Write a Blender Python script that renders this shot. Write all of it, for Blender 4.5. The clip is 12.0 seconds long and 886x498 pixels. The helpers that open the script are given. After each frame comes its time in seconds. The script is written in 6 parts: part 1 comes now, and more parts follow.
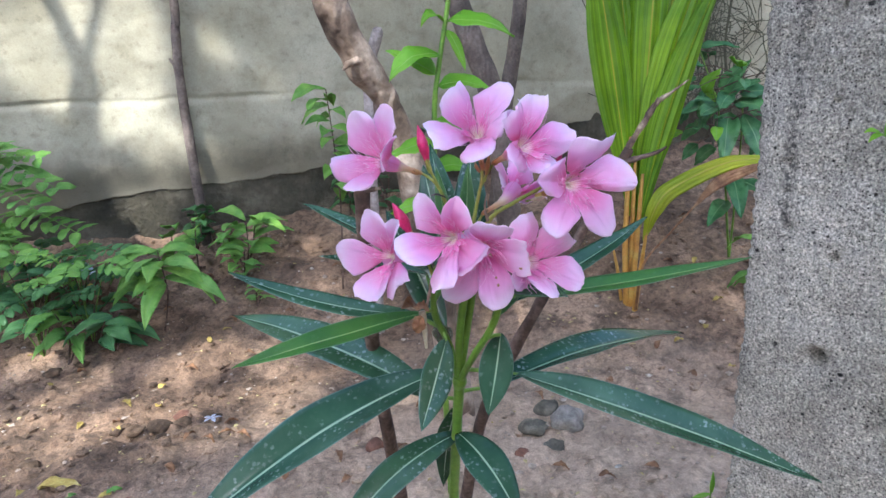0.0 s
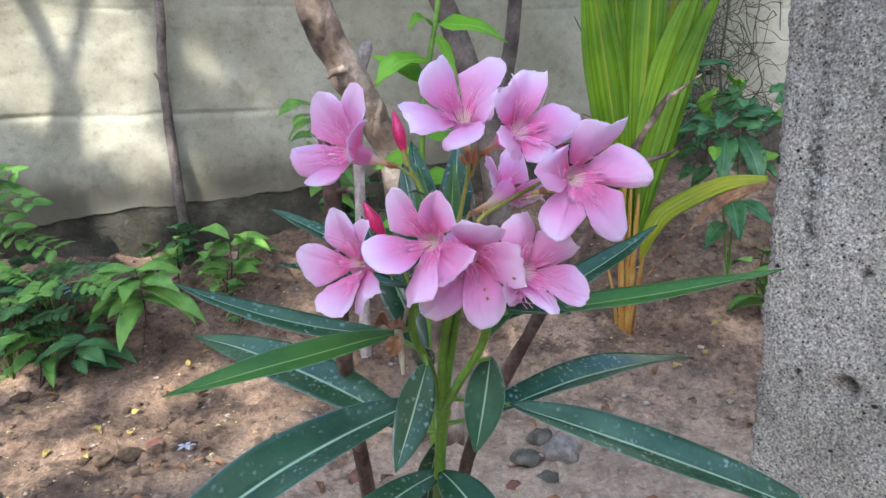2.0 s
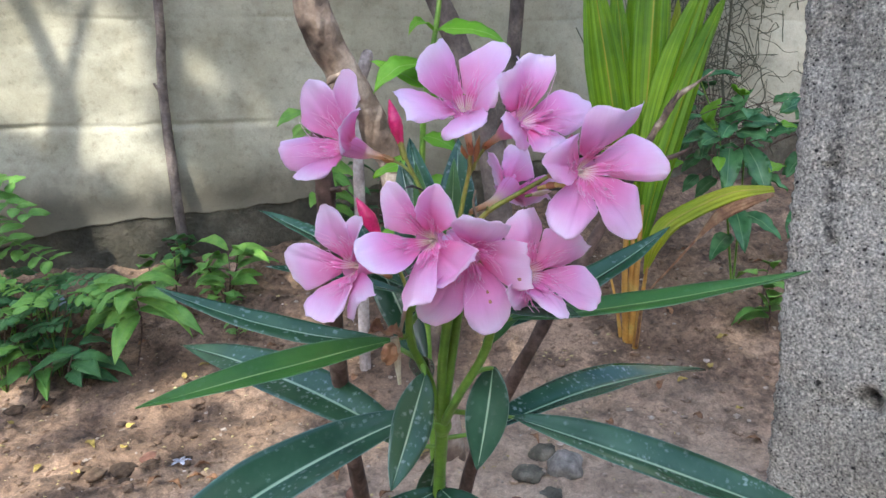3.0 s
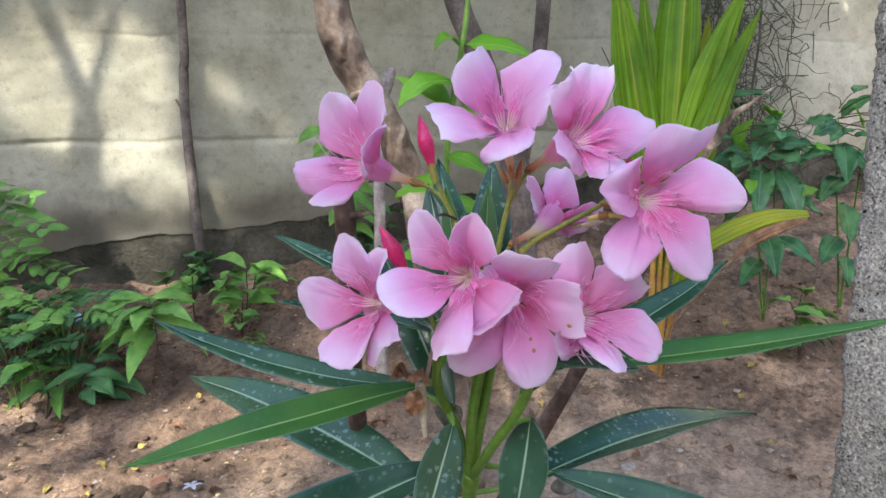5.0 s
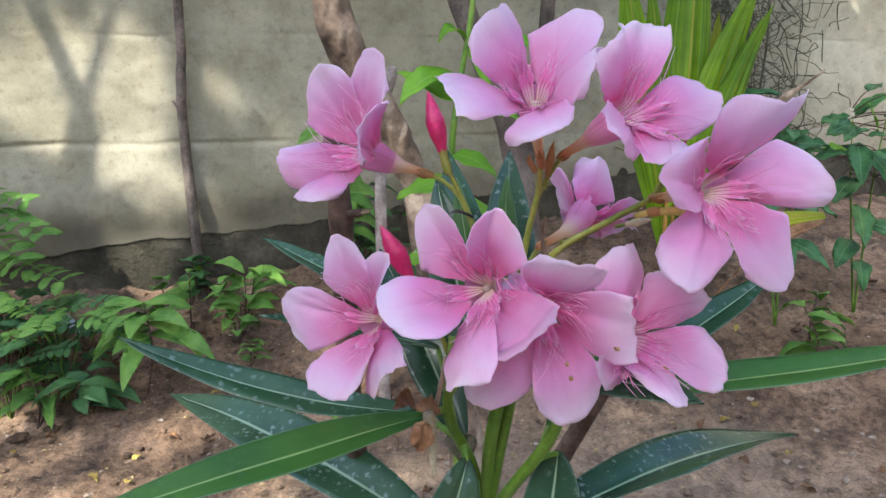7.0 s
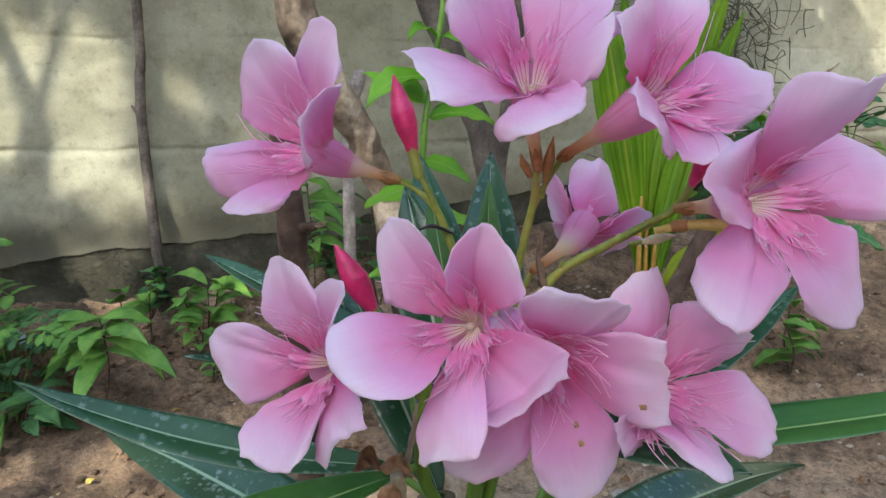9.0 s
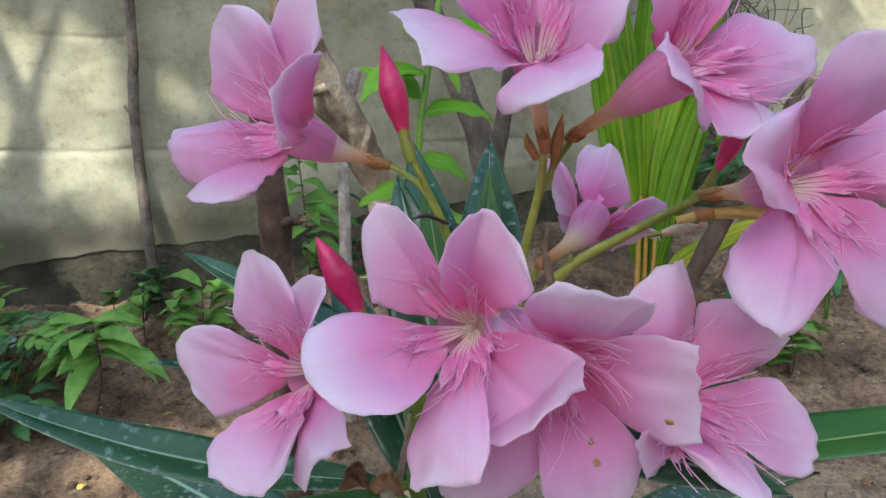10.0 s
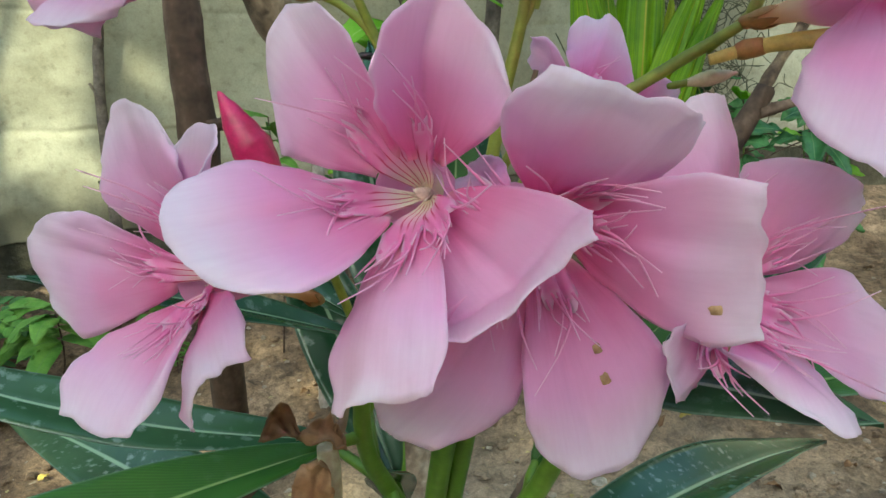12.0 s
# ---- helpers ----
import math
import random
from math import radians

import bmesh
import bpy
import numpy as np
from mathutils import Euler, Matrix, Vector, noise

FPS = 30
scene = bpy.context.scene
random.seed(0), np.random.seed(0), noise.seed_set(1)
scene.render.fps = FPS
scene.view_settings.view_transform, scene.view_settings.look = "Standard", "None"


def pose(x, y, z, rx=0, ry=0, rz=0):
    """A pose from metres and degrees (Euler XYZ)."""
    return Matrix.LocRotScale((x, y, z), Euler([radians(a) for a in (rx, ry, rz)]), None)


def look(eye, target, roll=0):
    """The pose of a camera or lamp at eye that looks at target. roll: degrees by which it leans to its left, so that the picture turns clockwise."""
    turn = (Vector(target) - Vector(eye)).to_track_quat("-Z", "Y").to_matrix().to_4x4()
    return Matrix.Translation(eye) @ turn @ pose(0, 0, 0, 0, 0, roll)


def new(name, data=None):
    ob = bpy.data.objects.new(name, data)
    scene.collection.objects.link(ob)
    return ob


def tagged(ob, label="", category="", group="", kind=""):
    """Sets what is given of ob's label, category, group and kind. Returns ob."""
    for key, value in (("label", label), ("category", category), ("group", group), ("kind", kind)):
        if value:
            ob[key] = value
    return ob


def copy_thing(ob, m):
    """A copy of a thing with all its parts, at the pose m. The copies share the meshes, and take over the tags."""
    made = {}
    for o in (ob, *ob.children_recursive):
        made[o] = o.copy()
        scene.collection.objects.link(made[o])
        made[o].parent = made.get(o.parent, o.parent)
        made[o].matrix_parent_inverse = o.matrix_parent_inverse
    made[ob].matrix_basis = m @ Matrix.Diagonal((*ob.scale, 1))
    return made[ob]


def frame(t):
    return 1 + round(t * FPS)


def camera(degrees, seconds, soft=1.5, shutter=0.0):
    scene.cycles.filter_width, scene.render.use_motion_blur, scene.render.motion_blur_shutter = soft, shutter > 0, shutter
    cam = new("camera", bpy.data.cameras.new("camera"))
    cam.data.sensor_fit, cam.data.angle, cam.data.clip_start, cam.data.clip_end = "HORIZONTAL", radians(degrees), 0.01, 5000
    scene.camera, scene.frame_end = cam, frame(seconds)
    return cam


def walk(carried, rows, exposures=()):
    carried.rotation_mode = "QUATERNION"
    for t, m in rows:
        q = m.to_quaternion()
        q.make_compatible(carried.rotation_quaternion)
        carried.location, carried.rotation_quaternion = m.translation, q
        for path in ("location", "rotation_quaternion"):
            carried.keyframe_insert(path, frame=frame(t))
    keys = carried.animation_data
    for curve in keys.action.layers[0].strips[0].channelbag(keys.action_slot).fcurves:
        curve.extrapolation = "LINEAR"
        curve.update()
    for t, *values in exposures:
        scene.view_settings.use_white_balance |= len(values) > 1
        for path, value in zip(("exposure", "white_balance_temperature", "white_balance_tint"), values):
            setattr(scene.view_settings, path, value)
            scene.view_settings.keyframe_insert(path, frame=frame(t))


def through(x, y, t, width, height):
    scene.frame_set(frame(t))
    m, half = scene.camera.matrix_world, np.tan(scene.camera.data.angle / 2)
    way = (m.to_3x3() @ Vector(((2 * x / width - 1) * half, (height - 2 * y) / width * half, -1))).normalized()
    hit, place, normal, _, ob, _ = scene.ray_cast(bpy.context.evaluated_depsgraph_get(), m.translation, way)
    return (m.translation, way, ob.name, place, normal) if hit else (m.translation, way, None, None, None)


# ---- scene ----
cam = camera(65.3, 12.0)
PATH = [
    (0, (0.02300, 0.01811, 0.39136), (-0.01153, 1.96981, -0.04417), -2.928),
    (0.5, (0.02822, 0.03146, 0.38368), (-0.00030, 1.98655, -0.03679), -2.815),
    (1, (0.02954, 0.04560, 0.37796), (0.00902, 2.00396, -0.02750), -2.656),
    (1.5, (0.02798, 0.05749, 0.37626), (0.01505, 2.01950, -0.01150), -2.463),
    (2, (0.02749, 0.06983, 0.37207), (0.01777, 2.03562, 0.00385), -2.356),
    (2.5, (0.02734, 0.08201, 0.36530), (0.01630, 2.05146, 0.01724), -2.366),
    (3, (0.02783, 0.08996, 0.36256), (0.01637, 2.06277, 0.03404), -2.275),
    (5, (0.02198, 0.12514, 0.36357), (-0.04120, 2.10516, 0.08877), -1.681),
    (5.5, (0.02362, 0.13614, 0.36651), (-0.04357, 2.11547, 0.08768), -1.745),
    (6, (0.02520, 0.14115, 0.36331), (-0.04062, 2.12028, 0.08271), -1.845),
    (6.5, (0.02019, 0.15379, 0.35825), (-0.04850, 2.13350, 0.08254), -1.868),
    (7, (0.01707, 0.16648, 0.35802), (-0.05021, 2.14788, 0.09435), -1.812),
    (7.5, (0.01773, 0.17841, 0.35754), (-0.02925, 2.16169, 0.10380), -1.700),
    (9.5, (0.01546, 0.21712, 0.35516), (0.04024, 2.20207, 0.11157), -1.961),
    (10, (0.01637, 0.22575, 0.35243), (0.04245, 2.21101, 0.11144), -2.004),
    (10.5, (0.01413, 0.23506, 0.34749), (0.05922, 2.21880, 0.09701), -1.922),
    (11, (0.01469, 0.24459, 0.33720), (0.07148, 2.22899, 0.09448), -1.924),
    (11.5, (0.01773, 0.25152, 0.33330), (0.10181, 2.23151, 0.06394), -2.033),
    (12, (0.02083, 0.26023, 0.32766), (0.10410, 2.24058, 0.06068), -1.868),
]
EXPOSURES = [(0, 2.20, 5430, 10), (3, 2.10, 5580, 9), (6.5, 1.98, 5850, 9), (9.5, 1.78, 5980, 0), (10.5, 1.78, 5760, 0), (12, 1.84, 6400, -17)]
walk(cam, [(t, look(eye, target, roll)) for t, eye, target, roll in PATH], EXPOSURES)

# ---- light ----
SUN_WAY = Vector((0.30, 0.62, -0.72)).normalized()
world = bpy.data.worlds.new("sky")
scene.world = world
world.use_nodes = True
wn, wl = world.node_tree.nodes, world.node_tree.links
sky = wn.new("ShaderNodeTexSky")
sky.sky_type = "NISHITA"
sky.sun_disc = False
sky.sun_elevation = math.asin(-SUN_WAY.z)
sky.sun_rotation = math.atan2(-SUN_WAY.x, -SUN_WAY.y)
sky.dust_density = 3.0
wn["Background"].inputs["Strength"].default_value = 0.15
wl.new(sky.outputs["Color"], wn["Background"].inputs["Color"])
sun_data = bpy.data.lights.new("sun", "SUN")
sun_data.energy, sun_data.angle, sun_data.color = 2.0, radians(0.8), (1.0, 0.89, 0.72)
sun = new("sun", sun_data)
sun.matrix_world = look((-3, -6, 7), Vector((-3, -6, 7)) + SUN_WAY)

# ---- materials ----
def shader(name):
    m = bpy.data.materials.new(name)
    m.use_nodes = True
    n, l = m.node_tree.nodes, m.node_tree.links
    return m, n, l, n["Principled BSDF"]


def rgb(c):
    return (*c, 1.0)


def noise_node(n, l, scale, detail=4.0, rough=0.55, source=None):
    tex = n.new("ShaderNodeTexNoise")
    tex.inputs["Scale"].default_value = scale
    tex.inputs["Detail"].default_value = detail
    tex.inputs["Roughness"].default_value = rough
    if source is not None:
        l.new(source, tex.inputs["Vector"])
    return tex


def ramp_node(n, l, source, stops):
    r = n.new("ShaderNodeValToRGB")
    els = r.color_ramp.elements
    while len(els) < len(stops):
        els.new(0.5)
    for e, (p, c) in zip(els, stops):
        e.position = p
        e.color = rgb(c) if len(c) == 3 else c
    l.new(source, r.inputs["Fac"])
    return r


def mix_node(n, l, a, b, fac, kind="MIX"):
    m = n.new("ShaderNodeMix")
    m.data_type, m.blend_type = "RGBA", kind
    for sock, v in ((m.inputs[6], a), (m.inputs[7], b), (m.inputs[0], fac)):
        if hasattr(v, "links"):
            l.new(v, sock)
        else:
            sock.default_value = rgb(v) if isinstance(v, tuple) else v
    return m.outputs[2]


def bump_node(n, l, bsdf, height, strength, distance, under=None):
    b = n.new("ShaderNodeBump")
    b.inputs["Strength"].default_value = strength
    b.inputs["Distance"].default_value = distance
    l.new(height, b.inputs["Height"])
    if under is not None:
        l.new(under.outputs["Normal"], b.inputs["Normal"])
    l.new(b.outputs["Normal"], bsdf.inputs["Normal"])
    return b


def plain(name, low, mid, high, coarse, fine, rough=0.7, bump=0.4, depth=0.002, vary=0.0):
    """A mottled surface: three tones over a coarse and a fine grain, with relief."""
    m, n, l, bsdf = shader(name)
    co = n.new("ShaderNodeTexCoord").outputs["Object"]
    big, small = noise_node(n, l, coarse, 5, 0.6, co), noise_node(n, l, fine, 6, 0.65, co)
    tone = ramp_node(n, l, big.outputs["Fac"], [(0.3, low), (0.5, mid), (0.7, high)])
    grain = ramp_node(n, l, small.outputs["Fac"], [(0.3, (0.6, 0.6, 0.6)), (0.7, (1.25, 1.25, 1.25))])
    col = mix_node(n, l, tone.outputs["Color"], grain.outputs["Color"], 0.6, "MULTIPLY")
    if vary:
        info = n.new("ShaderNodeObjectInfo")
        hue = n.new("ShaderNodeHueSaturation")
        spread = ramp_node(n, l, info.outputs["Random"], [(0.0, (1 - vary,) * 3), (1.0, (1 + vary,) * 3)])
        l.new(spread.outputs["Color"], hue.inputs["Value"])
        l.new(col, hue.inputs["Color"])
        col = hue.outputs["Color"]
    l.new(col, bsdf.inputs["Base Color"])
    bsdf.inputs["Roughness"].default_value = rough
    bump_node(n, l, bsdf, small.outputs["Fac"], bump, depth)
    return m


def uv_axes(n, l):
    uv = n.new("ShaderNodeUVMap")
    sep = n.new("ShaderNodeSeparateXYZ")
    l.new(uv.outputs["UV"], sep.inputs["Vector"])
    return uv.outputs["UV"], sep.outputs["X"], sep.outputs["Y"]


def math_node(n, l, op, a, b=0.0):
    m = n.new("ShaderNodeMath")
    m.operation = op
    for sock, v in zip(m.inputs, (a, b)):
        if hasattr(v, "links"):
            l.new(v, sock)
        else:
            sock.default_value = v
    return m.outputs[0]


def translucent(m, n, l, bsdf, col, amount):
    """Let part of the light through a thin leaf or petal."""
    tr = n.new("ShaderNodeBsdfTranslucent")
    ms = n.new("ShaderNodeMixShader")
    ms.inputs[0].default_value = amount
    l.new(col, tr.inputs["Color"])
    l.new(bsdf.outputs[0], ms.inputs[1])
    l.new(tr.outputs[0], ms.inputs[2])
    l.new(ms.outputs[0], n["Material Output"].inputs["Surface"])


def stretched(n, l, uv, sx, sy):
    mp = n.new("ShaderNodeMapping")
    mp.inputs["Scale"].default_value = (sx, sy, 1.0)
    l.new(uv, mp.inputs["Vector"])
    return mp.outputs["Vector"]


def petal_material(name="petal_pink"):
    m, n, l, bsdf = shader(name)
    uv, u, v = uv_axes(n, l)
    info = n.new("ShaderNodeObjectInfo").outputs["Random"]
    # pink paling to the tip, whitened further to paint in sky highlights
    along = ramp_node(n, l, v, [(0.0, (0.88, 0.42, 0.56)), (0.08, (0.88, 0.22, 0.53)), (0.28, (0.88, 0.32, 0.64)),
                                (0.60, (0.88, 0.49, 0.79)), (0.92, (0.92, 0.80, 0.95))])
    co = n.new("ShaderNodeTexCoord").outputs["Object"]
    blot = noise_node(n, l, 55, 3, 0.5, co)
    pale = mix_node(n, l, along.outputs["Color"], (0.90, 0.68, 0.89), ramp_node(n, l, blot.outputs["Fac"], [(0.42, (0, 0, 0)), (0.70, (0.7, 0.7, 0.7))]).outputs["Color"])
    vein = noise_node(n, l, 1.0, 3, 0.6, stretched(n, l, uv, 30, 3.4))
    vein_tone = ramp_node(n, l, vein.outputs["Fac"], [(0.32, (0.90, 0.80, 0.88)), (0.62, (1.03, 1.03, 1.03))])
    col = mix_node(n, l, pale, vein_tone.outputs["Color"], 0.22, "MULTIPLY")
    streak = noise_node(n, l, 1.0, 1, 0.4, stretched(n, l, uv, 26, 1.0))
    near = ramp_node(n, l, v, [(0.02, (0, 0, 0)), (0.07, (1, 1, 1)), (0.22, (1, 1, 1)), (0.36, (0, 0, 0))])
    lines = ramp_node(n, l, streak.outputs["Fac"], [(0.56, (0, 0, 0)), (0.64, (0.15, 0.15, 0.15))])
    mask = math_node(n, l, "MULTIPLY", near.outputs["Color"], lines.outputs["Color"])
    col = mix_node(n, l, col, (0.62, 0.07, 0.22), mask)
    flush = noise_node(n, l, 42, 2, 0.5, stretched(n, l, co, 1.0, 1.0))
    flush_mask = ramp_node(n, l, flush.outputs["Fac"], [(0.52, (0, 0, 0)), (0.74, (0.45, 0.45, 0.45))])
    col = mix_node(n, l, col, (0.88, 0.23, 0.57), flush_mask.outputs["Color"])
    # pale thin margin, with the light that the edges catch put into colour
    side = math_node(n, l, "ABSOLUTE", math_node(n, l, "SUBTRACT", u, 0.5))
    rim = ramp_node(n, l, math_node(n, l, "MAXIMUM", math_node(n, l, "MULTIPLY", side, 2.0), v), [(0.93, (0, 0, 0)), (1.0, (0.40, 0.40, 0.40))])
    rim_mask = math_node(n, l, "MULTIPLY", rim.outputs["Color"], ramp_node(n, l, v, [(0.15, (0, 0, 0)), (0.45, (1, 1, 1))]).outputs["Color"])
    col = mix_node(n, l, col, (0.90, 0.80, 0.92), rim_mask)
    tint = ramp_node(n, l, info, [(0.0, (0.95, 0.93, 0.96)), (1.0, (1.04, 1.06, 1.03))])
    col = mix_node(n, l, col, tint.outputs["Color"], 1.0, "MULTIPLY")
    l.new(col, bsdf.inputs["Base Color"])
    bsdf.inputs["Roughness"].default_value = 0.46
    bsdf.inputs["Specular IOR Level"].default_value = 0.45
    bsdf.inputs["Sheen Weight"].default_value = 0.2
    b1 = bump_node(n, l, bsdf, vein.outputs["Fac"], 0.12, 0.0004)
    bump_node(n, l, bsdf, noise_node(n, l, 190, 3, 0.55, co).outputs["Fac"], 0.25, 0.0009, b1)
    translucent(m, n, l, bsdf, col, 0.50)
    return m


def tube_material():
    m, n, l, bsdf = shader("flower_tube")
    uv, u, v = uv_axes(n, l)
    col = ramp_node(n, l, v, [(0.0, (0.84, 0.38, 0.68)), (0.25, (0.84, 0.36, 0.64)), (0.42, (0.86, 0.50, 0.64)), (0.56, (0.88, 0.74, 0.56)), (0.76, (0.82, 0.60, 0.34)), (0.95, (0.68, 0.30, 0.14))]).outputs["Color"]
    streak = noise_node(n, l, 1.0, 1, 0.4, stretched(n, l, uv, 30, 1.0))
    lines = ramp_node(n, l, streak.outputs["Fac"], [(0.56, (0, 0, 0)), (0.62, (0.7, 0.7, 0.7))])
    near = ramp_node(n, l, v, [(0.30, (0.35, 0.35, 0.35)), (0.60, (0, 0, 0))])
    col = mix_node(n, l, col, (0.60, 0.08, 0.20), math_node(n, l, "MULTIPLY", lines.outputs["Color"], near.outputs["Color"]))
    l.new(col, bsdf.inputs["Base Color"])
    bsdf.inputs["Roughness"].default_value = 0.5
    translucent(m, n, l, bsdf, col, 0.5)
    return m


def corona_material():
    m, n, l, bsdf = shader("corona_fringe")
    uv, u, v = uv_axes(n, l)
    col = ramp_node(n, l, v, [(0.0, (0.92, 0.84, 0.62)), (0.26, (0.95, 0.88, 0.78)), (0.42, (0.93, 0.64, 0.78)), (0.60, (0.90, 0.33, 0.65)), (0.80, (0.90, 0.30, 0.64)), (1.0, (0.95, 0.70, 0.88))]).outputs["Color"]
    wob = noise_node(n, l, 1.0, 2, 0.5, stretched(n, l, uv, 4, 2))
    wave = math_node(n, l, "SINE", math_node(n, l, "ADD", math_node(n, l, "MULTIPLY", u, 25.0), math_node(n, l, "MULTIPLY", wob.outputs["Fac"], 5.0)))
    lines = ramp_node(n, l, wave, [(0.66, (0, 0, 0)), (0.94, (0.9, 0.9, 0.9))])
    near = ramp_node(n, l, v, [(0.04, (0, 0, 0)), (0.16, (1, 1, 1)), (0.56, (1, 1, 1)), (0.70, (0, 0, 0))])
    col = mix_node(n, l, col, (0.64, 0.05, 0.20), math_node(n, l, "MULTIPLY", lines.outputs["Color"], near.outputs["Color"]))
    l.new(col, bsdf.inputs["Base Color"])
    bsdf.inputs["Roughness"].default_value = 0.5
    translucent(m, n, l, bsdf, col, 0.4)
    return m


def leaf_material(name, deep, light, rib, dust=0.0, through=0.2, rough=0.42, rib_width=0.035, veined=0.5, patch=28.0, streaked=0.0):
    m, n, l, bsdf = shader(name)
    uv, u, v = uv_axes(n, l)
    co = n.new("ShaderNodeTexCoord").outputs["Object"]
    tone = noise_node(n, l, patch, 4, 0.6, co)
    col = ramp_node(n, l, tone.outputs["Fac"], [(0.32, deep), (0.68, light)]).outputs["Color"]
    info = n.new("ShaderNodeObjectInfo").outputs["Random"]
    tint = ramp_node(n, l, info, [(0.0, (0.82, 0.88, 0.95)), (1.0, (1.15, 1.1, 1.0))])
    col = mix_node(n, l, col, tint.outputs["Color"], 1.0, "MULTIPLY")
    if streaked:
        line = noise_node(n, l, 1.0, 3, 0.6, stretched(n, l, uv, 26, 0.7))
        tones = ramp_node(n, l, line.outputs["Fac"], [(0.34, (0.55, 0.62, 0.5)), (0.50, (1, 1, 1)), (0.66, (1.45, 1.28, 1.2))])
        col = mix_node(n, l, col, tones.outputs["Color"], streaked, "MULTIPLY")
    mid = math_node(n, l, "ABSOLUTE", math_node(n, l, "SUBTRACT", u, 0.5))
    side = math_node(n, l, "ADD", math_node(n, l, "MULTIPLY", v, 62.0), math_node(n, l, "MULTIPLY", mid, -26.0))
    wave = math_node(n, l, "SINE", math_node(n, l, "MULTIPLY", side, 6.283))
    veins = ramp_node(n, l, wave, [(0.0, (0.88, 0.9, 0.88)), (0.75, (0.98, 0.98, 0.98)), (1.0, (1.18, 1.14, 1.12))])
    col = mix_node(n, l, col, veins.outputs["Color"], veined, "MULTIPLY")
    if dust:
        spot = n.new("ShaderNodeTexVoronoi")
        spot.inputs["Scale"].default_value = 320
        l.new(co, spot.inputs["Vector"])
        chance = n.new("ShaderNodeSeparateXYZ")
        l.new(spot.outputs["Color"], chance.inputs["Vector"])
        ragged = math_node(n, l, "ADD", spot.outputs["Distance"], math_node(n, l, "MULTIPLY", math_node(n, l, "SUBTRACT", noise_node(n, l, 520, 5, 0.7, co).outputs["Fac"], 0.5), 1.8))
        drop = math_node(n, l, "SUBTRACT", math_node(n, l, "MULTIPLY", chance.outputs["X"], 0.55), ragged)
        film = noise_node(n, l, 34, 4, 0.6, co)
        a = ramp_node(n, l, drop, [(0.0, (0, 0, 0)), (0.30, (1, 1, 1))])
        b = ramp_node(n, l, film.outputs["Fac"], [(0.42, (0.05, 0.05, 0.05)), (0.60, (1, 1, 1))])
        mask = math_node(n, l, "MULTIPLY", math_node(n, l, "MULTIPLY", a.outputs["Color"], b.outputs["Color"]), dust)
        col = mix_node(n, l, col, (0.40, 0.50, 0.46), mask)
        rim = ramp_node(n, l, mid, [(0.475, (0, 0, 0)), (0.492, (0.3, 0.3, 0.3))])
        col = mix_node(n, l, col, (0.30, 0.42, 0.36), rim.outputs["Color"])
    ribs = ramp_node(n, l, mid, [(rib_width * 0.5, (1, 1, 1)), (rib_width, (0, 0, 0))])
    col = mix_node(n, l, col, rib, ribs.outputs["Color"])
    l.new(col, bsdf.inputs["Base Color"])
    bsdf.inputs["Roughness"].default_value = rough
    bsdf.inputs["Specular IOR Level"].default_value = 0.45
    bump_node(n, l, bsdf, wave, 0.12 * min(1.0, 3 * veined), 0.0006)
    translucent(m, n, l, bsdf, col, through)
    return m


def bark_material(name, dark, mid, pale, ring=9.0, depth=0.004, patches=9.0):
    m, n, l, bsdf = shader(name)
    co = n.new("ShaderNodeTexCoord").outputs["Object"]
    mp = stretched(n, l, co, 1.0, 1.0)
    big = noise_node(n, l, patches, 4, 0.6, mp)
    fine = noise_node(n, l, 120, 6, 0.7, mp)
    crack = n.new("ShaderNodeTexWave")
    crack.inputs["Scale"].default_value = ring
    crack.inputs["Distortion"].default_value = 9.0
    crack.inputs["Detail"].default_value = 4.0
    l.new(mp, crack.inputs["Vector"])
    col = ramp_node(n, l, big.outputs["Fac"], [(0.32, dark), (0.5, mid), (0.66, pale)]).outputs["Color"]
    grain = ramp_node(n, l, fine.outputs["Fac"], [(0.3, (0.5, 0.48, 0.46)), (0.7, (1.3, 1.3, 1.3))])
    col = mix_node(n, l, col, grain.outputs["Color"], 0.7, "MULTIPLY")
    l.new(col, bsdf.inputs["Base Color"])
    bsdf.inputs["Roughness"].default_value = 0.85
    b1 = bump_node(n, l, bsdf, crack.outputs["Fac"], 0.4, depth)
    bump_node(n, l, bsdf, fine.outputs["Fac"], 0.6, depth * 0.5, b1)
    return m


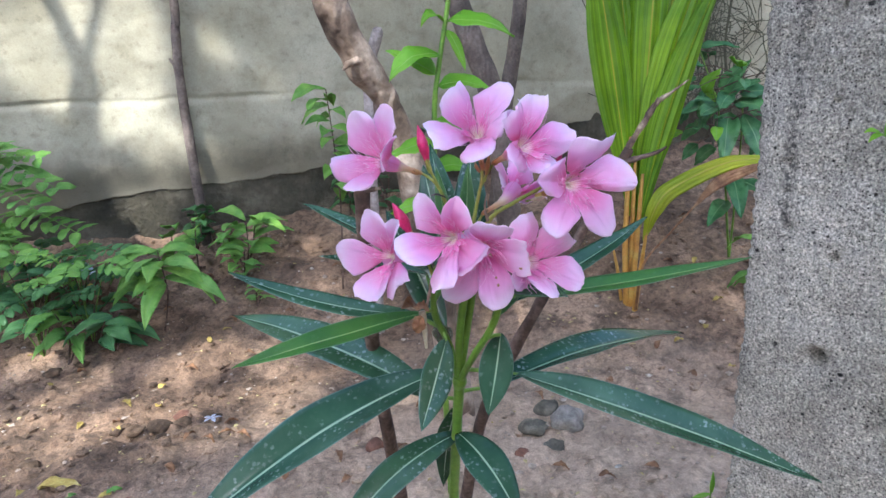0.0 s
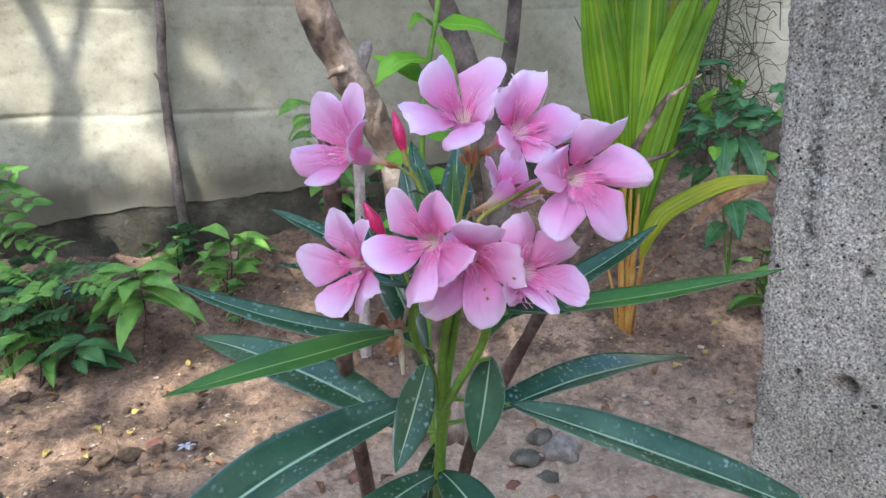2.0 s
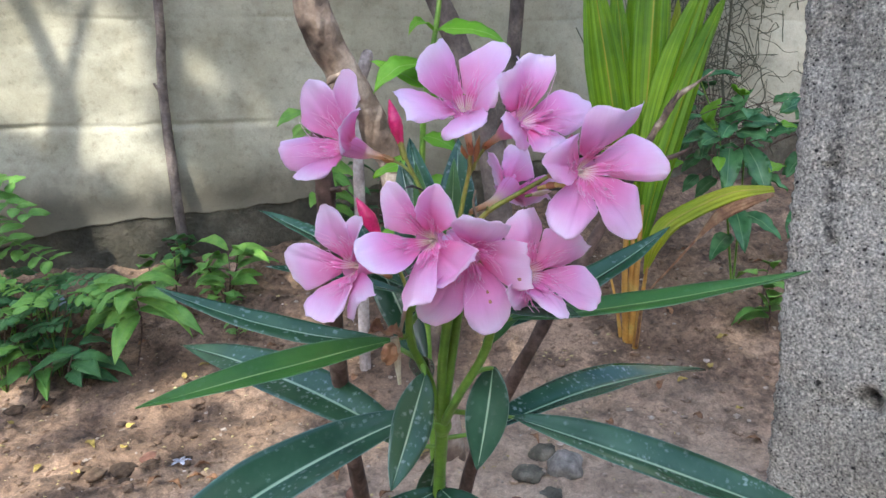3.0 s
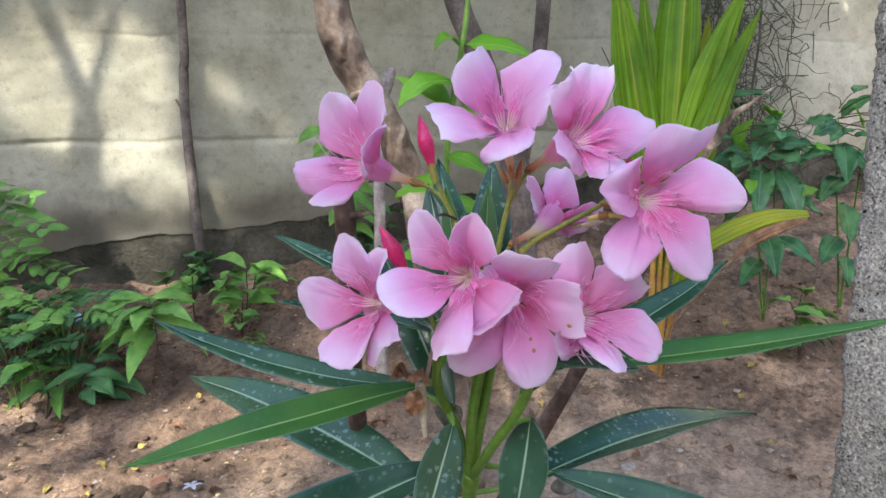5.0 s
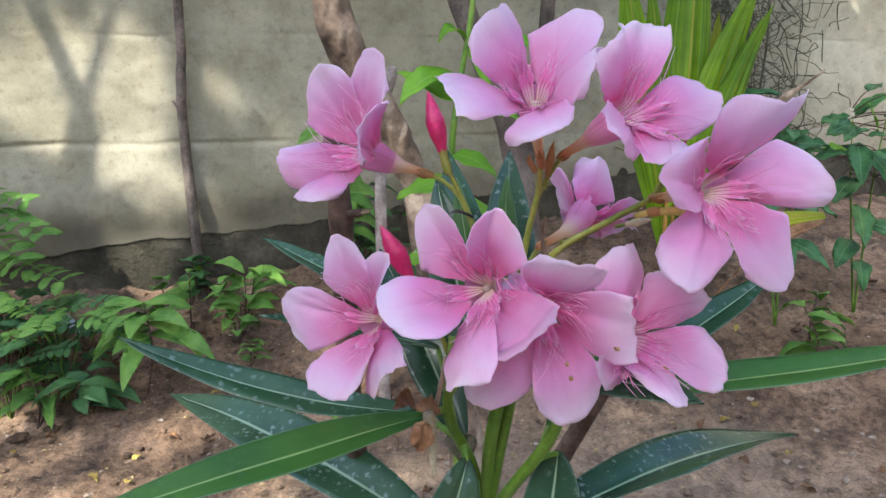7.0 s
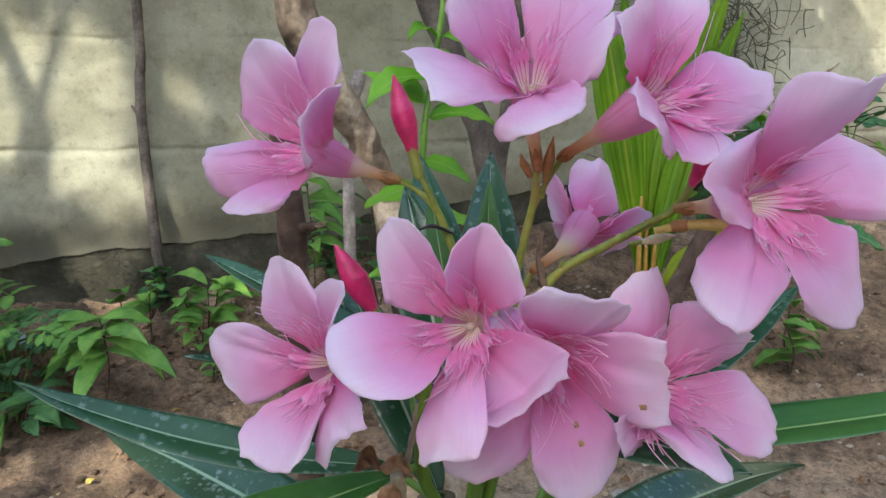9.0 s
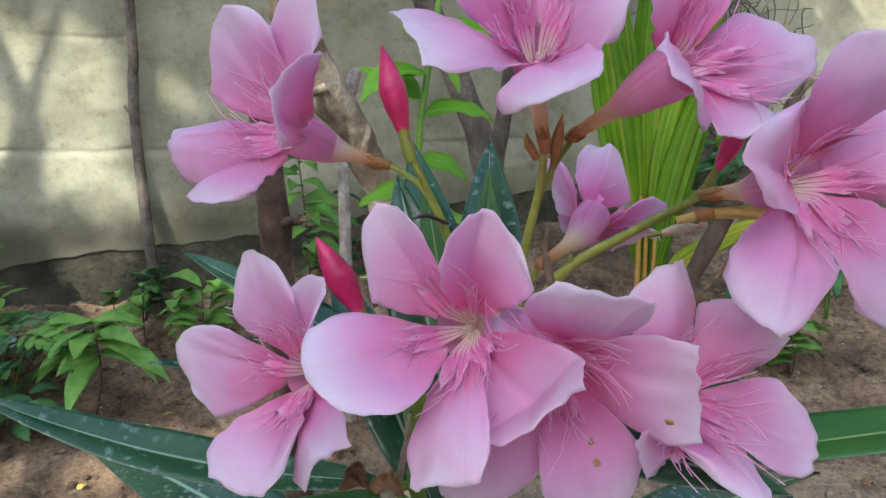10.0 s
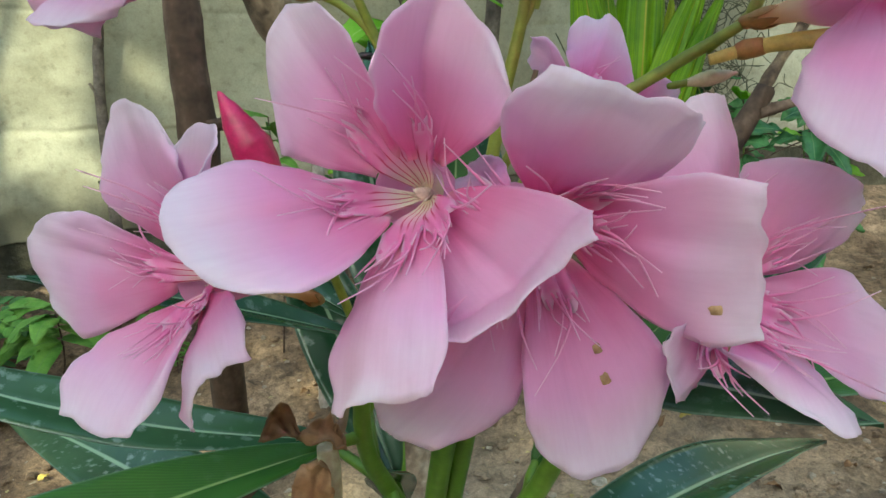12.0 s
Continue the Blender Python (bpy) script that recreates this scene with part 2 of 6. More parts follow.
def concrete_material():
    m, n, l, bsdf = shader("weathered_concrete")
    co = n.new("ShaderNodeTexCoord").outputs["Object"]
    big, mid, fine, grit = noise_node(n, l, 6.5, 5, 0.65, co), noise_node(n, l, 40, 6, 0.66, co), noise_node(n, l, 300, 5, 0.7, co), noise_node(n, l, 620, 2, 0.6, co)
    col = ramp_node(n, l, big.outputs["Fac"], [(0.36, (0.225, 0.213, 0.184)), (0.5, (0.32, 0.304, 0.266)), (0.64, (0.42, 0.401, 0.355))]).outputs["Color"]
    blotch = ramp_node(n, l, mid.outputs["Fac"], [(0.33, (0.66, 0.66, 0.66)), (0.45, (0.96, 0.96, 0.96)), (0.64, (1.10, 1.10, 1.09))])
    col = mix_node(n, l, col, blotch.outputs["Color"], 0.65, "MULTIPLY")
    grain = ramp_node(n, l, fine.outputs["Fac"], [(0.36, (0.50, 0.50, 0.50)), (0.46, (0.95, 0.95, 0.95)), (0.64, (1.25, 1.24, 1.22))])
    col = mix_node(n, l, col, grain.outputs["Color"], 0.75, "MULTIPLY")
    sand = ramp_node(n, l, grit.outputs["Fac"], [(0.37, (0.30, 0.30, 0.30)), (0.46, (0.93, 0.93, 0.93)), (0.55, (1.05, 1.05, 1.04)), (0.65, (1.9, 1.88, 1.82))])
    col = mix_node(n, l, col, sand.outputs["Color"], 0.72, "MULTIPLY")
    # dark damp streak down the worn seam near the edge
    sep = n.new("ShaderNodeSeparateXYZ")
    l.new(co, sep.inputs["Vector"])
    across = math_node(n, l, "ADD", math_node(n, l, "MULTIPLY", sep.outputs["X"], 0.6223), math_node(n, l, "MULTIPLY", sep.outputs["Y"], -0.7828))
    lean = math_node(n, l, "MULTIPLY", math_node(n, l, "SUBTRACT", sep.outputs["Z"], 0.27), -0.040)
    off = math_node(n, l, "ADD", math_node(n, l, "ADD", across, 0.2447 - 0.0165), lean)
    sway = math_node(n, l, "MULTIPLY", math_node(n, l, "SUBTRACT", mid.outputs["Fac"], 0.5), 0.010)
    dist = math_node(n, l, "ABSOLUTE", math_node(n, l, "ADD", off, sway))
    line = ramp_node(n, l, math_node(n, l, "MULTIPLY", dist, 100.0), [(0.08, (1, 1, 1)), (0.75, (0, 0, 0))])
    patchy = ramp_node(n, l, noise_node(n, l, 26, 4, 0.7, co).outputs["Fac"], [(0.36, (0, 0, 0)), (0.52, (1, 1, 1))])
    high = ramp_node(n, l, sep.outputs["Z"], [(0.23, (0, 0, 0)), (0.30, (1, 1, 1))])
    speckle = ramp_node(n, l, fine.outputs["Fac"], [(0.44, (1, 1, 1)), (0.56, (0.25, 0.25, 0.25))])
    damp = math_node(n, l, "MULTIPLY", speckle.outputs["Color"], math_node(n, l, "MULTIPLY", math_node(n, l, "MULTIPLY", line.outputs["Color"], patchy.outputs["Color"]), math_node(n, l, "MULTIPLY", high.outputs["Color"], 0.9)))
    col = mix_node(n, l, col, (0.045, 0.045, 0.045), damp)
    b0 = bump_node(n, l, bsdf, mid.outputs["Fac"], 0.6, 0.004)
    b1 = bump_node(n, l, bsdf, grain.outputs["Color"], 0.7, 0.0009, b0)
    b2 = b1
    # pores of three sizes, the shade inside them painted into the colour
    for size, lo, hi, rare, ragged in ((75, 0.10, 0.15, 0.80, 0.40), (170, 0.12, 0.20, 0.80, 0.50), (400, 0.16, 0.28, 0.60, 0.45)):
        pore = n.new("ShaderNodeTexVoronoi")
        pore.inputs["Scale"].default_value = size
        l.new(co, pore.inputs["Vector"])
        warp = math_node(n, l, "ADD", pore.outputs["Distance"], math_node(n, l, "MULTIPLY", math_node(n, l, "SUBTRACT", fine.outputs["Fac"], 0.5), ragged))
        pits = ramp_node(n, l, warp, [(lo, (0.10, 0.10, 0.10)), (hi, (1, 1, 1))])
        some = n.new("ShaderNodeSeparateXYZ")
        l.new(pore.outputs["Color"], some.inputs["Vector"])
        pick = ramp_node(n, l, some.outputs["X"], [(rare, (0, 0, 0)), (rare + 0.02, (1, 1, 1))])
        hole = mix_node(n, l, (1.0, 1.0, 1.0), pits.outputs["Color"], pick.outputs["Color"])
        col = mix_node(n, l, col, hole, 1.0, "MULTIPLY")
        b2 = bump_node(n, l, bsdf, hole, 0.9, 0.12 / size, b2)
    l.new(col, bsdf.inputs["Base Color"])
    bsdf.inputs["Roughness"].default_value = 0.92
    bump_node(n, l, bsdf, sand.outputs["Color"], 0.6, 0.0004, b2)
    return m


def soil_material(name="brown_soil"):
    m, n, l, bsdf = shader(name)
    co = n.new("ShaderNodeTexCoord").outputs["Object"]
    big, mid, small, fine = noise_node(n, l, 3.4, 6, 0.62, co), noise_node(n, l, 19, 7, 0.7, co), noise_node(n, l, 75, 5, 0.7, co), noise_node(n, l, 330, 4, 0.7, co)
    col = ramp_node(n, l, big.outputs["Fac"], [(0.36, (0.138, 0.090, 0.058)), (0.5, (0.245, 0.164, 0.108)), (0.62, (0.375, 0.264, 0.184))]).outputs["Color"]
    # paler ground round the shrub and the post
    away = n.new("ShaderNodeVectorMath")
    away.operation = "DISTANCE"
    away.inputs[1].default_value = (0.20, 0.75, -0.19)
    l.new(co, away.inputs[0])
    reach = math_node(n, l, "ADD", away.outputs["Value"], math_node(n, l, "MULTIPLY", math_node(n, l, "SUBTRACT", big.outputs["Fac"], 0.5), 0.5))
    dusty = ramp_node(n, l, reach, [(0.34, (1, 1, 1)), (0.80, (0, 0, 0))])
    col = mix_node(n, l, col, (0.52, 0.405, 0.305), math_node(n, l, "MULTIPLY", dusty.outputs["Color"], 0.7))
    lump = ramp_node(n, l, mid.outputs["Fac"], [(0.36, (0.42, 0.39, 0.37)), (0.47, (0.88, 0.87, 0.86)), (0.62, (1.25, 1.24, 1.22))])
    col = mix_node(n, l, col, lump.outputs["Color"], 0.85, "MULTIPLY")
    crumb = ramp_node(n, l, small.outputs["Fac"], [(0.37, (0.45, 0.43, 0.41)), (0.49, (1, 1, 1)), (0.64, (1.35, 1.33, 1.30))])
    col = mix_node(n, l, col, crumb.outputs["Color"], 0.75, "MULTIPLY")
    grain = ramp_node(n, l, fine.outputs["Fac"], [(0.34, (0.5, 0.5, 0.5)), (0.52, (1, 1, 1)), (0.70, (1.8, 1.75, 1.65))])
    col = mix_node(n, l, col, grain.outputs["Color"], 0.6, "MULTIPLY")
    # the paler part is also evened out
    col = mix_node(n, l, col, (0.48, 0.38, 0.29), math_node(n, l, "MULTIPLY", dusty.outputs["Color"], 0.35))
    # dark leaf mould in ragged patches
    rot = ramp_node(n, l, noise_node(n, l, 7.5, 8, 0.72, co).outputs["Fac"], [(0.52, (0, 0, 0)), (0.60, (0.72, 0.72, 0.72))])
    clean = ramp_node(n, l, dusty.outputs["Color"], [(0.0, (1, 1, 1)), (1.0, (0.45, 0.45, 0.45))])
    col = mix_node(n, l, col, mix_node(n, l, (0.075, 0.052, 0.036), crumb.outputs["Color"], 0.8, "MULTIPLY"), math_node(n, l, "MULTIPLY", rot.outputs["Color"], clean.outputs["Color"]))
    l.new(col, bsdf.inputs["Base Color"])
    bsdf.inputs["Roughness"].default_value = 0.95
    b1 = bump_node(n, l, bsdf, mid.outputs["Fac"], 0.6, 0.010)
    b2 = bump_node(n, l, bsdf, small.outputs["Fac"], 0.8, 0.005, b1)
    bump_node(n, l, bsdf, fine.outputs["Fac"], 0.8, 0.0025, b2)
    return m


def plaster_material():
    m, n, l, bsdf = shader("old_lime_plaster")
    co = n.new("ShaderNodeTexCoord").outputs["Object"]
    big, mid, small, fine = noise_node(n, l, 1.9, 6, 0.6, co), noise_node(n, l, 9, 7, 0.68, co), noise_node(n, l, 42, 6, 0.7, co), noise_node(n, l, 210, 4, 0.7, co)
    col = ramp_node(n, l, big.outputs["Fac"], [(0.36, (0.30, 0.278, 0.195)), (0.5, (0.39, 0.366, 0.270)), (0.62, (0.46, 0.438, 0.335))]).outputs["Color"]
    stain = ramp_node(n, l, mid.outputs["Fac"], [(0.32, (0.62, 0.61, 0.56)), (0.46, (0.93, 0.92, 0.9)), (0.62, (1.1, 1.1, 1.08))])
    col = mix_node(n, l, col, stain.outputs["Color"], 0.7, "MULTIPLY")
    speck = ramp_node(n, l, small.outputs["Fac"], [(0.30, (0.55, 0.53, 0.5)), (0.45, (1, 1, 1)), (0.72, (1.1, 1.1, 1.1))])
    col = mix_node(n, l, col, speck.outputs["Color"], 0.6, "MULTIPLY")
    grain = ramp_node(n, l, fine.outputs["Fac"], [(0.3, (0.7, 0.7, 0.7)), (0.6, (1.08, 1.08, 1.08))])
    col = mix_node(n, l, col, grain.outputs["Color"], 0.4, "MULTIPLY")
    sep = n.new("ShaderNodeSeparateXYZ")
    l.new(co, sep.inputs["Vector"])
    # mud splashed up by rain, with an uneven upper limit
    rise = math_node(n, l, "ADD", sep.outputs["Z"], math_node(n, l, "MULTIPLY", mid.outputs["Fac"], -0.42))
    foot = ramp_node(n, l, rise, [(-0.01, (1, 1, 1)), (0.12, (0, 0, 0))])
    col = mix_node(n, l, col, (0.13, 0.112, 0.078), math_node(n, l, "MULTIPLY", foot.outputs["Color"], 0.7))
    l.new(col, bsdf.inputs["Base Color"])
    bsdf.inputs["Roughness"].default_value = 0.9
    b1 = bump_node(n, l, bsdf, mid.outputs["Fac"], 0.2, 0.010)
    b2 = bump_node(n, l, bsdf, small.outputs["Fac"], 0.3, 0.0030, b1)
    bump_node(n, l, bsdf, fine.outputs["Fac"], 0.5, 0.001, b2)
    return m


M_PETAL = petal_material()
M_TUBE = tube_material()
M_CALYX = plain("calyx_red_brown", (0.28, 0.20, 0.05), (0.42, 0.21, 0.07), (0.47, 0.19, 0.08), 220, 700, 0.5, 0.1, 0.0003)
M_FRINGE = corona_material()
M_CREAM = plain("anther_cream", (0.74, 0.60, 0.48), (0.83, 0.72, 0.60), (0.88, 0.80, 0.72), 300, 900, 0.6, 0.2, 0.0002)
M_BUD = plain("bud_crimson", (0.40, 0.01, 0.075), (0.58, 0.02, 0.14), (0.70, 0.06, 0.22), 120, 600, 0.42, 0.15, 0.0003)
M_STALK = plain("stalk_green", (0.17, 0.24, 0.032), (0.26, 0.32, 0.045), (0.36, 0.32, 0.075), 90, 500, 0.5, 0.15, 0.0004)
M_STEM = plain("stem_green", (0.09, 0.20, 0.022), (0.145, 0.285, 0.03), (0.21, 0.34, 0.045), 40, 300, 0.45, 0.15, 0.0004)
M_LEAF = leaf_material("oleander_leaf", (0.021, 0.064, 0.030), (0.048, 0.115, 0.060), (0.30, 0.43, 0.28), 0.42, 0.10, 0.22, 0.032, 0.06)
M_LEAF_BRIGHT = leaf_material("oleander_leaf_fresh", (0.045, 0.145, 0.020), (0.085, 0.215, 0.030), (0.28, 0.42, 0.15), 0.06, 0.18, 0.45, 0.03, 1.0)
M_LEAF_WILD = leaf_material("undergrowth_leaf", (0.14, 0.33, 0.060), (0.29, 0.53, 0.11), (0.22, 0.40, 0.11), 0.0, 0.35, 0.5, 0.03)
M_LEAF_DARK = leaf_material("shade_leaf", (0.052, 0.155, 0.050), (0.115, 0.27, 0.085), (0.11, 0.24, 0.09), 0.0, 0.28, 0.45, 0.03)
M_LEAF_SHRUB = leaf_material("broad_shrub_leaf", (0.055, 0.17, 0.060), (0.14, 0.34, 0.125), (0.18, 0.36, 0.14), 0.0, 0.30, 0.26, 0.03)
M_LEAF_LIME = leaf_material("young_leaf", (0.18, 0.42, 0.025), (0.28, 0.55, 0.05), (0.30, 0.5, 0.12), 0.0, 0.45, 0.4, 0.03)
M_PALM = leaf_material("palm_blade_green", (0.10, 0.25, 0.003), (0.33, 0.54, 0.008), (0.50, 0.46, 0.03), 0.0, 0.4, 0.5, 0.016, 0.0, 5.0, 0.9)
M_PALM_YELLOW = leaf_material("palm_blade_yellowing", (0.26, 0.38, 0.012), (0.46, 0.48, 0.02), (0.5, 0.42, 0.08), 0.0, 0.4, 0.5, 0.03, 0.0, 7.0, 0.6)
M_PALM_STEM = plain("palm_stalk_orange", (0.36, 0.17, 0.03), (0.50, 0.27, 0.05), (0.52, 0.36, 0.09), 30, 260, 0.5, 0.2, 0.0006)
M_BROWN_LEAF = plain("withered_leaf", (0.13, 0.06, 0.03), (0.25, 0.13, 0.06), (0.38, 0.24, 0.13), 60, 400, 0.8, 0.5, 0.001, 0.3)
M_WILTED = plain("wilted_tube", (0.34, 0.24, 0.15), (0.44, 0.40, 0.27), (0.50, 0.48, 0.36), 160, 600, 0.6, 0.3, 0.0004)
M_SPENT = plain("spent_tube_yellow", (0.56, 0.44, 0.10), (0.68, 0.56, 0.16), (0.74, 0.62, 0.26), 180, 700, 0.5, 0.1, 0.0003)
M_SMALL_BUD = plain("small_bud_pale", (0.50, 0.48, 0.26), (0.62, 0.50, 0.38), (0.68, 0.44, 0.44), 160, 700, 0.5, 0.1, 0.0002)
M_YELLOW_LEAF = plain("fallen_yellow_leaf", (0.34, 0.23, 0.05), (0.48, 0.37, 0.09), (0.54, 0.46, 0.18), 60, 400, 0.7, 0.3, 0.001, 0.3)
M_BARK = bark_material("trunk_bark", (0.05, 0.034, 0.025), (0.21, 0.155, 0.115), (0.50, 0.42, 0.345), 14, 0.008, 13)
M_BARK_PALE = bark_material("pale_branch_bark", (0.16, 0.13, 0.12), (0.36, 0.31, 0.29), (0.55, 0.50, 0.47), 18, 0.003, 20)
M_BARK_GREY = bark_material("grey_bark", (0.07, 0.055, 0.048), (0.14, 0.112, 0.095), (0.24, 0.195, 0.165), 22, 0.004, 14)
M_TWIG = bark_material("twig_bark", (0.05, 0.03, 0.022), (0.10, 0.062, 0.045), (0.19, 0.13, 0.10), 60, 0.0012, 60)
M_VINE = plain("dry_vine", (0.05, 0.055, 0.03), (0.09, 0.09, 0.055), (0.16, 0.15, 0.10), 30, 300, 0.85, 0.3, 0.001)
M_SPLIT = bark_material("split_cane_wood", (0.08, 0.05, 0.036), (0.22, 0.155, 0.10), (0.46, 0.36, 0.25), 70, 0.0012, 120)
M_DRY = bark_material("dry_twig_wood", (0.10, 0.07, 0.05), (0.25, 0.18, 0.12), (0.46, 0.36, 0.26), 50, 0.0015, 40)
M_CONCRETE = concrete_material()
M_SOIL = soil_material()
M_PLASTER = plaster_material()
M_FOOTING = plain("damp_footing", (0.034, 0.031, 0.020), (0.082, 0.074, 0.050), (0.18, 0.16, 0.115), 9, 70, 0.92, 0.9, 0.014)
M_STONE = plain("grey_stone", (0.13, 0.12, 0.105), (0.32, 0.295, 0.265), (0.50, 0.47, 0.43), 45, 300, 0.85, 0.6, 0.002, 0.3)
M_STONE_DARK = plain("dark_mossy_stone", (0.045, 0.042, 0.034), (0.10, 0.094, 0.072), (0.20, 0.18, 0.145), 40, 300, 0.9, 0.6, 0.002, 0.2)
M_BRICKBIT = plain("brick_chip", (0.10, 0.045, 0.03), (0.18, 0.085, 0.055), (0.27, 0.14, 0.095), 60, 400, 0.9, 0.6, 0.001, 0.3)
M_PEBBLE = plain("pebble_grit", (0.20, 0.15, 0.11), (0.36, 0.29, 0.23), (0.55, 0.49, 0.42), 25, 300, 0.9, 0.4, 0.001)
M_FLECK = plain("leaf_bits", (0.30, 0.22, 0.08), (0.46, 0.38, 0.16), (0.60, 0.54, 0.30), 8, 300, 0.8, 0.2, 0.0005)
M_DAMP_CLOD = plain("damp_soil_clod", (0.045, 0.028, 0.017), (0.10, 0.064, 0.038), (0.17, 0.115, 0.07), 60, 330, 0.95, 0.7, 0.003, 0.4)
M_CLOD = soil_material("soil_clod")
M_WHITE_FLOWER = plain("pale_fallen_blossom", (0.42, 0.43, 0.52), (0.55, 0.56, 0.65), (0.66, 0.67, 0.74), 80, 500, 0.6, 0.2, 0.0004)
M_INSECT = plain("insect_shell", (0.01, 0.008, 0.008), (0.02, 0.016, 0.014), (0.05, 0.04, 0.035), 200, 900, 0.35, 0.2, 0.0002)
M_LITTER = plain("plastic_scrap", (0.42, 0.50, 0.62), (0.55, 0.62, 0.72), (0.7, 0.74, 0.78), 40, 300, 0.4, 0.2, 0.0005)
M_SPOT = plain("petal_scar", (0.36, 0.20, 0.10), (0.46, 0.28, 0.15), (0.54, 0.36, 0.22), 900, 2000, 0.7, 0.1, 0.0001)

# ---- building helpers ----
def mesh_ob(name, verts, faces, material, parent=None, label="", uvs=None, smooth=True):
    me = bpy.data.meshes.new(name)
    me.from_pydata([tuple(v) for v in verts], [], faces)
    if uvs is not None:
        lay = me.uv_layers.new(name="UVMap")
        idx = np.empty(len(me.loops), dtype=np.int32)
        me.loops.foreach_get("vertex_index", idx)
        lay.data.foreach_set("uv", np.asarray(uvs, dtype=np.float32)[idx].ravel())
    me.polygons.foreach_set("use_smooth", [smooth] * len(me.polygons))
    me.materials.append(material)
    me.update()
    ob = new(name, me)
    if parent is not None:
        ob.parent = parent
        ob.matrix_parent_inverse = base_of(parent).inverted()
    if label:
        tagged(ob, label)
    return ob


def base_of(ob):
    m = Matrix.Translation(ob.location)
    return base_of(ob.parent) @ ob.matrix_parent_inverse @ m if ob.parent else m


def thing(name, place, label, category, group="", kind=""):
    e = new(name)
    e.empty_display_size = 0.02
    e.location = place
    return tagged(e, label, category, group, kind)


def joined(pieces):
    """Several (verts, faces, uvs) as one."""
    vs, fs, us = [], [], []
    for v, f, u in pieces:
        o = len(vs)
        vs.extend(v)
        us.extend(u if u is not None else [(0.5, 0.5)] * len(v))
        fs.extend([tuple(i + o for i in face) for face in f])
    return vs, fs, us


def tube(points, radii, sides=8, bumpy=0.0, seed=0.0):
    """A closed round limb along a smooth line through the points."""
    pts = [Vector(p) for p in points]
    line, rad = [], []
    per = 6 if len(pts) > 2 else 4
    for i in range(len(pts) - 1):
        p0, p1, p2, p3 = pts[max(i - 1, 0)], pts[i], pts[i + 1], pts[min(i + 2, len(pts) - 1)]
        for k in range(per):
            t = k / per
            a = 2 * p1 + (p2 - p0) * t + (2 * p0 - 5 * p1 + 4 * p2 - p3) * t * t + (3 * p1 - p0 - 3 * p2 + p3) * t ** 3
            line.append(a * 0.5)
            rad.append(radii[i] + (radii[i + 1] - radii[i]) * t)
    line.append(pts[-1])
    rad.append(radii[-1])
    verts, faces, uvs = [], [], []
    d = (line[1] - line[0]).normalized()
    side = d.orthogonal().normalized()
    for i, p in enumerate(line):
        d = (line[min(i + 1, len(line) - 1)] - line[max(i - 1, 0)]).normalized()
        side = (side - d * side.dot(d)).normalized()
        other = d.cross(side)
        for j in range(sides):
            a = 2 * math.pi * j / sides
            w = side * math.cos(a) + other * math.sin(a)
            r = rad[i]
            if bumpy:
                r *= 1 + bumpy * noise.noise((p + w * r) * (0.6 / max(rad[0], 1e-4)) + Vector((seed, 0, 0)))
            verts.append(p + w * r)
            uvs.append((j / sides, i / (len(line) - 1)))
    n = len(line)
    for i in range(n - 1):
        for j in range(sides):
            k = (j + 1) % sides
            faces.append((i * sides + j, i * sides + k, (i + 1) * sides + k, (i + 1) * sides + j))
    faces.append(tuple(range(sides - 1, -1, -1)))
    faces.append(tuple((n - 1) * sides + j for j in range(sides)))
    return verts, faces, uvs


def sheet(fn, nu, nv, thick):
    """A thin closed sheet: fn(u, v) over 0..1 gives its middle surface."""
    P = [[Vector(fn(i / nu, j / nv)) for i in range(nu + 1)] for j in range(nv + 1)]
    verts, uvs, faces = [], [], []
    for sgn in (1, -1):
        for j in range(nv + 1):
            for i in range(nu + 1):
                a = P[j][min(i + 1, nu)] - P[j][max(i - 1, 0)]
                b = P[min(j + 1, nv)][i] - P[max(j - 1, 0)][i]
                nn = a.cross(b)
                nn = nn.normalized() if nn.length > 1e-12 else Vector((0, 0, 1))
                edge = 0.35 if i in (0, nu) or j in (0, nv) else 1.0
                verts.append(P[j][i] + nn * (sgn * thick * 0.5 * edge))
                uvs.append((i / nu, j / nv))
    W, N = nu + 1, (nu + 1) * (nv + 1)
    for j in range(nv):
        for i in range(nu):
            q = (j * W + i, j * W + i + 1, (j + 1) * W + i + 1, (j + 1) * W + i)
            faces.append(q)
            faces.append(tuple(N + k for k in reversed(q)))
    rim = [i for i in range(W)] + [j * W + nu for j in range(1, nv + 1)] + [nv * W + i for i in range(nu - 1, -1, -1)] + [j * W for j in range(nv - 1, 0, -1)]
    for a, b in zip(rim, rim[1:] + rim[:1]):
        faces.append((b, a, N + a, N + b))
    return verts, faces, uvs


def lance(t):
    """Width of a narrow pointed leaf along its length."""
    return max(0.0, 0.10 * (1 - t) + (math.sin(math.pi * min(1.0, t ** 0.86)) ** 0.85) * 0.98)


def ovate(t):
    return max(0.0, 0.06 * (1 - t) + math.sin(math.pi * min(1.0, t ** 0.62)) ** 0.8)


def oval(t):
    return max(0.0, 0.05 * (1 - t) + math.sin(math.pi * min(1.0, t ** 0.95)) ** 0.55)


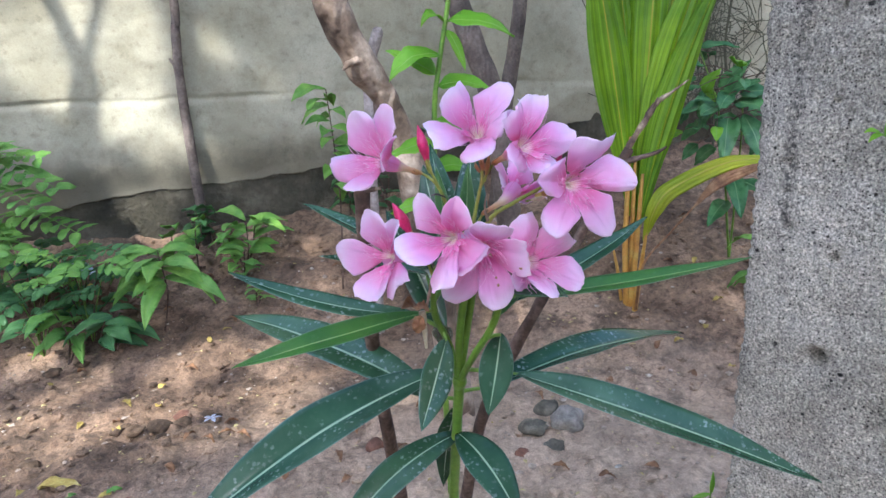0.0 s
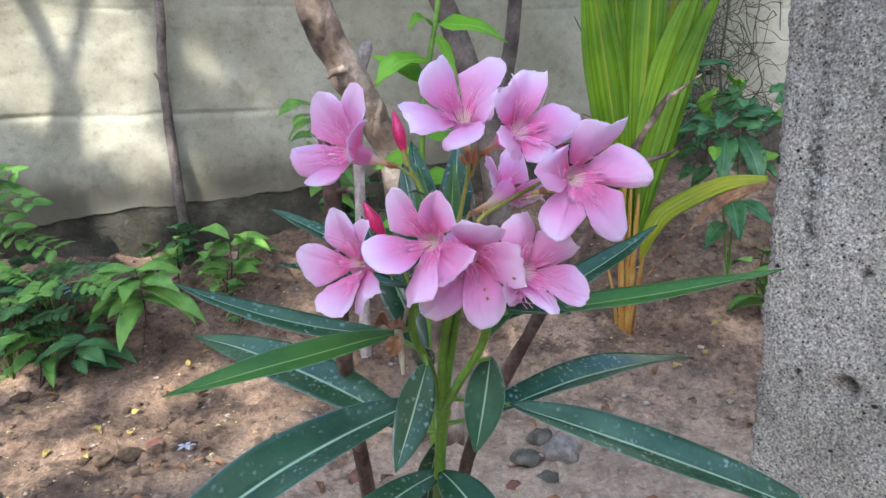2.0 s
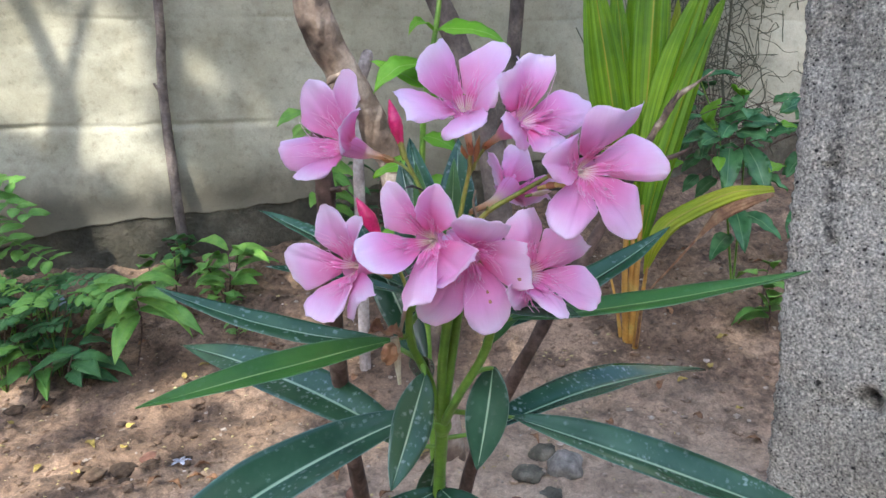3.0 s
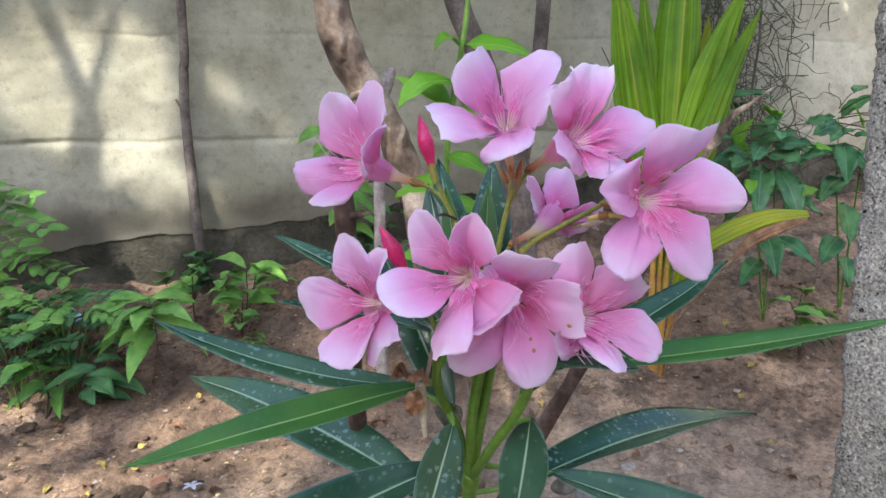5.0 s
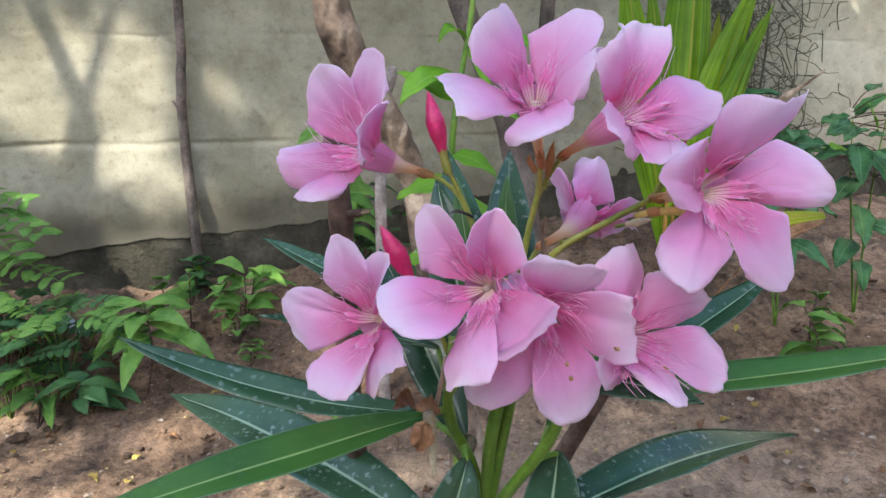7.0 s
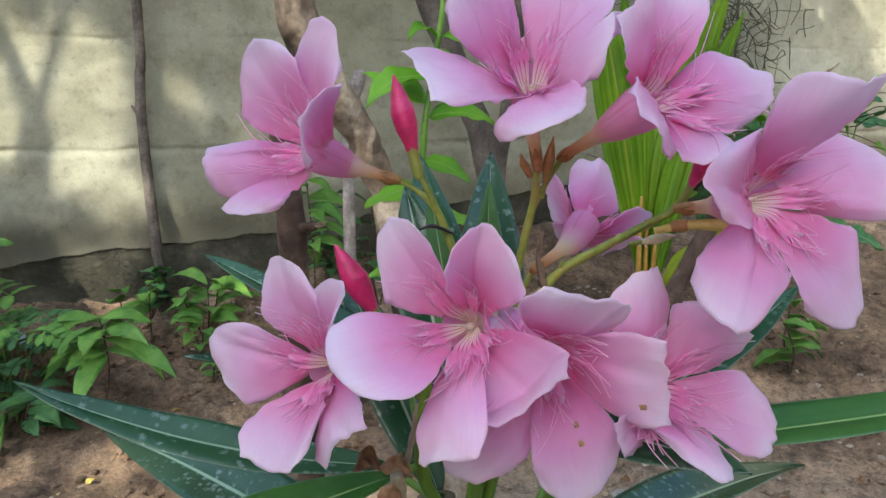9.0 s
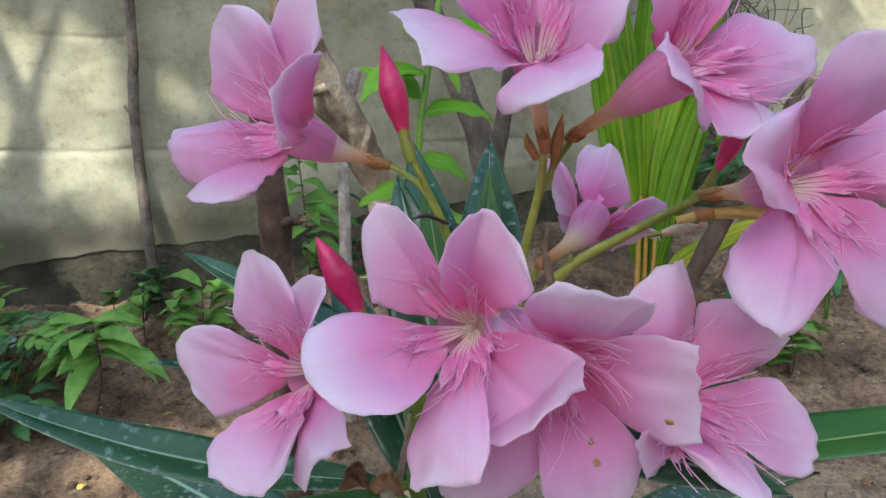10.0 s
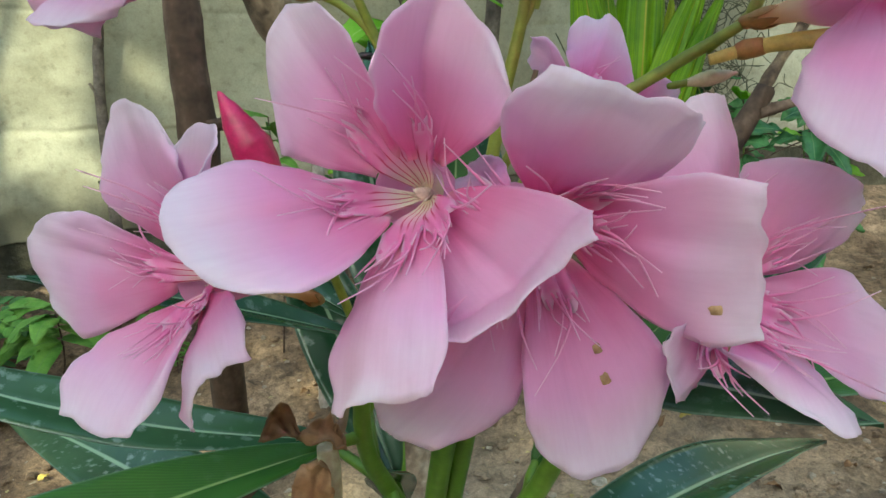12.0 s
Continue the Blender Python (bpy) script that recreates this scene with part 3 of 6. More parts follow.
def leaf_shape(base, tip, width, arch=0.1, roll=0.0, fold=0.15, wave=0.02, profile=lance, nu=6, nv=16, thick=0.0005, seed=0.0, lean=None):
    """A leaf blade from base to tip: arch lifts its middle, roll turns it about its length, fold raises both halves."""
    a, b = Vector(base), Vector(tip)
    d = b - a
    L = d.length
    d.normalize()
    up = Vector(lean) if lean is not None else Vector((0, 0, 1))
    up = up - d * up.dot(d)
    if up.length < 0.2:
        up = Vector((0, -1, 0)) - d * Vector((0, -1, 0)).dot(d)
    up.normalize()
    up = Matrix.Rotation(radians(roll), 3, d) @ up
    side = d.cross(up)
    lift = Vector((0, 0, 1)) - d * d.z
    lift = lift.normalized() if lift.length > 0.3 else up

    def fn(u, v):
        s = u * 2 - 1
        w = width * 0.5 * profile(v)
        mid = a + d * (L * v) + lift * (arch * L * 4 * v * (1 - v))
        ripple = wave * width * noise.noise(Vector((v * 5 + seed, s * 1.3, seed * 1.7)))
        groove = -0.035 * width * max(0.0, 1 - abs(s) * 4)
        return mid + side * (w * s) + up * (fold * w * abs(s) ** 1.3 + ripple * (0.3 + abs(s)) + groove)
    return sheet(fn, nu, nv, thick)


def smooth01(a, b, x):
    t = min(1.0, max(0.0, (x - a) / (b - a)))
    return t * t * (3 - 2 * t)


def wall_y(x):
    return 2.23 + 0.27 * x


def ground_z(x, y):
    """The lie of the soil: level in front, banked up to the foot of the wall."""
    toe = 1.40 - 0.15 * smooth01(-0.3, 0.5, x)
    f = max(0.0, (y - toe) / (wall_y(x) - toe))
    f = min(1.0, 1.12 * f * f / (f + 0.12))
    bank = (0.22 + 0.15 * smooth01(-0.9, 0.75, x)) * f
    return -0.19 + bank * (1 - smooth01(4.0, 8.0, abs(x)))

# ---- setting: ground, wall ----
def axis(lo, hi, step, far):
    inner = list(np.arange(lo, hi + 1e-6, step))
    out, s = [], step
    x = hi
    while x < far:
        s *= 1.45
        x += s
        out.append(x)
    s, x, low = step, lo, []
    while x > -far:
        s *= 1.45
        x -= s
        low.append(x)
    return low[::-1] + inner + out


def soil_height(x, y):
    p = Vector((x, y, 0))
    near = 1 - smooth01(3.5, 7.0, max(abs(x), abs(y)))
    rough = 0.018 * noise.noise(p * 3.1) + 0.014 * noise.noise(p * 9.0 + Vector((3, 1, 0))) + 0.010 * noise.noise(p * 22.0)
    lump = max(0.0, noise.noise(p * 38.0 + Vector((7, 2, 0))) - 0.1) * 0.022 + 0.006 * noise.noise(p * 75.0)
    return ground_z(x, y) + (rough + lump) * (0.15 + 0.85 * near)


xs, ys = axis(-1.5, 1.25, 0.0115, 600.0), axis(0.80, 2.4, 0.0105, 600.0)
gv = [(x, y, soil_height(x, y)) for y in ys for x in xs]
W = len(xs)
gf = [(j * W + i, j * W + i + 1, (j + 1) * W + i + 1, (j + 1) * W + i) for j in range(len(ys) - 1) for i in range(W - 1)]
ground = mesh_ob("ground", gv, gf, M_SOIL)
tagged(ground, "bare brown garden soil with clods and dry patches", "ground", kind="structure")

WALL_N = Vector((0.27, -1.0, 0.0)).normalized()


def band_z(x):
    """The ragged lower edge of the plaster coat."""
    z = 0.166 + 0.085 * smooth01(-0.75, 0.3, x) + 0.07 * smooth01(0.1, 0.9, x) - 0.062 * (1 - smooth01(-1.30, -0.75, x))
    return z + 0.008 * noise.noise(Vector((x * 4.5, 0, 2))) + 0.008 * noise.noise(Vector((x * 15, 0, 5))) + 0.004 * noise.noise(Vector((x * 41, 0, 5))) + 0.003 * noise.noise(Vector((x * 95, 0, 5)))


def groove(x, z):
    """Depth of the open joints between the lifts of the wall."""
    g = 0.0
    for z0, deep in ((0.42, 0.011), (0.70, 0.005), (1.02, 0.006), (1.34, 0.006), (1.66, 0.006)):
        line = z0 + 0.012 * noise.noise(Vector((x * 3.2, z0 * 9, 0))) + 0.006 * noise.noise(Vector((x * 14, z0 * 5, 1)))
        open_ = 0.12 + 1.2 * max(0.0, noise.noise(Vector((x * 3.3, z0 * 3, 4))) + 0.15)
        d = z - line
        wide = 0.004 if d > 0 else 0.008
        g += deep * min(1.0, open_) * math.exp(-((d / wide) ** 2))
    return g


wx = axis(-1.5, 1.6, 0.009, 6.0)
rows = 170
pv, pf = [], []
for r in range(rows + 1):
    for x in wx:
        zb = band_z(x)
        f = r / rows
        z = zb + (0.78 - zb) * (f / 0.82) if f < 0.82 else 0.78 + (2.15 - 0.78) * (f - 0.82) / 0.18
        q = Vector((x, 0, z))
        out = 0.016 + 0.012 * noise.noise(q * 2.2) + 0.008 * noise.noise(q * 8) + 0.0022 * noise.noise(q * 26) + 0.0010 * noise.noise(q * 60) - groove(x, z) + 0.003 * (1 - smooth01(0.395, 0.415, z - 0.012 * noise.noise(Vector((x * 3.2, 3.78, 0)))))
        out = max(out, -0.004) * (0.06 + 0.94 * smooth01(0.0, 0.10, z - zb))
        pv.append(Vector((x, wall_y(x), z)) + WALL_N * out)
Wn = len(wx)
for r in range(rows):
    for i in range(Wn - 1):
        pf.append((r * Wn + i, r * Wn + i + 1, (r + 1) * Wn + i + 1, (r + 1) * Wn + i))
back0 = len(pv)
for r in (0, rows):
    for x in wx:
        z = band_z(x) if r == 0 else 2.15
        pv.append(Vector((x, wall_y(x), z)) - WALL_N * 0.02)
for i in range(Wn - 1):
    pf.append((back0 + i, back0 + i + 1, i + 1, i))
    pf.append((rows * Wn + i, rows * Wn + i + 1, back0 + Wn + i + 1, back0 + Wn + i))
    pf.append((back0 + Wn + i, back0 + Wn + i + 1, back0 + i + 1, back0 + i))
wall_back = mesh_ob("wall_back", pv, pf, M_PLASTER)
tagged(wall_back, "old cream plastered garden wall with cracked joints and stains", "wall", kind="structure")

fv, ff = [], []
for r in range(13):
    for x in wx:
        z = -0.12 + 0.55 * r / 12
        q = Vector((x, 3, z))
        fv.append(Vector((x, wall_y(x), z)) + WALL_N * (-0.004 + 0.007 * noise.noise(q * 5) + 0.006 * noise.noise(q * 19)))
for r in range(12):
    for i in range(Wn - 1):
        ff.append((r * Wn + i, r * Wn + i + 1, (r + 1) * Wn + i + 1, (r + 1) * Wn + i))
n0 = len(fv)
for z in (-0.12, 2.13):
    for x in wx:
        fv.append(Vector((x, wall_y(x), z)) - WALL_N * 0.22)
for i in range(Wn - 1):
    ff.append((n0 + i + 1, n0 + i, n0 + Wn + i, n0 + Wn + i + 1))
    ff.append((n0 + i, n0 + i + 1, i + 1, i))
for i in range(Wn - 1):
    ff.append((12 * Wn + i, 12 * Wn + i + 1, n0 + Wn + i + 1, n0 + Wn + i))
wall_footing = mesh_ob("wall_footing", fv, ff, M_FOOTING)
tagged(wall_footing, "dark damp stone footing below the plaster", "wall", kind="structure")


def unseen_wall(name, a, b, thick=0.2, height=2.6):
    """A plain wall out of view between two places on the ground, added to block low sky."""
    a, b = Vector((*a, 0)), Vector((*b, 0))
    side = (b - a).normalized().cross(Vector((0, 0, 1))) * thick
    count = 40
    vs, fs = [], []
    for k in range(count + 1):
        p = a.lerp(b, k / count)
        wob = side.normalized() * 0.01 * noise.noise(p * 1.3)
        vs += [p + wob + Vector((0, 0, -0.6)), p + wob + Vector((0, 0, height)), p + side + Vector((0, 0, height)), p + side + Vector((0, 0, -0.6))]
    for k in range(count):
        o = 4 * k
        for i in range(4):
            j = (i + 1) % 4
            fs.append((o + i, o + j, o + 4 + j, o + 4 + i))
    fs += [(3, 2, 1, 0), (4 * count, 4 * count + 1, 4 * count + 2, 4 * count + 3)]
    return tagged(mesh_ob(name, vs, fs, M_PLASTER, smooth=False), "plain plastered wall out of view, added to block low sky light", "wall", kind="structure")


# added on three sides out of view to cut low sky light
unseen_wall("unseen_west", (-3.6, 1.25), (-3.6, -3.4))
unseen_wall("unseen_south", (-3.4, -3.4), (3.2, -3.4), height=1.9)
unseen_wall("unseen_east", (3.2, -3.6), (3.2, 3.08))

# ---- concrete fence post ----
def concrete_post():
    face = Vector((0.62, -0.78, 0)).normalized()
    inward = Vector((0.78, 0.62, 0)).normalized()
    corner = Vector((0.2353, 0.5123, 0))
    wide, deep = 0.17, 0.13
    loop = []
    cut = 0.003
    n1, n2 = 92, 16
    for i in range(n1 + 1):
        loop.append((cut + (wide - 2 * cut) * i / n1, 0.0))
    for i in range(n2 + 1):
        loop.append((wide, cut + (deep - 2 * cut) * i / n2))
    for i in range(n2 + 1):
        loop.append((wide - cut - (wide - 2 * cut) * i / n2, deep))
    for i in range(2 * n2 + 1):
        loop.append((0.0, deep - cut - (deep - 2 * cut) * i / (2 * n2)))
    verts, faces = [], []
    heights = [-0.32, -0.15, -0.05] + list(np.arange(0.03, 0.60, 0.0019)) + [0.62, 0.66, 0.72, 0.80, 0.90]
    rows_, m = len(heights) - 1, len(loop)
    for z in heights:
        z = float(z)
        for a, b in loop:
            p = corner + face * a + inward * b + Vector((0, 0, z))
            flare = -0.045 * (z - 0.27)
            rough = 0.0020 * noise.noise(p * 34) + 0.0013 * noise.noise(p * 120) + 0.0007 * noise.noise(p * 300)
            edge = max(0.0, 1 - min(a, wide - a) / 0.012) * max(0.0, 1 - min(b, deep - b) / 0.012)
            chip = edge * (0.0015 + 0.007 * max(0.0, noise.noise(Vector((a * 3, b * 3, z * 26))) - 0.15) + 0.0012 * noise.noise(Vector((1, 2, z * 110))) + 0.0022 * noise.noise(Vector((1, 2, z * 260))))
            pit = 0.005 * max(0.0, noise.noise(p * 75 + Vector((5, 5, 5))) - 0.45) + 0.004 * max(0.0, noise.noise(p * 190) - 0.40)
            # a worn seam along the edge, a knocked-out pit and small blow holes in the broad face
            if b < 0.002:
                seam = 0.0265 + 0.003 * noise.noise(Vector((z * 24, 0, 0))) + 0.0012 * noise.noise(Vector((z * 110, 0, 0)))
                gap = max(0.0, 0.35 + 1.2 * noise.noise(Vector((z * 40, 7, 0)))) * smooth01(0.24, 0.31, z)
                pit += 0.0022 * min(1.0, gap) * math.exp(-((a - seam) / 0.0016) ** 2)
                for a0, z0, r0, d0 in ((0.055, 0.200, 0.0056, 0.024), (0.060, 0.272, 0.0028, 0.009), (0.022, 0.335, 0.0025, 0.004), (0.025, 0.335, 0.0016, 0.003), (0.050, 0.432, 0.0020, 0.005), (0.053, 0.375, 0.0022, 0.005), (0.029, 0.290, 0.003, 0.005)):
                    pit += d0 * math.exp(-(((a - a0) / r0) ** 2 + ((z - z0) / r0) ** 2) ** 1.5)
            dirn = face * (a - wide / 2) + inward * (b - deep / 2)
            dirn.normalize()
            normal = -inward if b < 0.001 else face if a > wide - 0.001 else inward if b > deep - 0.001 else -face
            verts.append(p - dirn * chip + normal * (rough - pit) - face * (flare * (1 - a / wide)))
    for r in range(rows_):
        for i in range(m):
            k = (i + 1) % m
            faces.append((r * m + i, r * m + k, (r + 1) * m + k, (r + 1) * m + i))
    faces.append(tuple(rows_ * m + i for i in range(m)))
    ob = mesh_ob("concrete_post", verts, faces, M_CONCRETE)
    return tagged(ob, "rough grey weathered concrete fence post with chipped edges", "post")


concrete_post()

# ---- the flowering oleander ----
oleander = thing("oleander_shrub", (0.0, 0.66, -0.19), "young oleander in bloom with pink flowers and narrow dusty green leaves", "shrub")
# each bloom: throat, facing, base of its tube, petals
# (turn, lift, length, left and right half-width, left and right fold, left and right shoulder; mm and degrees)
RIM = 0.0042


def facing(n):
    n = Vector(n).normalized()
    u = -n.cross(Vector((0, 0, 1)))
    u.normalize()
    return n, u, n.cross(u)


def petal_surface(c, n, spec, seed):
    turn, lift, length, wl, wr, fl, fr, kl, kr = spec[:9]
    ridge = spec[9] / 1000 if len(spec) > 9 else 0.0
    n, u, v = facing(n)
    az, el, L = radians(turn), radians(lift), length / 1000
    rad = u * math.cos(az) + v * math.sin(az)
    d = rad * math.cos(el) + n * math.sin(el)
    s0 = v * math.cos(az) - u * math.sin(az)
    up = d.cross(s0)
    base = c + rad * RIM

    def fn(a, t):
        s = 1 - a * 2
        w, f, k = (wl, fl, kl) if s > 0 else (wr, fr, kr)
        w, f, q = w / 1000, radians(f), abs(s)
        prof = 0.27 + 0.73 * math.sin(min(1.0, t / 0.85) * math.pi / 2) ** 0.95
        along = L * t * (1 - (1 - k) * (0.25 * q + 0.75 * q ** 2.4) * (0.25 + 0.75 * t))
        lateral = s0 * (math.copysign(q, s) * w * prof * math.cos(f) * (1 - 0.13 * q ** 3 * smooth01(0.72, 1.0, t)))
        raised = w * prof * math.sin(f) * q ** 1.35
        arc = 0.07 * L * math.sin(math.pi * min(1.0, t)) - 0.05 * L * max(0.0, t - 0.7) * q
        edge = max(q ** 6, max(0.0, t - 0.85) / 0.15)
        ruff = 0.0011 * edge * noise.noise(Vector((s * 3 + seed, t * 6, seed * 3.1))) + 0.0003 * edge * noise.noise(Vector((s * 8 + seed, t * 15, seed * 2.3)))
        soft = 0.0010 * noise.noise(Vector((s * 1.4 + seed, t * 2.2, seed))) + 0.00045 * noise.noise(Vector((s * 3.6 + seed, t * 5.0, seed * 1.3)))
        crease = -0.00045 * math.exp(-(s / 0.10) ** 2) * math.sin(math.pi * t)
        crease += ridge * max(0.0, 1 - abs(t - 0.66) / (0.66 if t < 0.66 else 0.34)) ** 1.1
        return base + d * (along + edge * (0.0007 * noise.noise(Vector((s * 3.2 + seed, seed, 2))) + 0.00015 * noise.noise(Vector((s * 10 + seed, seed, 5))))) + lateral + up * (raised + arc + ruff + soft + crease)
    return fn


def petal_shape(c, n, spec, seed):
    return sheet(petal_surface(c, n, spec, seed), 26, 26, 0.0003)


def strip(base, d, side, length, width, curl, seed):
    """A fine curling filament of the corona."""
    pts = []
    for k in range(4):
        t = k / 3
        pts.append(base + d * (length * t) + side * (curl * length * t * t + 0.0004 * noise.noise(Vector((seed, t * 2, 0)))))
    return tube(pts, [width, width * 0.8, width * 0.55, width * 0.3], 4)


def bloom(key, c, n, foot, petals, seed):
    c, foot = Vector(c), Vector(foot)
    nn, u, v = facing(n)
    mid = c - nn * 0.0095
    neck, back = mid.lerp(foot, 0.30) - nn * 0.0006, mid.lerp(foot, 0.62) - nn * 0.0004
    funnel = tube([c + nn * 0.0006, c - nn * 0.004, mid, neck, back, foot], [0.0046, 0.0045, 0.0034, 0.0017, 0.0013, 0.0010], 18)
    v_, f_, u_ = funnel
    f_ = f_[:-2] + [f_[-1]]
    flower = mesh_ob("flower", v_, f_, M_TUBE, oleander, "pink five-petalled oleander bloom", uvs=u_)
    for i, spec in enumerate(petals):
        pv_, pf_, pu_ = petal_shape(c, n, spec, seed * 5.3 + i * 1.9)
        mesh_ob("petal", pv_, pf_, M_PETAL, flower, uvs=pu_)
    fil = []
    rnd = random.Random(seed * 17 + 3)
    for i, spec in enumerate(petals):
        az = radians(spec[0])
        rad = u * math.cos(az) + v * math.sin(az)
        s0 = v * math.cos(az) - u * math.sin(az)
        el = radians(min(78, max(18, spec[1] + rnd.uniform(10, 20))))
        d = rad * math.cos(el) + nn * math.sin(el)
        out = rad * math.cos(radians(spec[1] + 6)) + nn * math.sin(radians(spec[1] + 6))
        reach, half = rnd.uniform(0.0052, 0.0070), rnd.uniform(0.92, 1.12)
        if spec[1] > 58:
            reach *= 0.6

        def lobe(a, t, az=az, d=d, out=out, rad=rad, reach=reach, half=half, k=rnd.random() * 9):
            # a scale that lines the throat, stands over its rim and frays into threads
            phi = az + (a - 0.5) * half
            ra = u * math.cos(phi) + v * math.sin(phi)
            inner, rim = c - nn * 0.0050 + ra * 0.0008, c + ra * 0.0038 + nn * 0.0005
            if t < 0.45:
                q = t / 0.45
                return inner.lerp(rim, q) - nn * (0.0009 * math.sin(math.pi * q))
            q = (t - 0.45) / 0.55
            torn = 1 + 1.1 * noise.noise(Vector((a * 6 + k, k, 0))) * q
            fan = (d.lerp(out, q * 0.5) + (ra - rad) * 0.30).normalized()
            fold = nn * (0.0009 * math.sin(a * 15 + k) * q) + ra.cross(nn) * (0.0004 * math.sin(a * 9 + k) * q)
            return rim + fan * (reach * q * torn * (1 - 0.35 * (2 * a - 1) ** 2)) + fold
        fil.append(sheet(lobe, 16, 10, 0.00022))
        count = 10 if spec[1] <= 58 else 5
        for k in range(count):
            o = (2 * k + 1) / count - 1
            tip_d = (d * 0.40 + out * 0.75 + s0 * (0.38 * o + rnd.uniform(-0.25, 0.25)) + nn * rnd.uniform(0.0, 0.35)).normalized()
            at = lobe(0.5 + 0.45 * o, 0.88)
            bend = (nn * rnd.uniform(-0.2, 1) + s0 * rnd.uniform(-1, 1)).normalized()
            tv, tf, tu = strip(at, tip_d, bend, rnd.uniform(0.0032, 0.0078), 0.00024, rnd.uniform(0.0, 1.3), rnd.random() * 9)
            fil.append((tv, tf, [(0.5, 0.74 + 0.26 * y) for _, y in tu]))
    cv, cf, cu = joined(fil)
    mesh_ob("corona", cv, cf, M_FRINGE, flower, "frilled corona of fine pink threads", uvs=cu)
    plumes = [strip(c - nn * 0.0056 + (u * math.cos(a) + v * math.sin(a)) * 0.0006, (nn + (u * math.cos(a) + v * math.sin(a)) * 0.12).normalized(), u * math.sin(a) - v * math.cos(a), 0.0034 + 0.0008 * math.sin(a * 5), 0.00020, 0.35, a) for a in (0.1, 0.8, 1.6, 2.2, 2.8, 3.5, 4.1, 4.7, 5.3, 5.9)]
    hv, hf, hu = joined([tube([c - nn * 0.0070, c - nn * 0.0050, c - nn * 0.0030, c - nn * 0.0012], [0.0006, 0.0010, 0.0007, 0.0002], 9, 0.2)] + plumes)
    mesh_ob("anther_cone", hv, hf, M_CREAM, flower, "cream cone of joined anthers", uvs=hu)
    axis_ = (mid - foot).normalized()
    sep = [tube([foot - axis_ * 0.0012, foot + axis_ * 0.0016], [0.0009, 0.0014], 8)]
    side = axis_.orthogonal().normalized()
    for k in range(5):
        w = Matrix.Rotation(k * 2 * math.pi / 5, 3, axis_) @ side
        sep.append(leaf_shape(foot + w * 0.0010, foot + axis_ * 0.0042 + w * 0.0014, 0.0015, -0.05, 0, 0.2, 0, lance, 2, 5, 0.0003, k, w))
    sv, sf, su = joined(sep)
    mesh_ob("calyx", sv, sf, M_CALYX, flower, "red-brown calyx", uvs=su)
    for who, i, a, t, r in SCARS:
        if who == key:
            fn = petal_surface(c, n, petals[i], seed * 5.3 + i * 1.9)
            p = Vector(fn(a, t))
            du, dv = Vector(fn(a + 0.02, t)) - p, Vector(fn(a, t + 0.02)) - p
            up = dv.cross(du).normalized()
            du.normalize()
            dv = up.cross(du)
            ring = [p + up * 0.00035 + (du * math.cos(x * math.pi / 5) * 0.75 + dv * math.sin(x * math.pi / 5)) * r * (1 + 0.2 * math.sin(x * 2.3)) for x in range(10)]
            ring2 = [q - up * 0.0006 for q in ring]
            mesh_ob("scar", ring + ring2, [tuple(range(10)), tuple(range(19, 9, -1))] + [(k, 10 + k, 10 + (k + 1) % 10, (k + 1) % 10) for k in range(10)], M_SPOT, flower, "brown scar spot")
    return flower


SCARS = [("H", 2, 0.33, 0.42, 0.0007), ("H", 2, 0.35, 0.56, 0.0008), ("H", 1, 0.80, 0.80, 0.0008), ("A", 0, 0.06, 0.82, 0.0007)]
bloom("A", (-0.0113, 0.3679, 0.3601), (-0.679, -0.650, 0.342), (0.007, 0.371, 0.353), [
    (124, 36, 26.2, 11.6, 10.7, 4, 9, 0.66, 0.65),
    (73, 25, 25.8, 10.4, 10.1, 10, 4, 0.64, 0.60),
    (358, 49, 22.7, 13.0, 7.7, -18, -23, 0.69, 0.79),
    (192, 32, 25.6, 10.6, 7.1, -19, -35, 0.82, 0.97),
    (242, 42, 21.1, 9.9, 9.8, -7, -47, 0.50, 0.61),
], 1)
bloom("B", (0.0362, 0.3527, 0.3727), (-0.073, -0.768, 0.636), (0.0385, 0.3605, 0.355), [
    (125, 55, 22.4, 11.5, 8.3, -4, -37, 0.77, 0.95),
    (55, 23, 24.4, 10.8, 10.1, 12, 26, 0.46, 0.69),
    (352, 60, 20.3, 10.8, 9.1, -50, -17, 0.70, 0.59),
    (279, 34, 24.4, 7.5, 11.2, 10, -22, 0.64, 0.54),
    (204, 35, 23.6, 9.8, 12.0, -5, -16, 1.00, 0.89),
], 2)
bloom("C", (0.0568, 0.3362, 0.3668), (0.577, -0.710, 0.404), (0.044, 0.362, 0.357), [
    (64, 16, 21.1, 9.4, 7.3, 5, 27, 0.62, 1.08),
    (356, 26, 22.8, 11.3, 8.2, -21, -22, 0.83, 0.57),
    (292, 34, 12.5, 9.8, 9.3, -20, -12, 0.88, 0.67),
    (209, 27, 19.0, 8.1, 7.3, -15, -1, 0.57, 0.72),
    (121, 42, 16.3, 11.2, 9.7, -11, -15, 0.92, 0.94),
], 3)
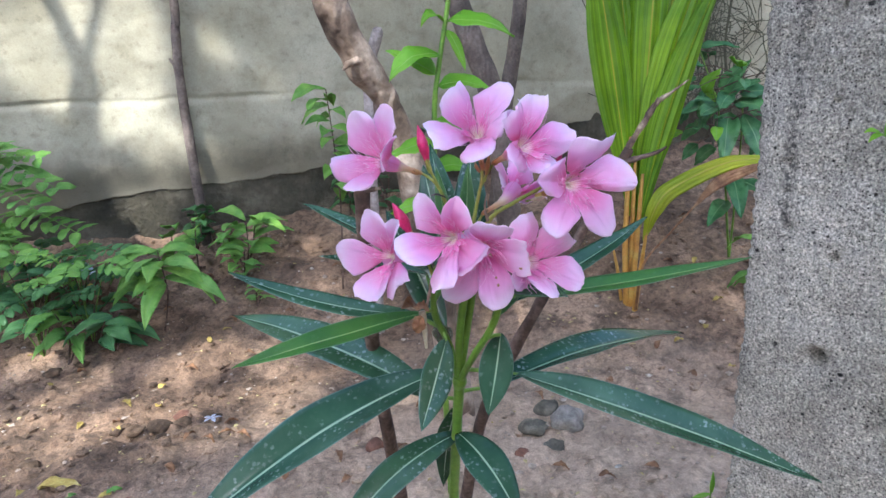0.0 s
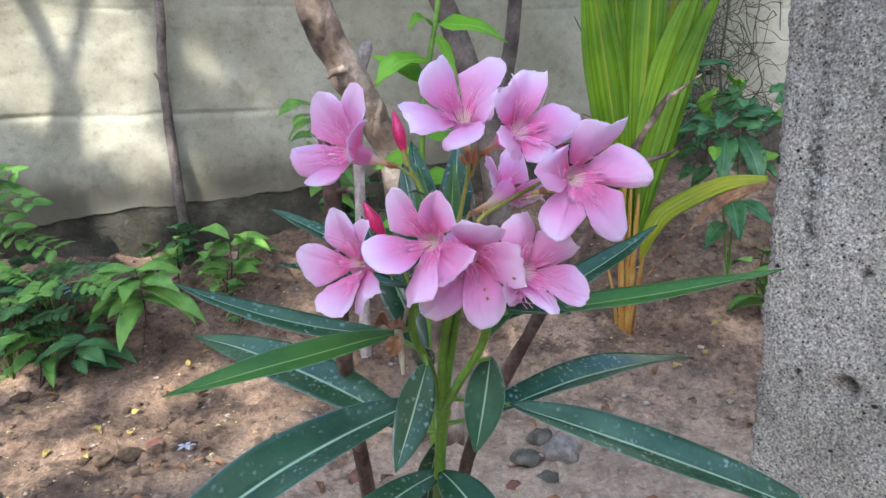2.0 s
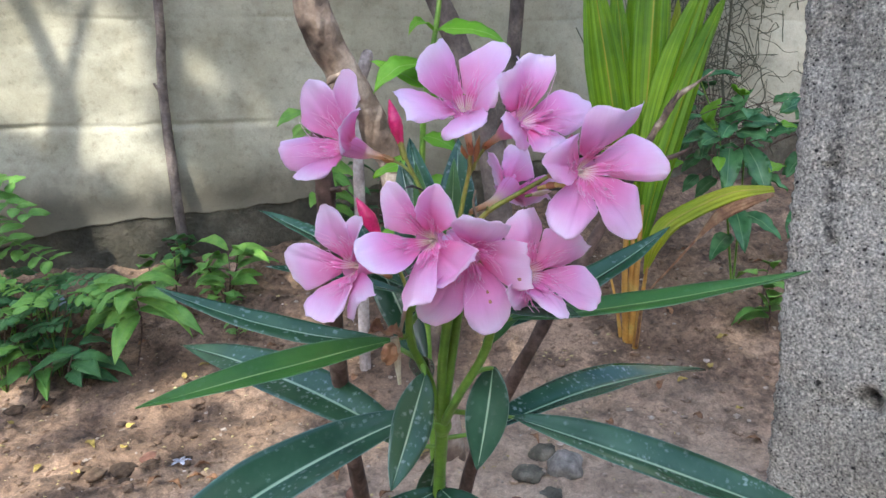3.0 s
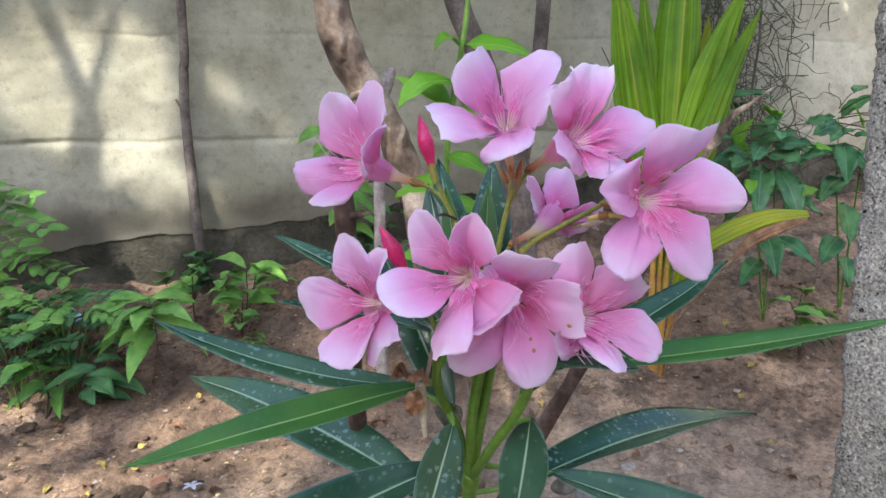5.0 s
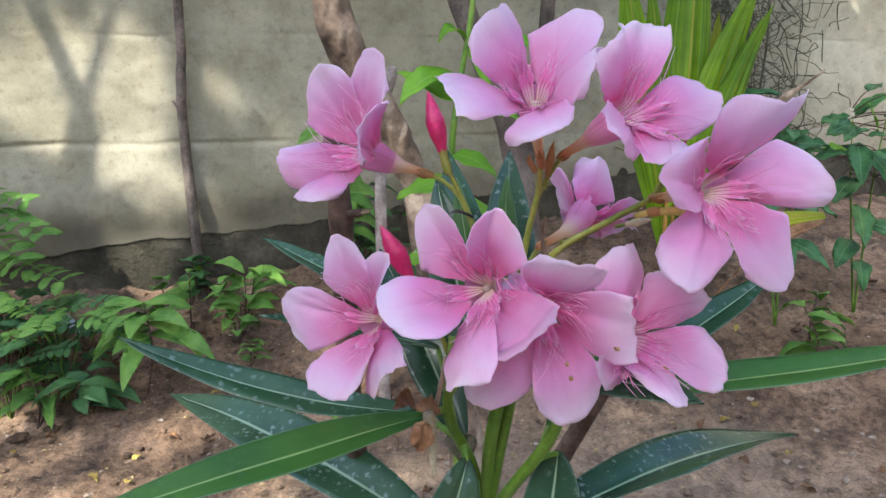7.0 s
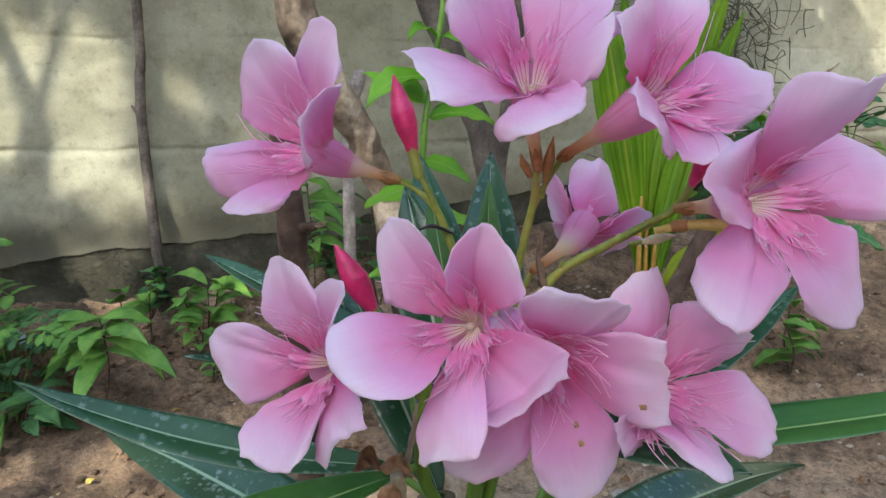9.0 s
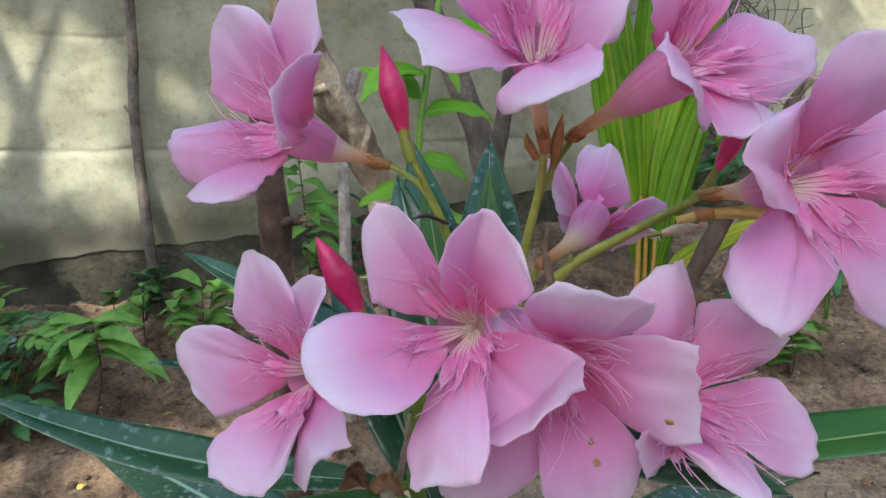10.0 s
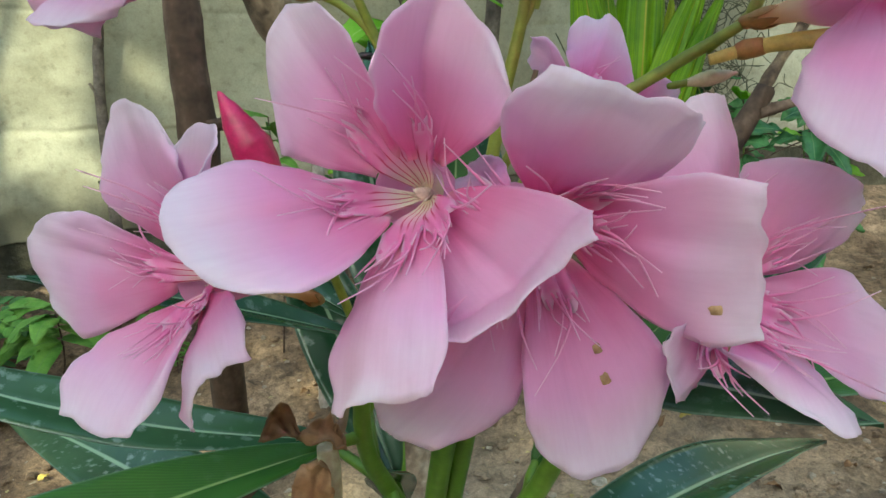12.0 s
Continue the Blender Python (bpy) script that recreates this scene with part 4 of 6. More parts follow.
bloom("D", (0.0793, 0.3427, 0.3477), (0.367, -0.914, 0.174), (0.069, 0.3585, 0.345), [
    (77, 58, 24.7, 10.6, 11.7, -24, -29, 0.80, 1.05, 0.3),
    (355, 22, 27.4, 14.6, 5.2, -18, -22, 0.68, 0.91),
    (301, 9, 27.4, 11.0, 8.8, 12, 9, 0.56, 0.64),
    (241, 10, 24.4, 8.4, 10.3, 13, -36, 0.48, 0.65),
    (175, 29, 22.3, 7.8, 12.2, 18, 18, 0.67, 0.25),
], 4)
bloom("E", (0.0577, 0.4036, 0.3380), (0.530, 0.715, 0.456), (0.0385, 0.369, 0.331), [
    (218, 57, 19.6, 9.0, 7.2, 7, -5, 0.70, 0.81),
    (95, 66, 18.8, 11.9, 8.2, 60, -3, 0.53, 0.84),
    (305, 34, 18.0, 9.0, 9.0, 4, 4, 0.71, 0.71),
    (12, 45, 20.5, 8.2, 10.6, 0, 8, 0.92, 0.66),
    (252, 49, 19.8, 8.0, 10.0, -25, -15, 0.70, 0.75),
], 5)
bloom("F", (-0.0110, 0.3628, 0.3113), (-0.553, -0.817, 0.160), (0.002, 0.392, 0.301), [
    (107, 23, 23.6, 8.7, 9.2, 17, 16, 0.70, 0.63),
    (60, 24, 20.8, 7.6, 8.7, 18, 47, 0.68, 0.79),
    (172, 25, 25.4, 13.3, 6.5, 0, 9, 0.63, 0.75),
    (278, 36, 21.5, 8.7, 15.3, 27, 14, 0.35, 0.90),
    (320, 37, 20.0, 8.4, 13.0, -20, -16, 0.97, 0.78),
], 6)
bloom("G", (0.0207, 0.3446, 0.3237), (-0.395, -0.904, 0.163), (0.0335, 0.368, 0.322), [
    (125, 18, 22.4, 10.7, 8.1, 2, 37, 0.47, 0.79),
    (72, 30, 19.7, 8.2, 12.5, 75, 12, 0.86, 0.66),
    (201, 56, 26.3, 11.3, 10.4, 27, -32, 0.78, 0.79),
    (277, 37, 23.8, 8.1, 10.6, 8, -30, 0.98, 0.93),
    (321, 33, 20.0, 12.4, 9.4, 8, 12, 1.18, 0.78, -6.0),
], 7)
bloom("H", (0.0359, 0.3415, 0.3183), (0.210, -0.945, -0.251), (0.0365, 0.366, 0.322), [
    (69, 46, 20.0, 15.4, 6.6, -2, -12, 0.91, 0.89),
    (9, 51, 21.4, 8.5, 12.0, 3, 2, 1.01, 1.03),
    (282, 22, 27.5, 11.6, 7.5, 12, -5, 0.75, 0.78),
    (236, 3, 27.4, 10.2, 9.9, 9, 23, 0.79, 0.71),
    (150, -62, 10.0, 5.0, 5.0, 2, 2, 0.76, 0.76),
], 8)
bloom("I", (0.0598, 0.3450, 0.3096), (0.554, -0.824, 0.116), (0.047, 0.367, 0.306), [
    (98, 8, 20.5, 10.0, 10.8, -27, -22, 0.74, 0.86),
    (34, 31, 19.4, 11.1, 9.3, -39, -23, 0.61, 1.07),
    (329, 27, 24.8, 10.7, 7.9, -6, 27, 0.72, 0.83),
    (269, 52, 19.2, 8.4, 7.6, -15, -1, 0.73, 0.16, 0.3),
    (229, -5, 11.5, 9.2, 9.9, -31, 15, 0.67, 0.70),
], 9)


def bud(base, tip, width, material, label):
    b, t = Vector(base), Vector(tip)
    v_, f_, u_ = tube([b.lerp(t, 0.20), b.lerp(t, 0.34), b.lerp(t, 0.48), b.lerp(t, 0.62), b.lerp(t, 0.80), b.lerp(t, 0.93), t], [width * 0.14, width * 0.26, width * 0.40, width * 0.45, width * 0.30, width * 0.12, width * 0.02], 12, 0.10, 2)
    ob = mesh_ob("bud", v_, f_, material, oleander, label)
    # twisted seams
    cv, cf, cu = tube([b, b.lerp(t, 0.10), b.lerp(t, 0.20), b.lerp(t, 0.30)], [width * 0.15, width * 0.22, width * 0.19, width * 0.22], 10)
    mesh_ob("calyx", cv, cf, M_STALK, ob, "yellow-green calyx")
    return ob


bud((0.0125, 0.367, 0.353), (0.0072, 0.3705, 0.3770), 0.0064, M_BUD, "closed crimson flower bud")
bud((0.0030, 0.3705, 0.3165), (-0.0080, 0.3690, 0.3385), 0.0073, M_BUD, "closed crimson flower bud")
v_, f_, u_ = tube([(0.0640, 0.3600, 0.3400), (0.0690, 0.3585, 0.3412), (0.0735, 0.3550, 0.3416), (0.0785, 0.3515, 0.3415)], [0.0008, 0.0010, 0.0012, 0.0014], 12, 0.05, 2.0)
spent = mesh_ob("flower_tube", v_, f_, M_SPENT, oleander, "yellow tube of a flower behind the blooms", uvs=u_)
v_, f_, u_ = tube([(0.0674, 0.3591, 0.3408), (0.0686, 0.3587, 0.3411), (0.0706, 0.3572, 0.3414)], [0.0010, 0.0015, 0.0013], 12, 0.12, 4.0)
mesh_ob("calyx", v_, f_, M_CALYX, spent, "red-brown calyx", uvs=u_)
bud((0.0395, 0.362, 0.348), (0.0420, 0.360, 0.3615), 0.0028, M_CALYX, "small brownish unopened flower bud")
bud((0.0705, 0.362, 0.346), (0.0775, 0.358, 0.3605), 0.0044, M_BUD, "small red-tipped flower bud")
bud((0.0595, 0.364, 0.3368), (0.0702, 0.364, 0.3386), 0.0028, M_SMALL_BUD, "tiny pale green and pink unopened bud")


def limb(name, points, radii, material, label="", sides=9, bumpy=0.0, parent=None, seed=0.0):
    v_, f_, u_ = tube(points, radii, sides, bumpy, seed)
    return mesh_ob(name, v_, f_, material, parent or oleander, label, uvs=u_)


NODE = (0.022, 0.425, 0.215)
CROWN = (0.030, 0.372, 0.302)
limb("stem", [(-0.002, 0.66, -0.21), (0.010, 0.535, -0.02), (0.013, 0.49, 0.085), (0.018, 0.449, 0.165), NODE], [0.00450, 0.00400, 0.00371, 0.00343, 0.00328], M_STEM, "smooth green main stem", 12, 0.06)
limb("node", [(0.0215, 0.4275, 0.2105), NODE, (0.0223, 0.4225, 0.2195)], [0.00371, 0.00471, 0.00371], M_STEM, "", 12, 0.1)
limb("stem", [NODE, (0.0235, 0.402, 0.255), CROWN, (0.031, 0.368, 0.315)], [0.00271, 0.00243, 0.00214, 0.00185], M_STEM, "", 10, 0.06)
limb("stem", [NODE, (0.0265, 0.408, 0.248), (0.034, 0.382, 0.298)], [0.00271, 0.00243, 0.00200], M_STEM, "", 10, 0.06)
limb("stem", [NODE, (0.0165, 0.408, 0.247), (0.0095, 0.392, 0.272), (0.012, 0.384, 0.30)], [0.00243, 0.00214, 0.00185, 0.00143], M_STEM, "", 10, 0.06)
limb("stem", [NODE, (0.031, 0.398, 0.242), (0.0435, 0.376, 0.272), (0.047, 0.368, 0.300)], [0.00243, 0.00214, 0.00193, 0.00143], M_STEM, "", 10, 0.06)
limb("flower_stalk", [CROWN, (0.0315, 0.366, 0.318), (0.0345, 0.364, 0.334), (0.0375, 0.3615, 0.347), (0.0383, 0.3605, 0.354)], [0.00142, 0.00110, 0.00097, 0.00085, 0.00077], M_STALK, "", 9, 0.15)
limb("flower_stalk", [(0.0370, 0.3618, 0.345), (0.0405, 0.362, 0.3515), (0.044, 0.362, 0.3565)], [0.00071, 0.00065, 0.00065], M_STALK)
limb("flower_stalk", [(0.0262, 0.370, 0.312), (0.0215, 0.3685, 0.330), (0.0165, 0.368, 0.345), (0.0115, 0.3695, 0.3505), (0.0075, 0.371, 0.3528)], [0.00123, 0.00104, 0.00091, 0.00065, 0.00065], M_STALK, "", 9, 0.15)
limb("flower_stalk", [(0.0165, 0.368, 0.345), (0.0135, 0.367, 0.352), (0.0122, 0.3668, 0.3555)], [0.00077, 0.00071, 0.00065], M_STALK)
limb("flower_stalk", [(0.0335, 0.372, 0.312), (0.0425, 0.3685, 0.3285), (0.0560, 0.364, 0.3375), (0.0680, 0.359, 0.3445)], [0.00136, 0.00110, 0.00104, 0.00077], M_STALK, "", 9, 0.15)
limb("flower_stalk", [(0.0640, 0.361, 0.3415), (0.0675, 0.3615, 0.344), (0.0705, 0.362, 0.3465)], [0.00071, 0.00065, 0.00065], M_STALK)
limb("flower_stalk", [(0.031, 0.370, 0.316), (0.0355, 0.369, 0.326), (0.0385, 0.369, 0.331)], [0.00091, 0.00077, 0.00071], M_STALK)
limb("flower_stalk", [(0.030, 0.372, 0.305), (0.0330, 0.366, 0.318), (0.0335, 0.362, 0.324)], [0.00091, 0.00077, 0.00071], M_STALK)
limb("flower_stalk", [(0.010, 0.386, 0.295), (0.006, 0.378, 0.310), (0.0030, 0.3705, 0.3165)], [0.00091, 0.00077, 0.00065], M_STALK)
limb("bract", [(0.0405, 0.3675, 0.3270), (0.0392, 0.3668, 0.3345), (0.0402, 0.3662, 0.3400)], [0.0009, 0.0006, 0.0004], M_DRY, "withered bract", 5, 0.3)
limb("bract", [(0.0372, 0.3618, 0.3530), (0.0356, 0.3612, 0.3555), (0.0350, 0.3610, 0.3580)], [0.0008, 0.0010, 0.0002], M_CALYX, "brown empty calyx", 7, 0.3)
# a small dark insect on the stalk, built like the bracts
limb("bract", [(0.0195, 0.366, 0.3405), (0.0150, 0.3645, 0.3425), (0.0120, 0.3640, 0.3418)], [0.0003, 0.0006, 0.0002], M_INSECT, "small dark insect on a flower stalk", 6, 0.4)
limb("bract", [(0.0445, 0.3685, 0.3298), (0.0447, 0.3665, 0.3330)], [0.0007, 0.0004], M_STALK, "", 6)

STEMS = [[NODE, (0.0235, 0.402, 0.255), CROWN], [NODE, (0.0165, 0.408, 0.247), (0.0095, 0.392, 0.272), (0.012, 0.384, 0.30)], [NODE, (0.031, 0.398, 0.242), (0.0435, 0.376, 0.272), (0.047, 0.368, 0.300)], [(0.013, 0.49, 0.085), (0.018, 0.449, 0.165), NODE]]


def nearest_on_stems(p):
    p, best = Vector(p), None
    for line in STEMS:
        for a, b in zip(line, line[1:]):
            a, b = Vector(a), Vector(b)
            f = max(0.0, min(1.0, (p - a).dot(b - a) / (b - a).length_squared))
            q = a.lerp(b, f)
            if best is None or (q - p).length < (best - p).length:
                best = q
    return best


# leaves: number, base, tip, width, arch, roll, fold, fresh
def oleander_leaf(i, b, t, w, arch, roll, fold, fresh):
    upright = Vector((0, -1, 0.15)) if abs(t[2] - b[2]) > 0.038 and abs(t[0] - b[0]) < 0.05 else Vector((0, -0.72, 0.7))
    v_, f_, u_ = leaf_shape(b, t, w, arch, roll, fold, 0.05, lance, 10, 26, 0.0006, i * 1.7, upright)
    leaf = mesh_ob("leaf", v_, f_, M_LEAF_BRIGHT if fresh else M_LEAF, oleander, "fresh green narrow leaf" if fresh else "", uvs=u_)
    b, d, foot = Vector(b), (Vector(t) - Vector(b)).normalized(), nearest_on_stems(b)
    if 0.002 < (b - foot).length < 0.04:
        pv_, pf_, pu_ = tube([foot, foot.lerp(b, 0.6), b + d * 0.001], [0.0015, 0.0012, 0.0008], 8)
        mesh_ob("petiole", pv_, pf_, M_STEM, leaf, "short green leaf stalk", uvs=pu_)
    return leaf


oleander_leaf(0, (-0.0024, 0.4150, 0.2634), (-0.1092, 0.4056, 0.2975), 0.0151, -0.050, 21, 0.15, 0)
oleander_leaf(1, (0.0055, 0.4331, 0.2011), (-0.1614, 0.5566, 0.2243), 0.0309, 0.036, 16, 0.19, 0)
oleander_leaf(2, (0.0025, 0.3879, 0.2730), (-0.0839, 0.3206, 0.2717), 0.0146, 0.004, 12, 0.27, 1)
oleander_leaf(3, (0.0087, 0.4224, 0.2225), (-0.1404, 0.3473, 0.1553), 0.0328, 0.062, 18, 0.39, 0)
oleander_leaf(4, (0.006, 0.44, 0.285), (-0.08, 0.489, 0.323), 0.0175, 0.02, 30, 0.25, 0)
oleander_leaf(5, (0.006, 0.425, 0.285), (-0.051, 0.384, 0.309), 0.011, 0.02, 20, 0.2, 0)
oleander_leaf(6, (0.0156, 0.3955, 0.2537), (0.0003, 0.3604, 0.2150), 0.0188, -0.014, -20, 0.07, 0)
oleander_leaf(7, (0.0469, 0.3949, 0.2563), (0.0376, 0.3835, 0.2113), 0.0191, -0.024, 10, 0.14, 0)
oleander_leaf(8, (0.0430, 0.4342, 0.2064), (0.2052, 0.5525, 0.1929), 0.0290, 0.042, -35, 0.35, 0)
oleander_leaf(9, (0.0571, 0.4164, 0.2222), (0.2376, 0.3964, 0.1515), 0.0253, 0.014, -22, 0.34, 0)
oleander_leaf(10, (0.0535, 0.3762, 0.2834), (0.1755, 0.3663, 0.3016), 0.0146, -0.017, -30, 0.23, 1)
oleander_leaf(11, (0.0507, 0.3995, 0.2731), (0.1453, 0.4501, 0.3097), 0.0182, -0.032, -27, 0.23, 0)
oleander_leaf(12, (0.019, 0.444, 0.17), (0.055, 0.385, 0.14), 0.025, 0.1, -8, 0.1, 0)
oleander_leaf(13, (0.046, 0.366, 0.293), (0.0762, 0.337, 0.294), 0.0125, 0.03, -8, 0.15, 0)
oleander_leaf(14, (0.03, 0.412, 0.28), (0.036, 0.455, 0.36), 0.0215, 0.0, 0, 0.2, 0)
oleander_leaf(15, (0.024, 0.412, 0.285), (0.01, 0.467, 0.361), 0.019, 0.0, 0, 0.2, 0)
oleander_leaf(16, (0.018, 0.412, 0.285), (0.006, 0.442, 0.35), 0.019, 0.0, 0, 0.2, 0)
oleander_leaf(17, (0.028, 0.405, 0.29), (0.033, 0.425, 0.351), 0.011, 0.0, 0, 0.25, 1)
oleander_leaf(18, (0.022, 0.405, 0.29), (0.014, 0.43, 0.35), 0.01, 0.0, 0, 0.25, 1)
oleander_leaf(19, (0.014, 0.43, 0.245), (-0.022, 0.475, 0.318), 0.02, 0.02, 10, 0.2, 0)
oleander_leaf(20, (0.019, 0.452, 0.185), (0.006, 0.485, 0.105), 0.017, 0.05, 0, 0.2, 0)
oleander_leaf(21, (0.042, 0.386, 0.268), (0.075, 0.392, 0.298), 0.011, 0.03, -20, 0.2, 1)
oleander_leaf(22, (0.022, 0.455, 0.165), (-0.07, 0.4, 0.1), 0.023, 0.12, 10, 0.12, 0)
oleander_leaf(23, (0.012, 0.4, 0.262), (0.014, 0.452, 0.225), 0.012, 0.05, 0, 0.2, 0)

# old canes and a withered tuft in the middle of the shrub
limb("dead_cane", [(-0.018, 0.72, -0.21), (-0.030, 0.60, -0.02), (-0.034, 0.55, 0.063), (-0.038, 0.484, 0.208), (-0.0335, 0.445, 0.318), (-0.0325, 0.437, 0.352), (-0.0335, 0.434, 0.378)], [0.0060, 0.0056, 0.0056, 0.0052, 0.0050, 0.0045, 0.0035], M_TWIG, "dark brown bare cane with a snapped side shoot", 10, 0.22, None, 3)
limb("dead_cane", [(-0.0315, 0.439, 0.336), (-0.0265, 0.4365, 0.3372), (-0.0235, 0.4355, 0.3376)], [0.0026, 0.0018, 0.0015], M_TWIG, "snapped stub of a side shoot", 8, 0.45, None, 5)
for k, (dy, dz) in enumerate(((0.0, 0.0008), (-0.0008, -0.0004), (0.0006, -0.0010), (0.0004, 0.0003))):
    limb("splinter", [(-0.0245, 0.4358 + dy * 0.5, 0.3374 + dz * 0.5), (-0.0190 - 0.0007 * k, 0.4335 + dy, 0.3383 + dz)], [0.0007, 0.0003], M_DRY, "", 4, 0.3, None, k)
limb("dead_cane", [(-0.016, 0.68, -0.21), (0.015, 0.60, -0.02), (0.037, 0.545, 0.125), (0.078, 0.501, 0.232), (0.111, 0.505, 0.285), (0.143, 0.505, 0.341), (0.147, 0.505, 0.348)], [0.0060, 0.0056, 0.0050, 0.0042, 0.0036, 0.0038, 0.0026], M_TWIG, "bare leaning cane with a split tip", 11, 0.3, None, 7)
limb("dead_cane", [(0.144, 0.505, 0.343), (0.151, 0.505, 0.355), (0.160, 0.505, 0.369), (0.167, 0.505, 0.379), (0.178, 0.505, 0.3862), (0.188, 0.505, 0.393)], [0.0030, 0.0022, 0.0023, 0.0018, 0.0009, 0.0004], M_SPLIT, "peeled splintered tip of a cane", 8, 0.45, None, 8)
limb("splinter", [(0.157, 0.504, 0.364), (0.163, 0.5035, 0.3755), (0.1665, 0.503, 0.3825)], [0.0010, 0.0009, 0.0003], M_TWIG, "", 5, 0.3, None, 8.5)
limb("dead_cane", [(0.144, 0.504, 0.339), (0.156, 0.503, 0.342), (0.167, 0.503, 0.345), (0.173, 0.503, 0.3485)], [0.0026, 0.0017, 0.0013, 0.0007], M_TWIG, "", 7, 0.3, None, 9)
limb("dead_cane", [(0.0095, 0.388, 0.2925), (0.0078, 0.386, 0.2846), (0.0053, 0.384, 0.2757)], [0.0011, 0.0009, 0.0008], M_DRY, "short brown dried flower stalk", 7, 0.35, None, 11)


def withered_petal(owner, b, t, w, arch, roll, seed, lean):
    """A shrunken petal, crumpled across its face."""
    v_, f_, u_ = leaf_shape(b, t, w, arch, roll, 0.35, 0.5, oval, 10, 14, 0.0004, seed, lean)
    v_ = [Vector(p) + noise.noise_vector(Vector(p) * 330 + Vector((seed, 0, 0))) * 0.0007 for p in v_]
    return mesh_ob("withered_petal", v_, f_, M_BROWN_LEAF, owner, "crumpled brown dead petal", uvs=u_)


wilted = thing("withered_flower", (0.004, 0.384, 0.2735), "shrivelled brown flower with a pale tube caught on a leaf", "flower")
v_, f_, u_ = tube([(0.0033, 0.3835, 0.2750), (0.0035, 0.3838, 0.2705), (0.0039, 0.3840, 0.2650), (0.0043, 0.3840, 0.2570), (0.0045, 0.3840, 0.2532)], [0.0019, 0.0021, 0.0017, 0.0010, 0.0008], 12, 0.12, 3.0)
mesh_ob("tube", v_, f_, M_WILTED, wilted, "pale greenish withered flower tube", uvs=u_)
withered_petal(wilted, (0.0022, 0.3790, 0.2745), (-0.0002, 0.3788, 0.2640), 0.0070, 0.10, 8, 1.0, (0.2, -1, 0))
withered_petal(wilted, (0.0072, 0.3785, 0.2766), (-0.0010, 0.3785, 0.2790), 0.0048, 0.22, 10, 2.0, (0, -0.6, 0.8))
withered_petal(wilted, (-0.0008, 0.3790, 0.2790), (-0.0074, 0.3762, 0.2796), 0.0056, 0.45, -12, 3.0, (0, -0.8, 0.6))
withered_petal(wilted, (0.0030, 0.3795, 0.2792), (0.0062, 0.3795, 0.2772), 0.0036, 0.30, 20, 4.0, (0, -0.7, 0.7))

# ---- trees and undergrowth behind the shrub ----
def add_leaf(owner, b, t, w, material, arch=0.08, roll=0.0, fold=0.15, wave=0.1, profile=lance, nu=4, nv=9, seed=0.0, lean=None, name="leaf"):
    v_, f_, u_ = leaf_shape(b, t, w, arch, roll, fold, wave, profile, nu, nv, 0.0007, seed, lean)
    return mesh_ob(name, v_, f_, material, owner, uvs=u_)


def on_ground(x, y, sink=0.01):
    return (x, y, soil_height(x, y) - sink)


sapling = thing("sapling", on_ground(-0.698, 1.985), "thin bare grey-brown sapling trunk standing before the wall", "sapling")
limb("trunk", [(-0.697, 1.985, -0.03), (-0.700, 1.985, 0.05), (-0.711, 1.985, 0.304), (-0.716, 1.985, 0.49), (-0.711, 1.985, 0.60), (-0.705, 1.985, 0.69), (-0.700, 1.98, 1.3), (-0.69, 1.97, 1.9)], [0.016, 0.0148, 0.0138, 0.013, 0.0125, 0.012, 0.011, 0.008], M_BARK_GREY, "", 10, 0.12, sapling, 1)
limb("twig_stub", [(-0.722, 1.98, 0.505), (-0.734, 1.975, 0.525)], [0.006, 0.003], M_BARK_GREY, "", 6, 0.3, sapling, 2)

old_trunk = thing("tree_trunk", on_ground(0.02, 1.20), "crooked pale brown tree trunk with rough patchy bark", "tree")
limb("trunk", [(0.022, 1.20, -0.26), (0.004, 1.18, -0.05), (-0.020, 1.16, 0.12), (-0.044, 1.14, 0.30), (-0.047, 1.13, 0.325), (-0.070, 1.11, 0.370), (-0.073, 1.10, 0.390), (-0.088, 1.085, 0.419), (-0.104, 1.07, 0.440), (-0.113, 1.06, 0.466), (-0.128, 1.045, 0.497), (-0.135, 1.035, 0.516), (-0.139, 1.03, 0.545), (-0.142, 1.02, 0.62), (-0.16, 1.0, 0.9), (-0.2, 1.0, 1.4)],
     [0.030, 0.028, 0.026, 0.0240, 0.0225, 0.0215, 0.0210, 0.0225, 0.0250, 0.0240, 0.0245, 0.0235, 0.0225, 0.022, 0.020, 0.016], M_BARK, "", 26, 0.30, old_trunk, 4)
limb("twig_stub", [(-0.104, 1.045, 0.446), (-0.117, 1.036, 0.440), (-0.124, 1.033, 0.432)], [0.007, 0.0045, 0.0012], M_BARK, "broken twig stub", 8, 0.5, old_trunk, 8)
cut_branch = thing("cut_branch", on_ground(-0.16, 1.57), "upright sawn-off branch with a pale end", "branch")
limb("branch", [(-0.165, 1.57, -0.20), (-0.150, 1.56, 0.36), (-0.142, 1.55, 0.435), (-0.134, 1.55, 0.486), (-0.121, 1.55, 0.524), (-0.118, 1.55, 0.533), (-0.1165, 1.55, 0.538)], [0.013, 0.012, 0.0125, 0.0125, 0.0130, 0.0105, 0.005], M_BARK_PALE, "", 12, 0.12, cut_branch, 8)
leaning = thing("tree_trunk", on_ground(0.16, 1.72), "slanting brown tree trunk in shade", "tree")
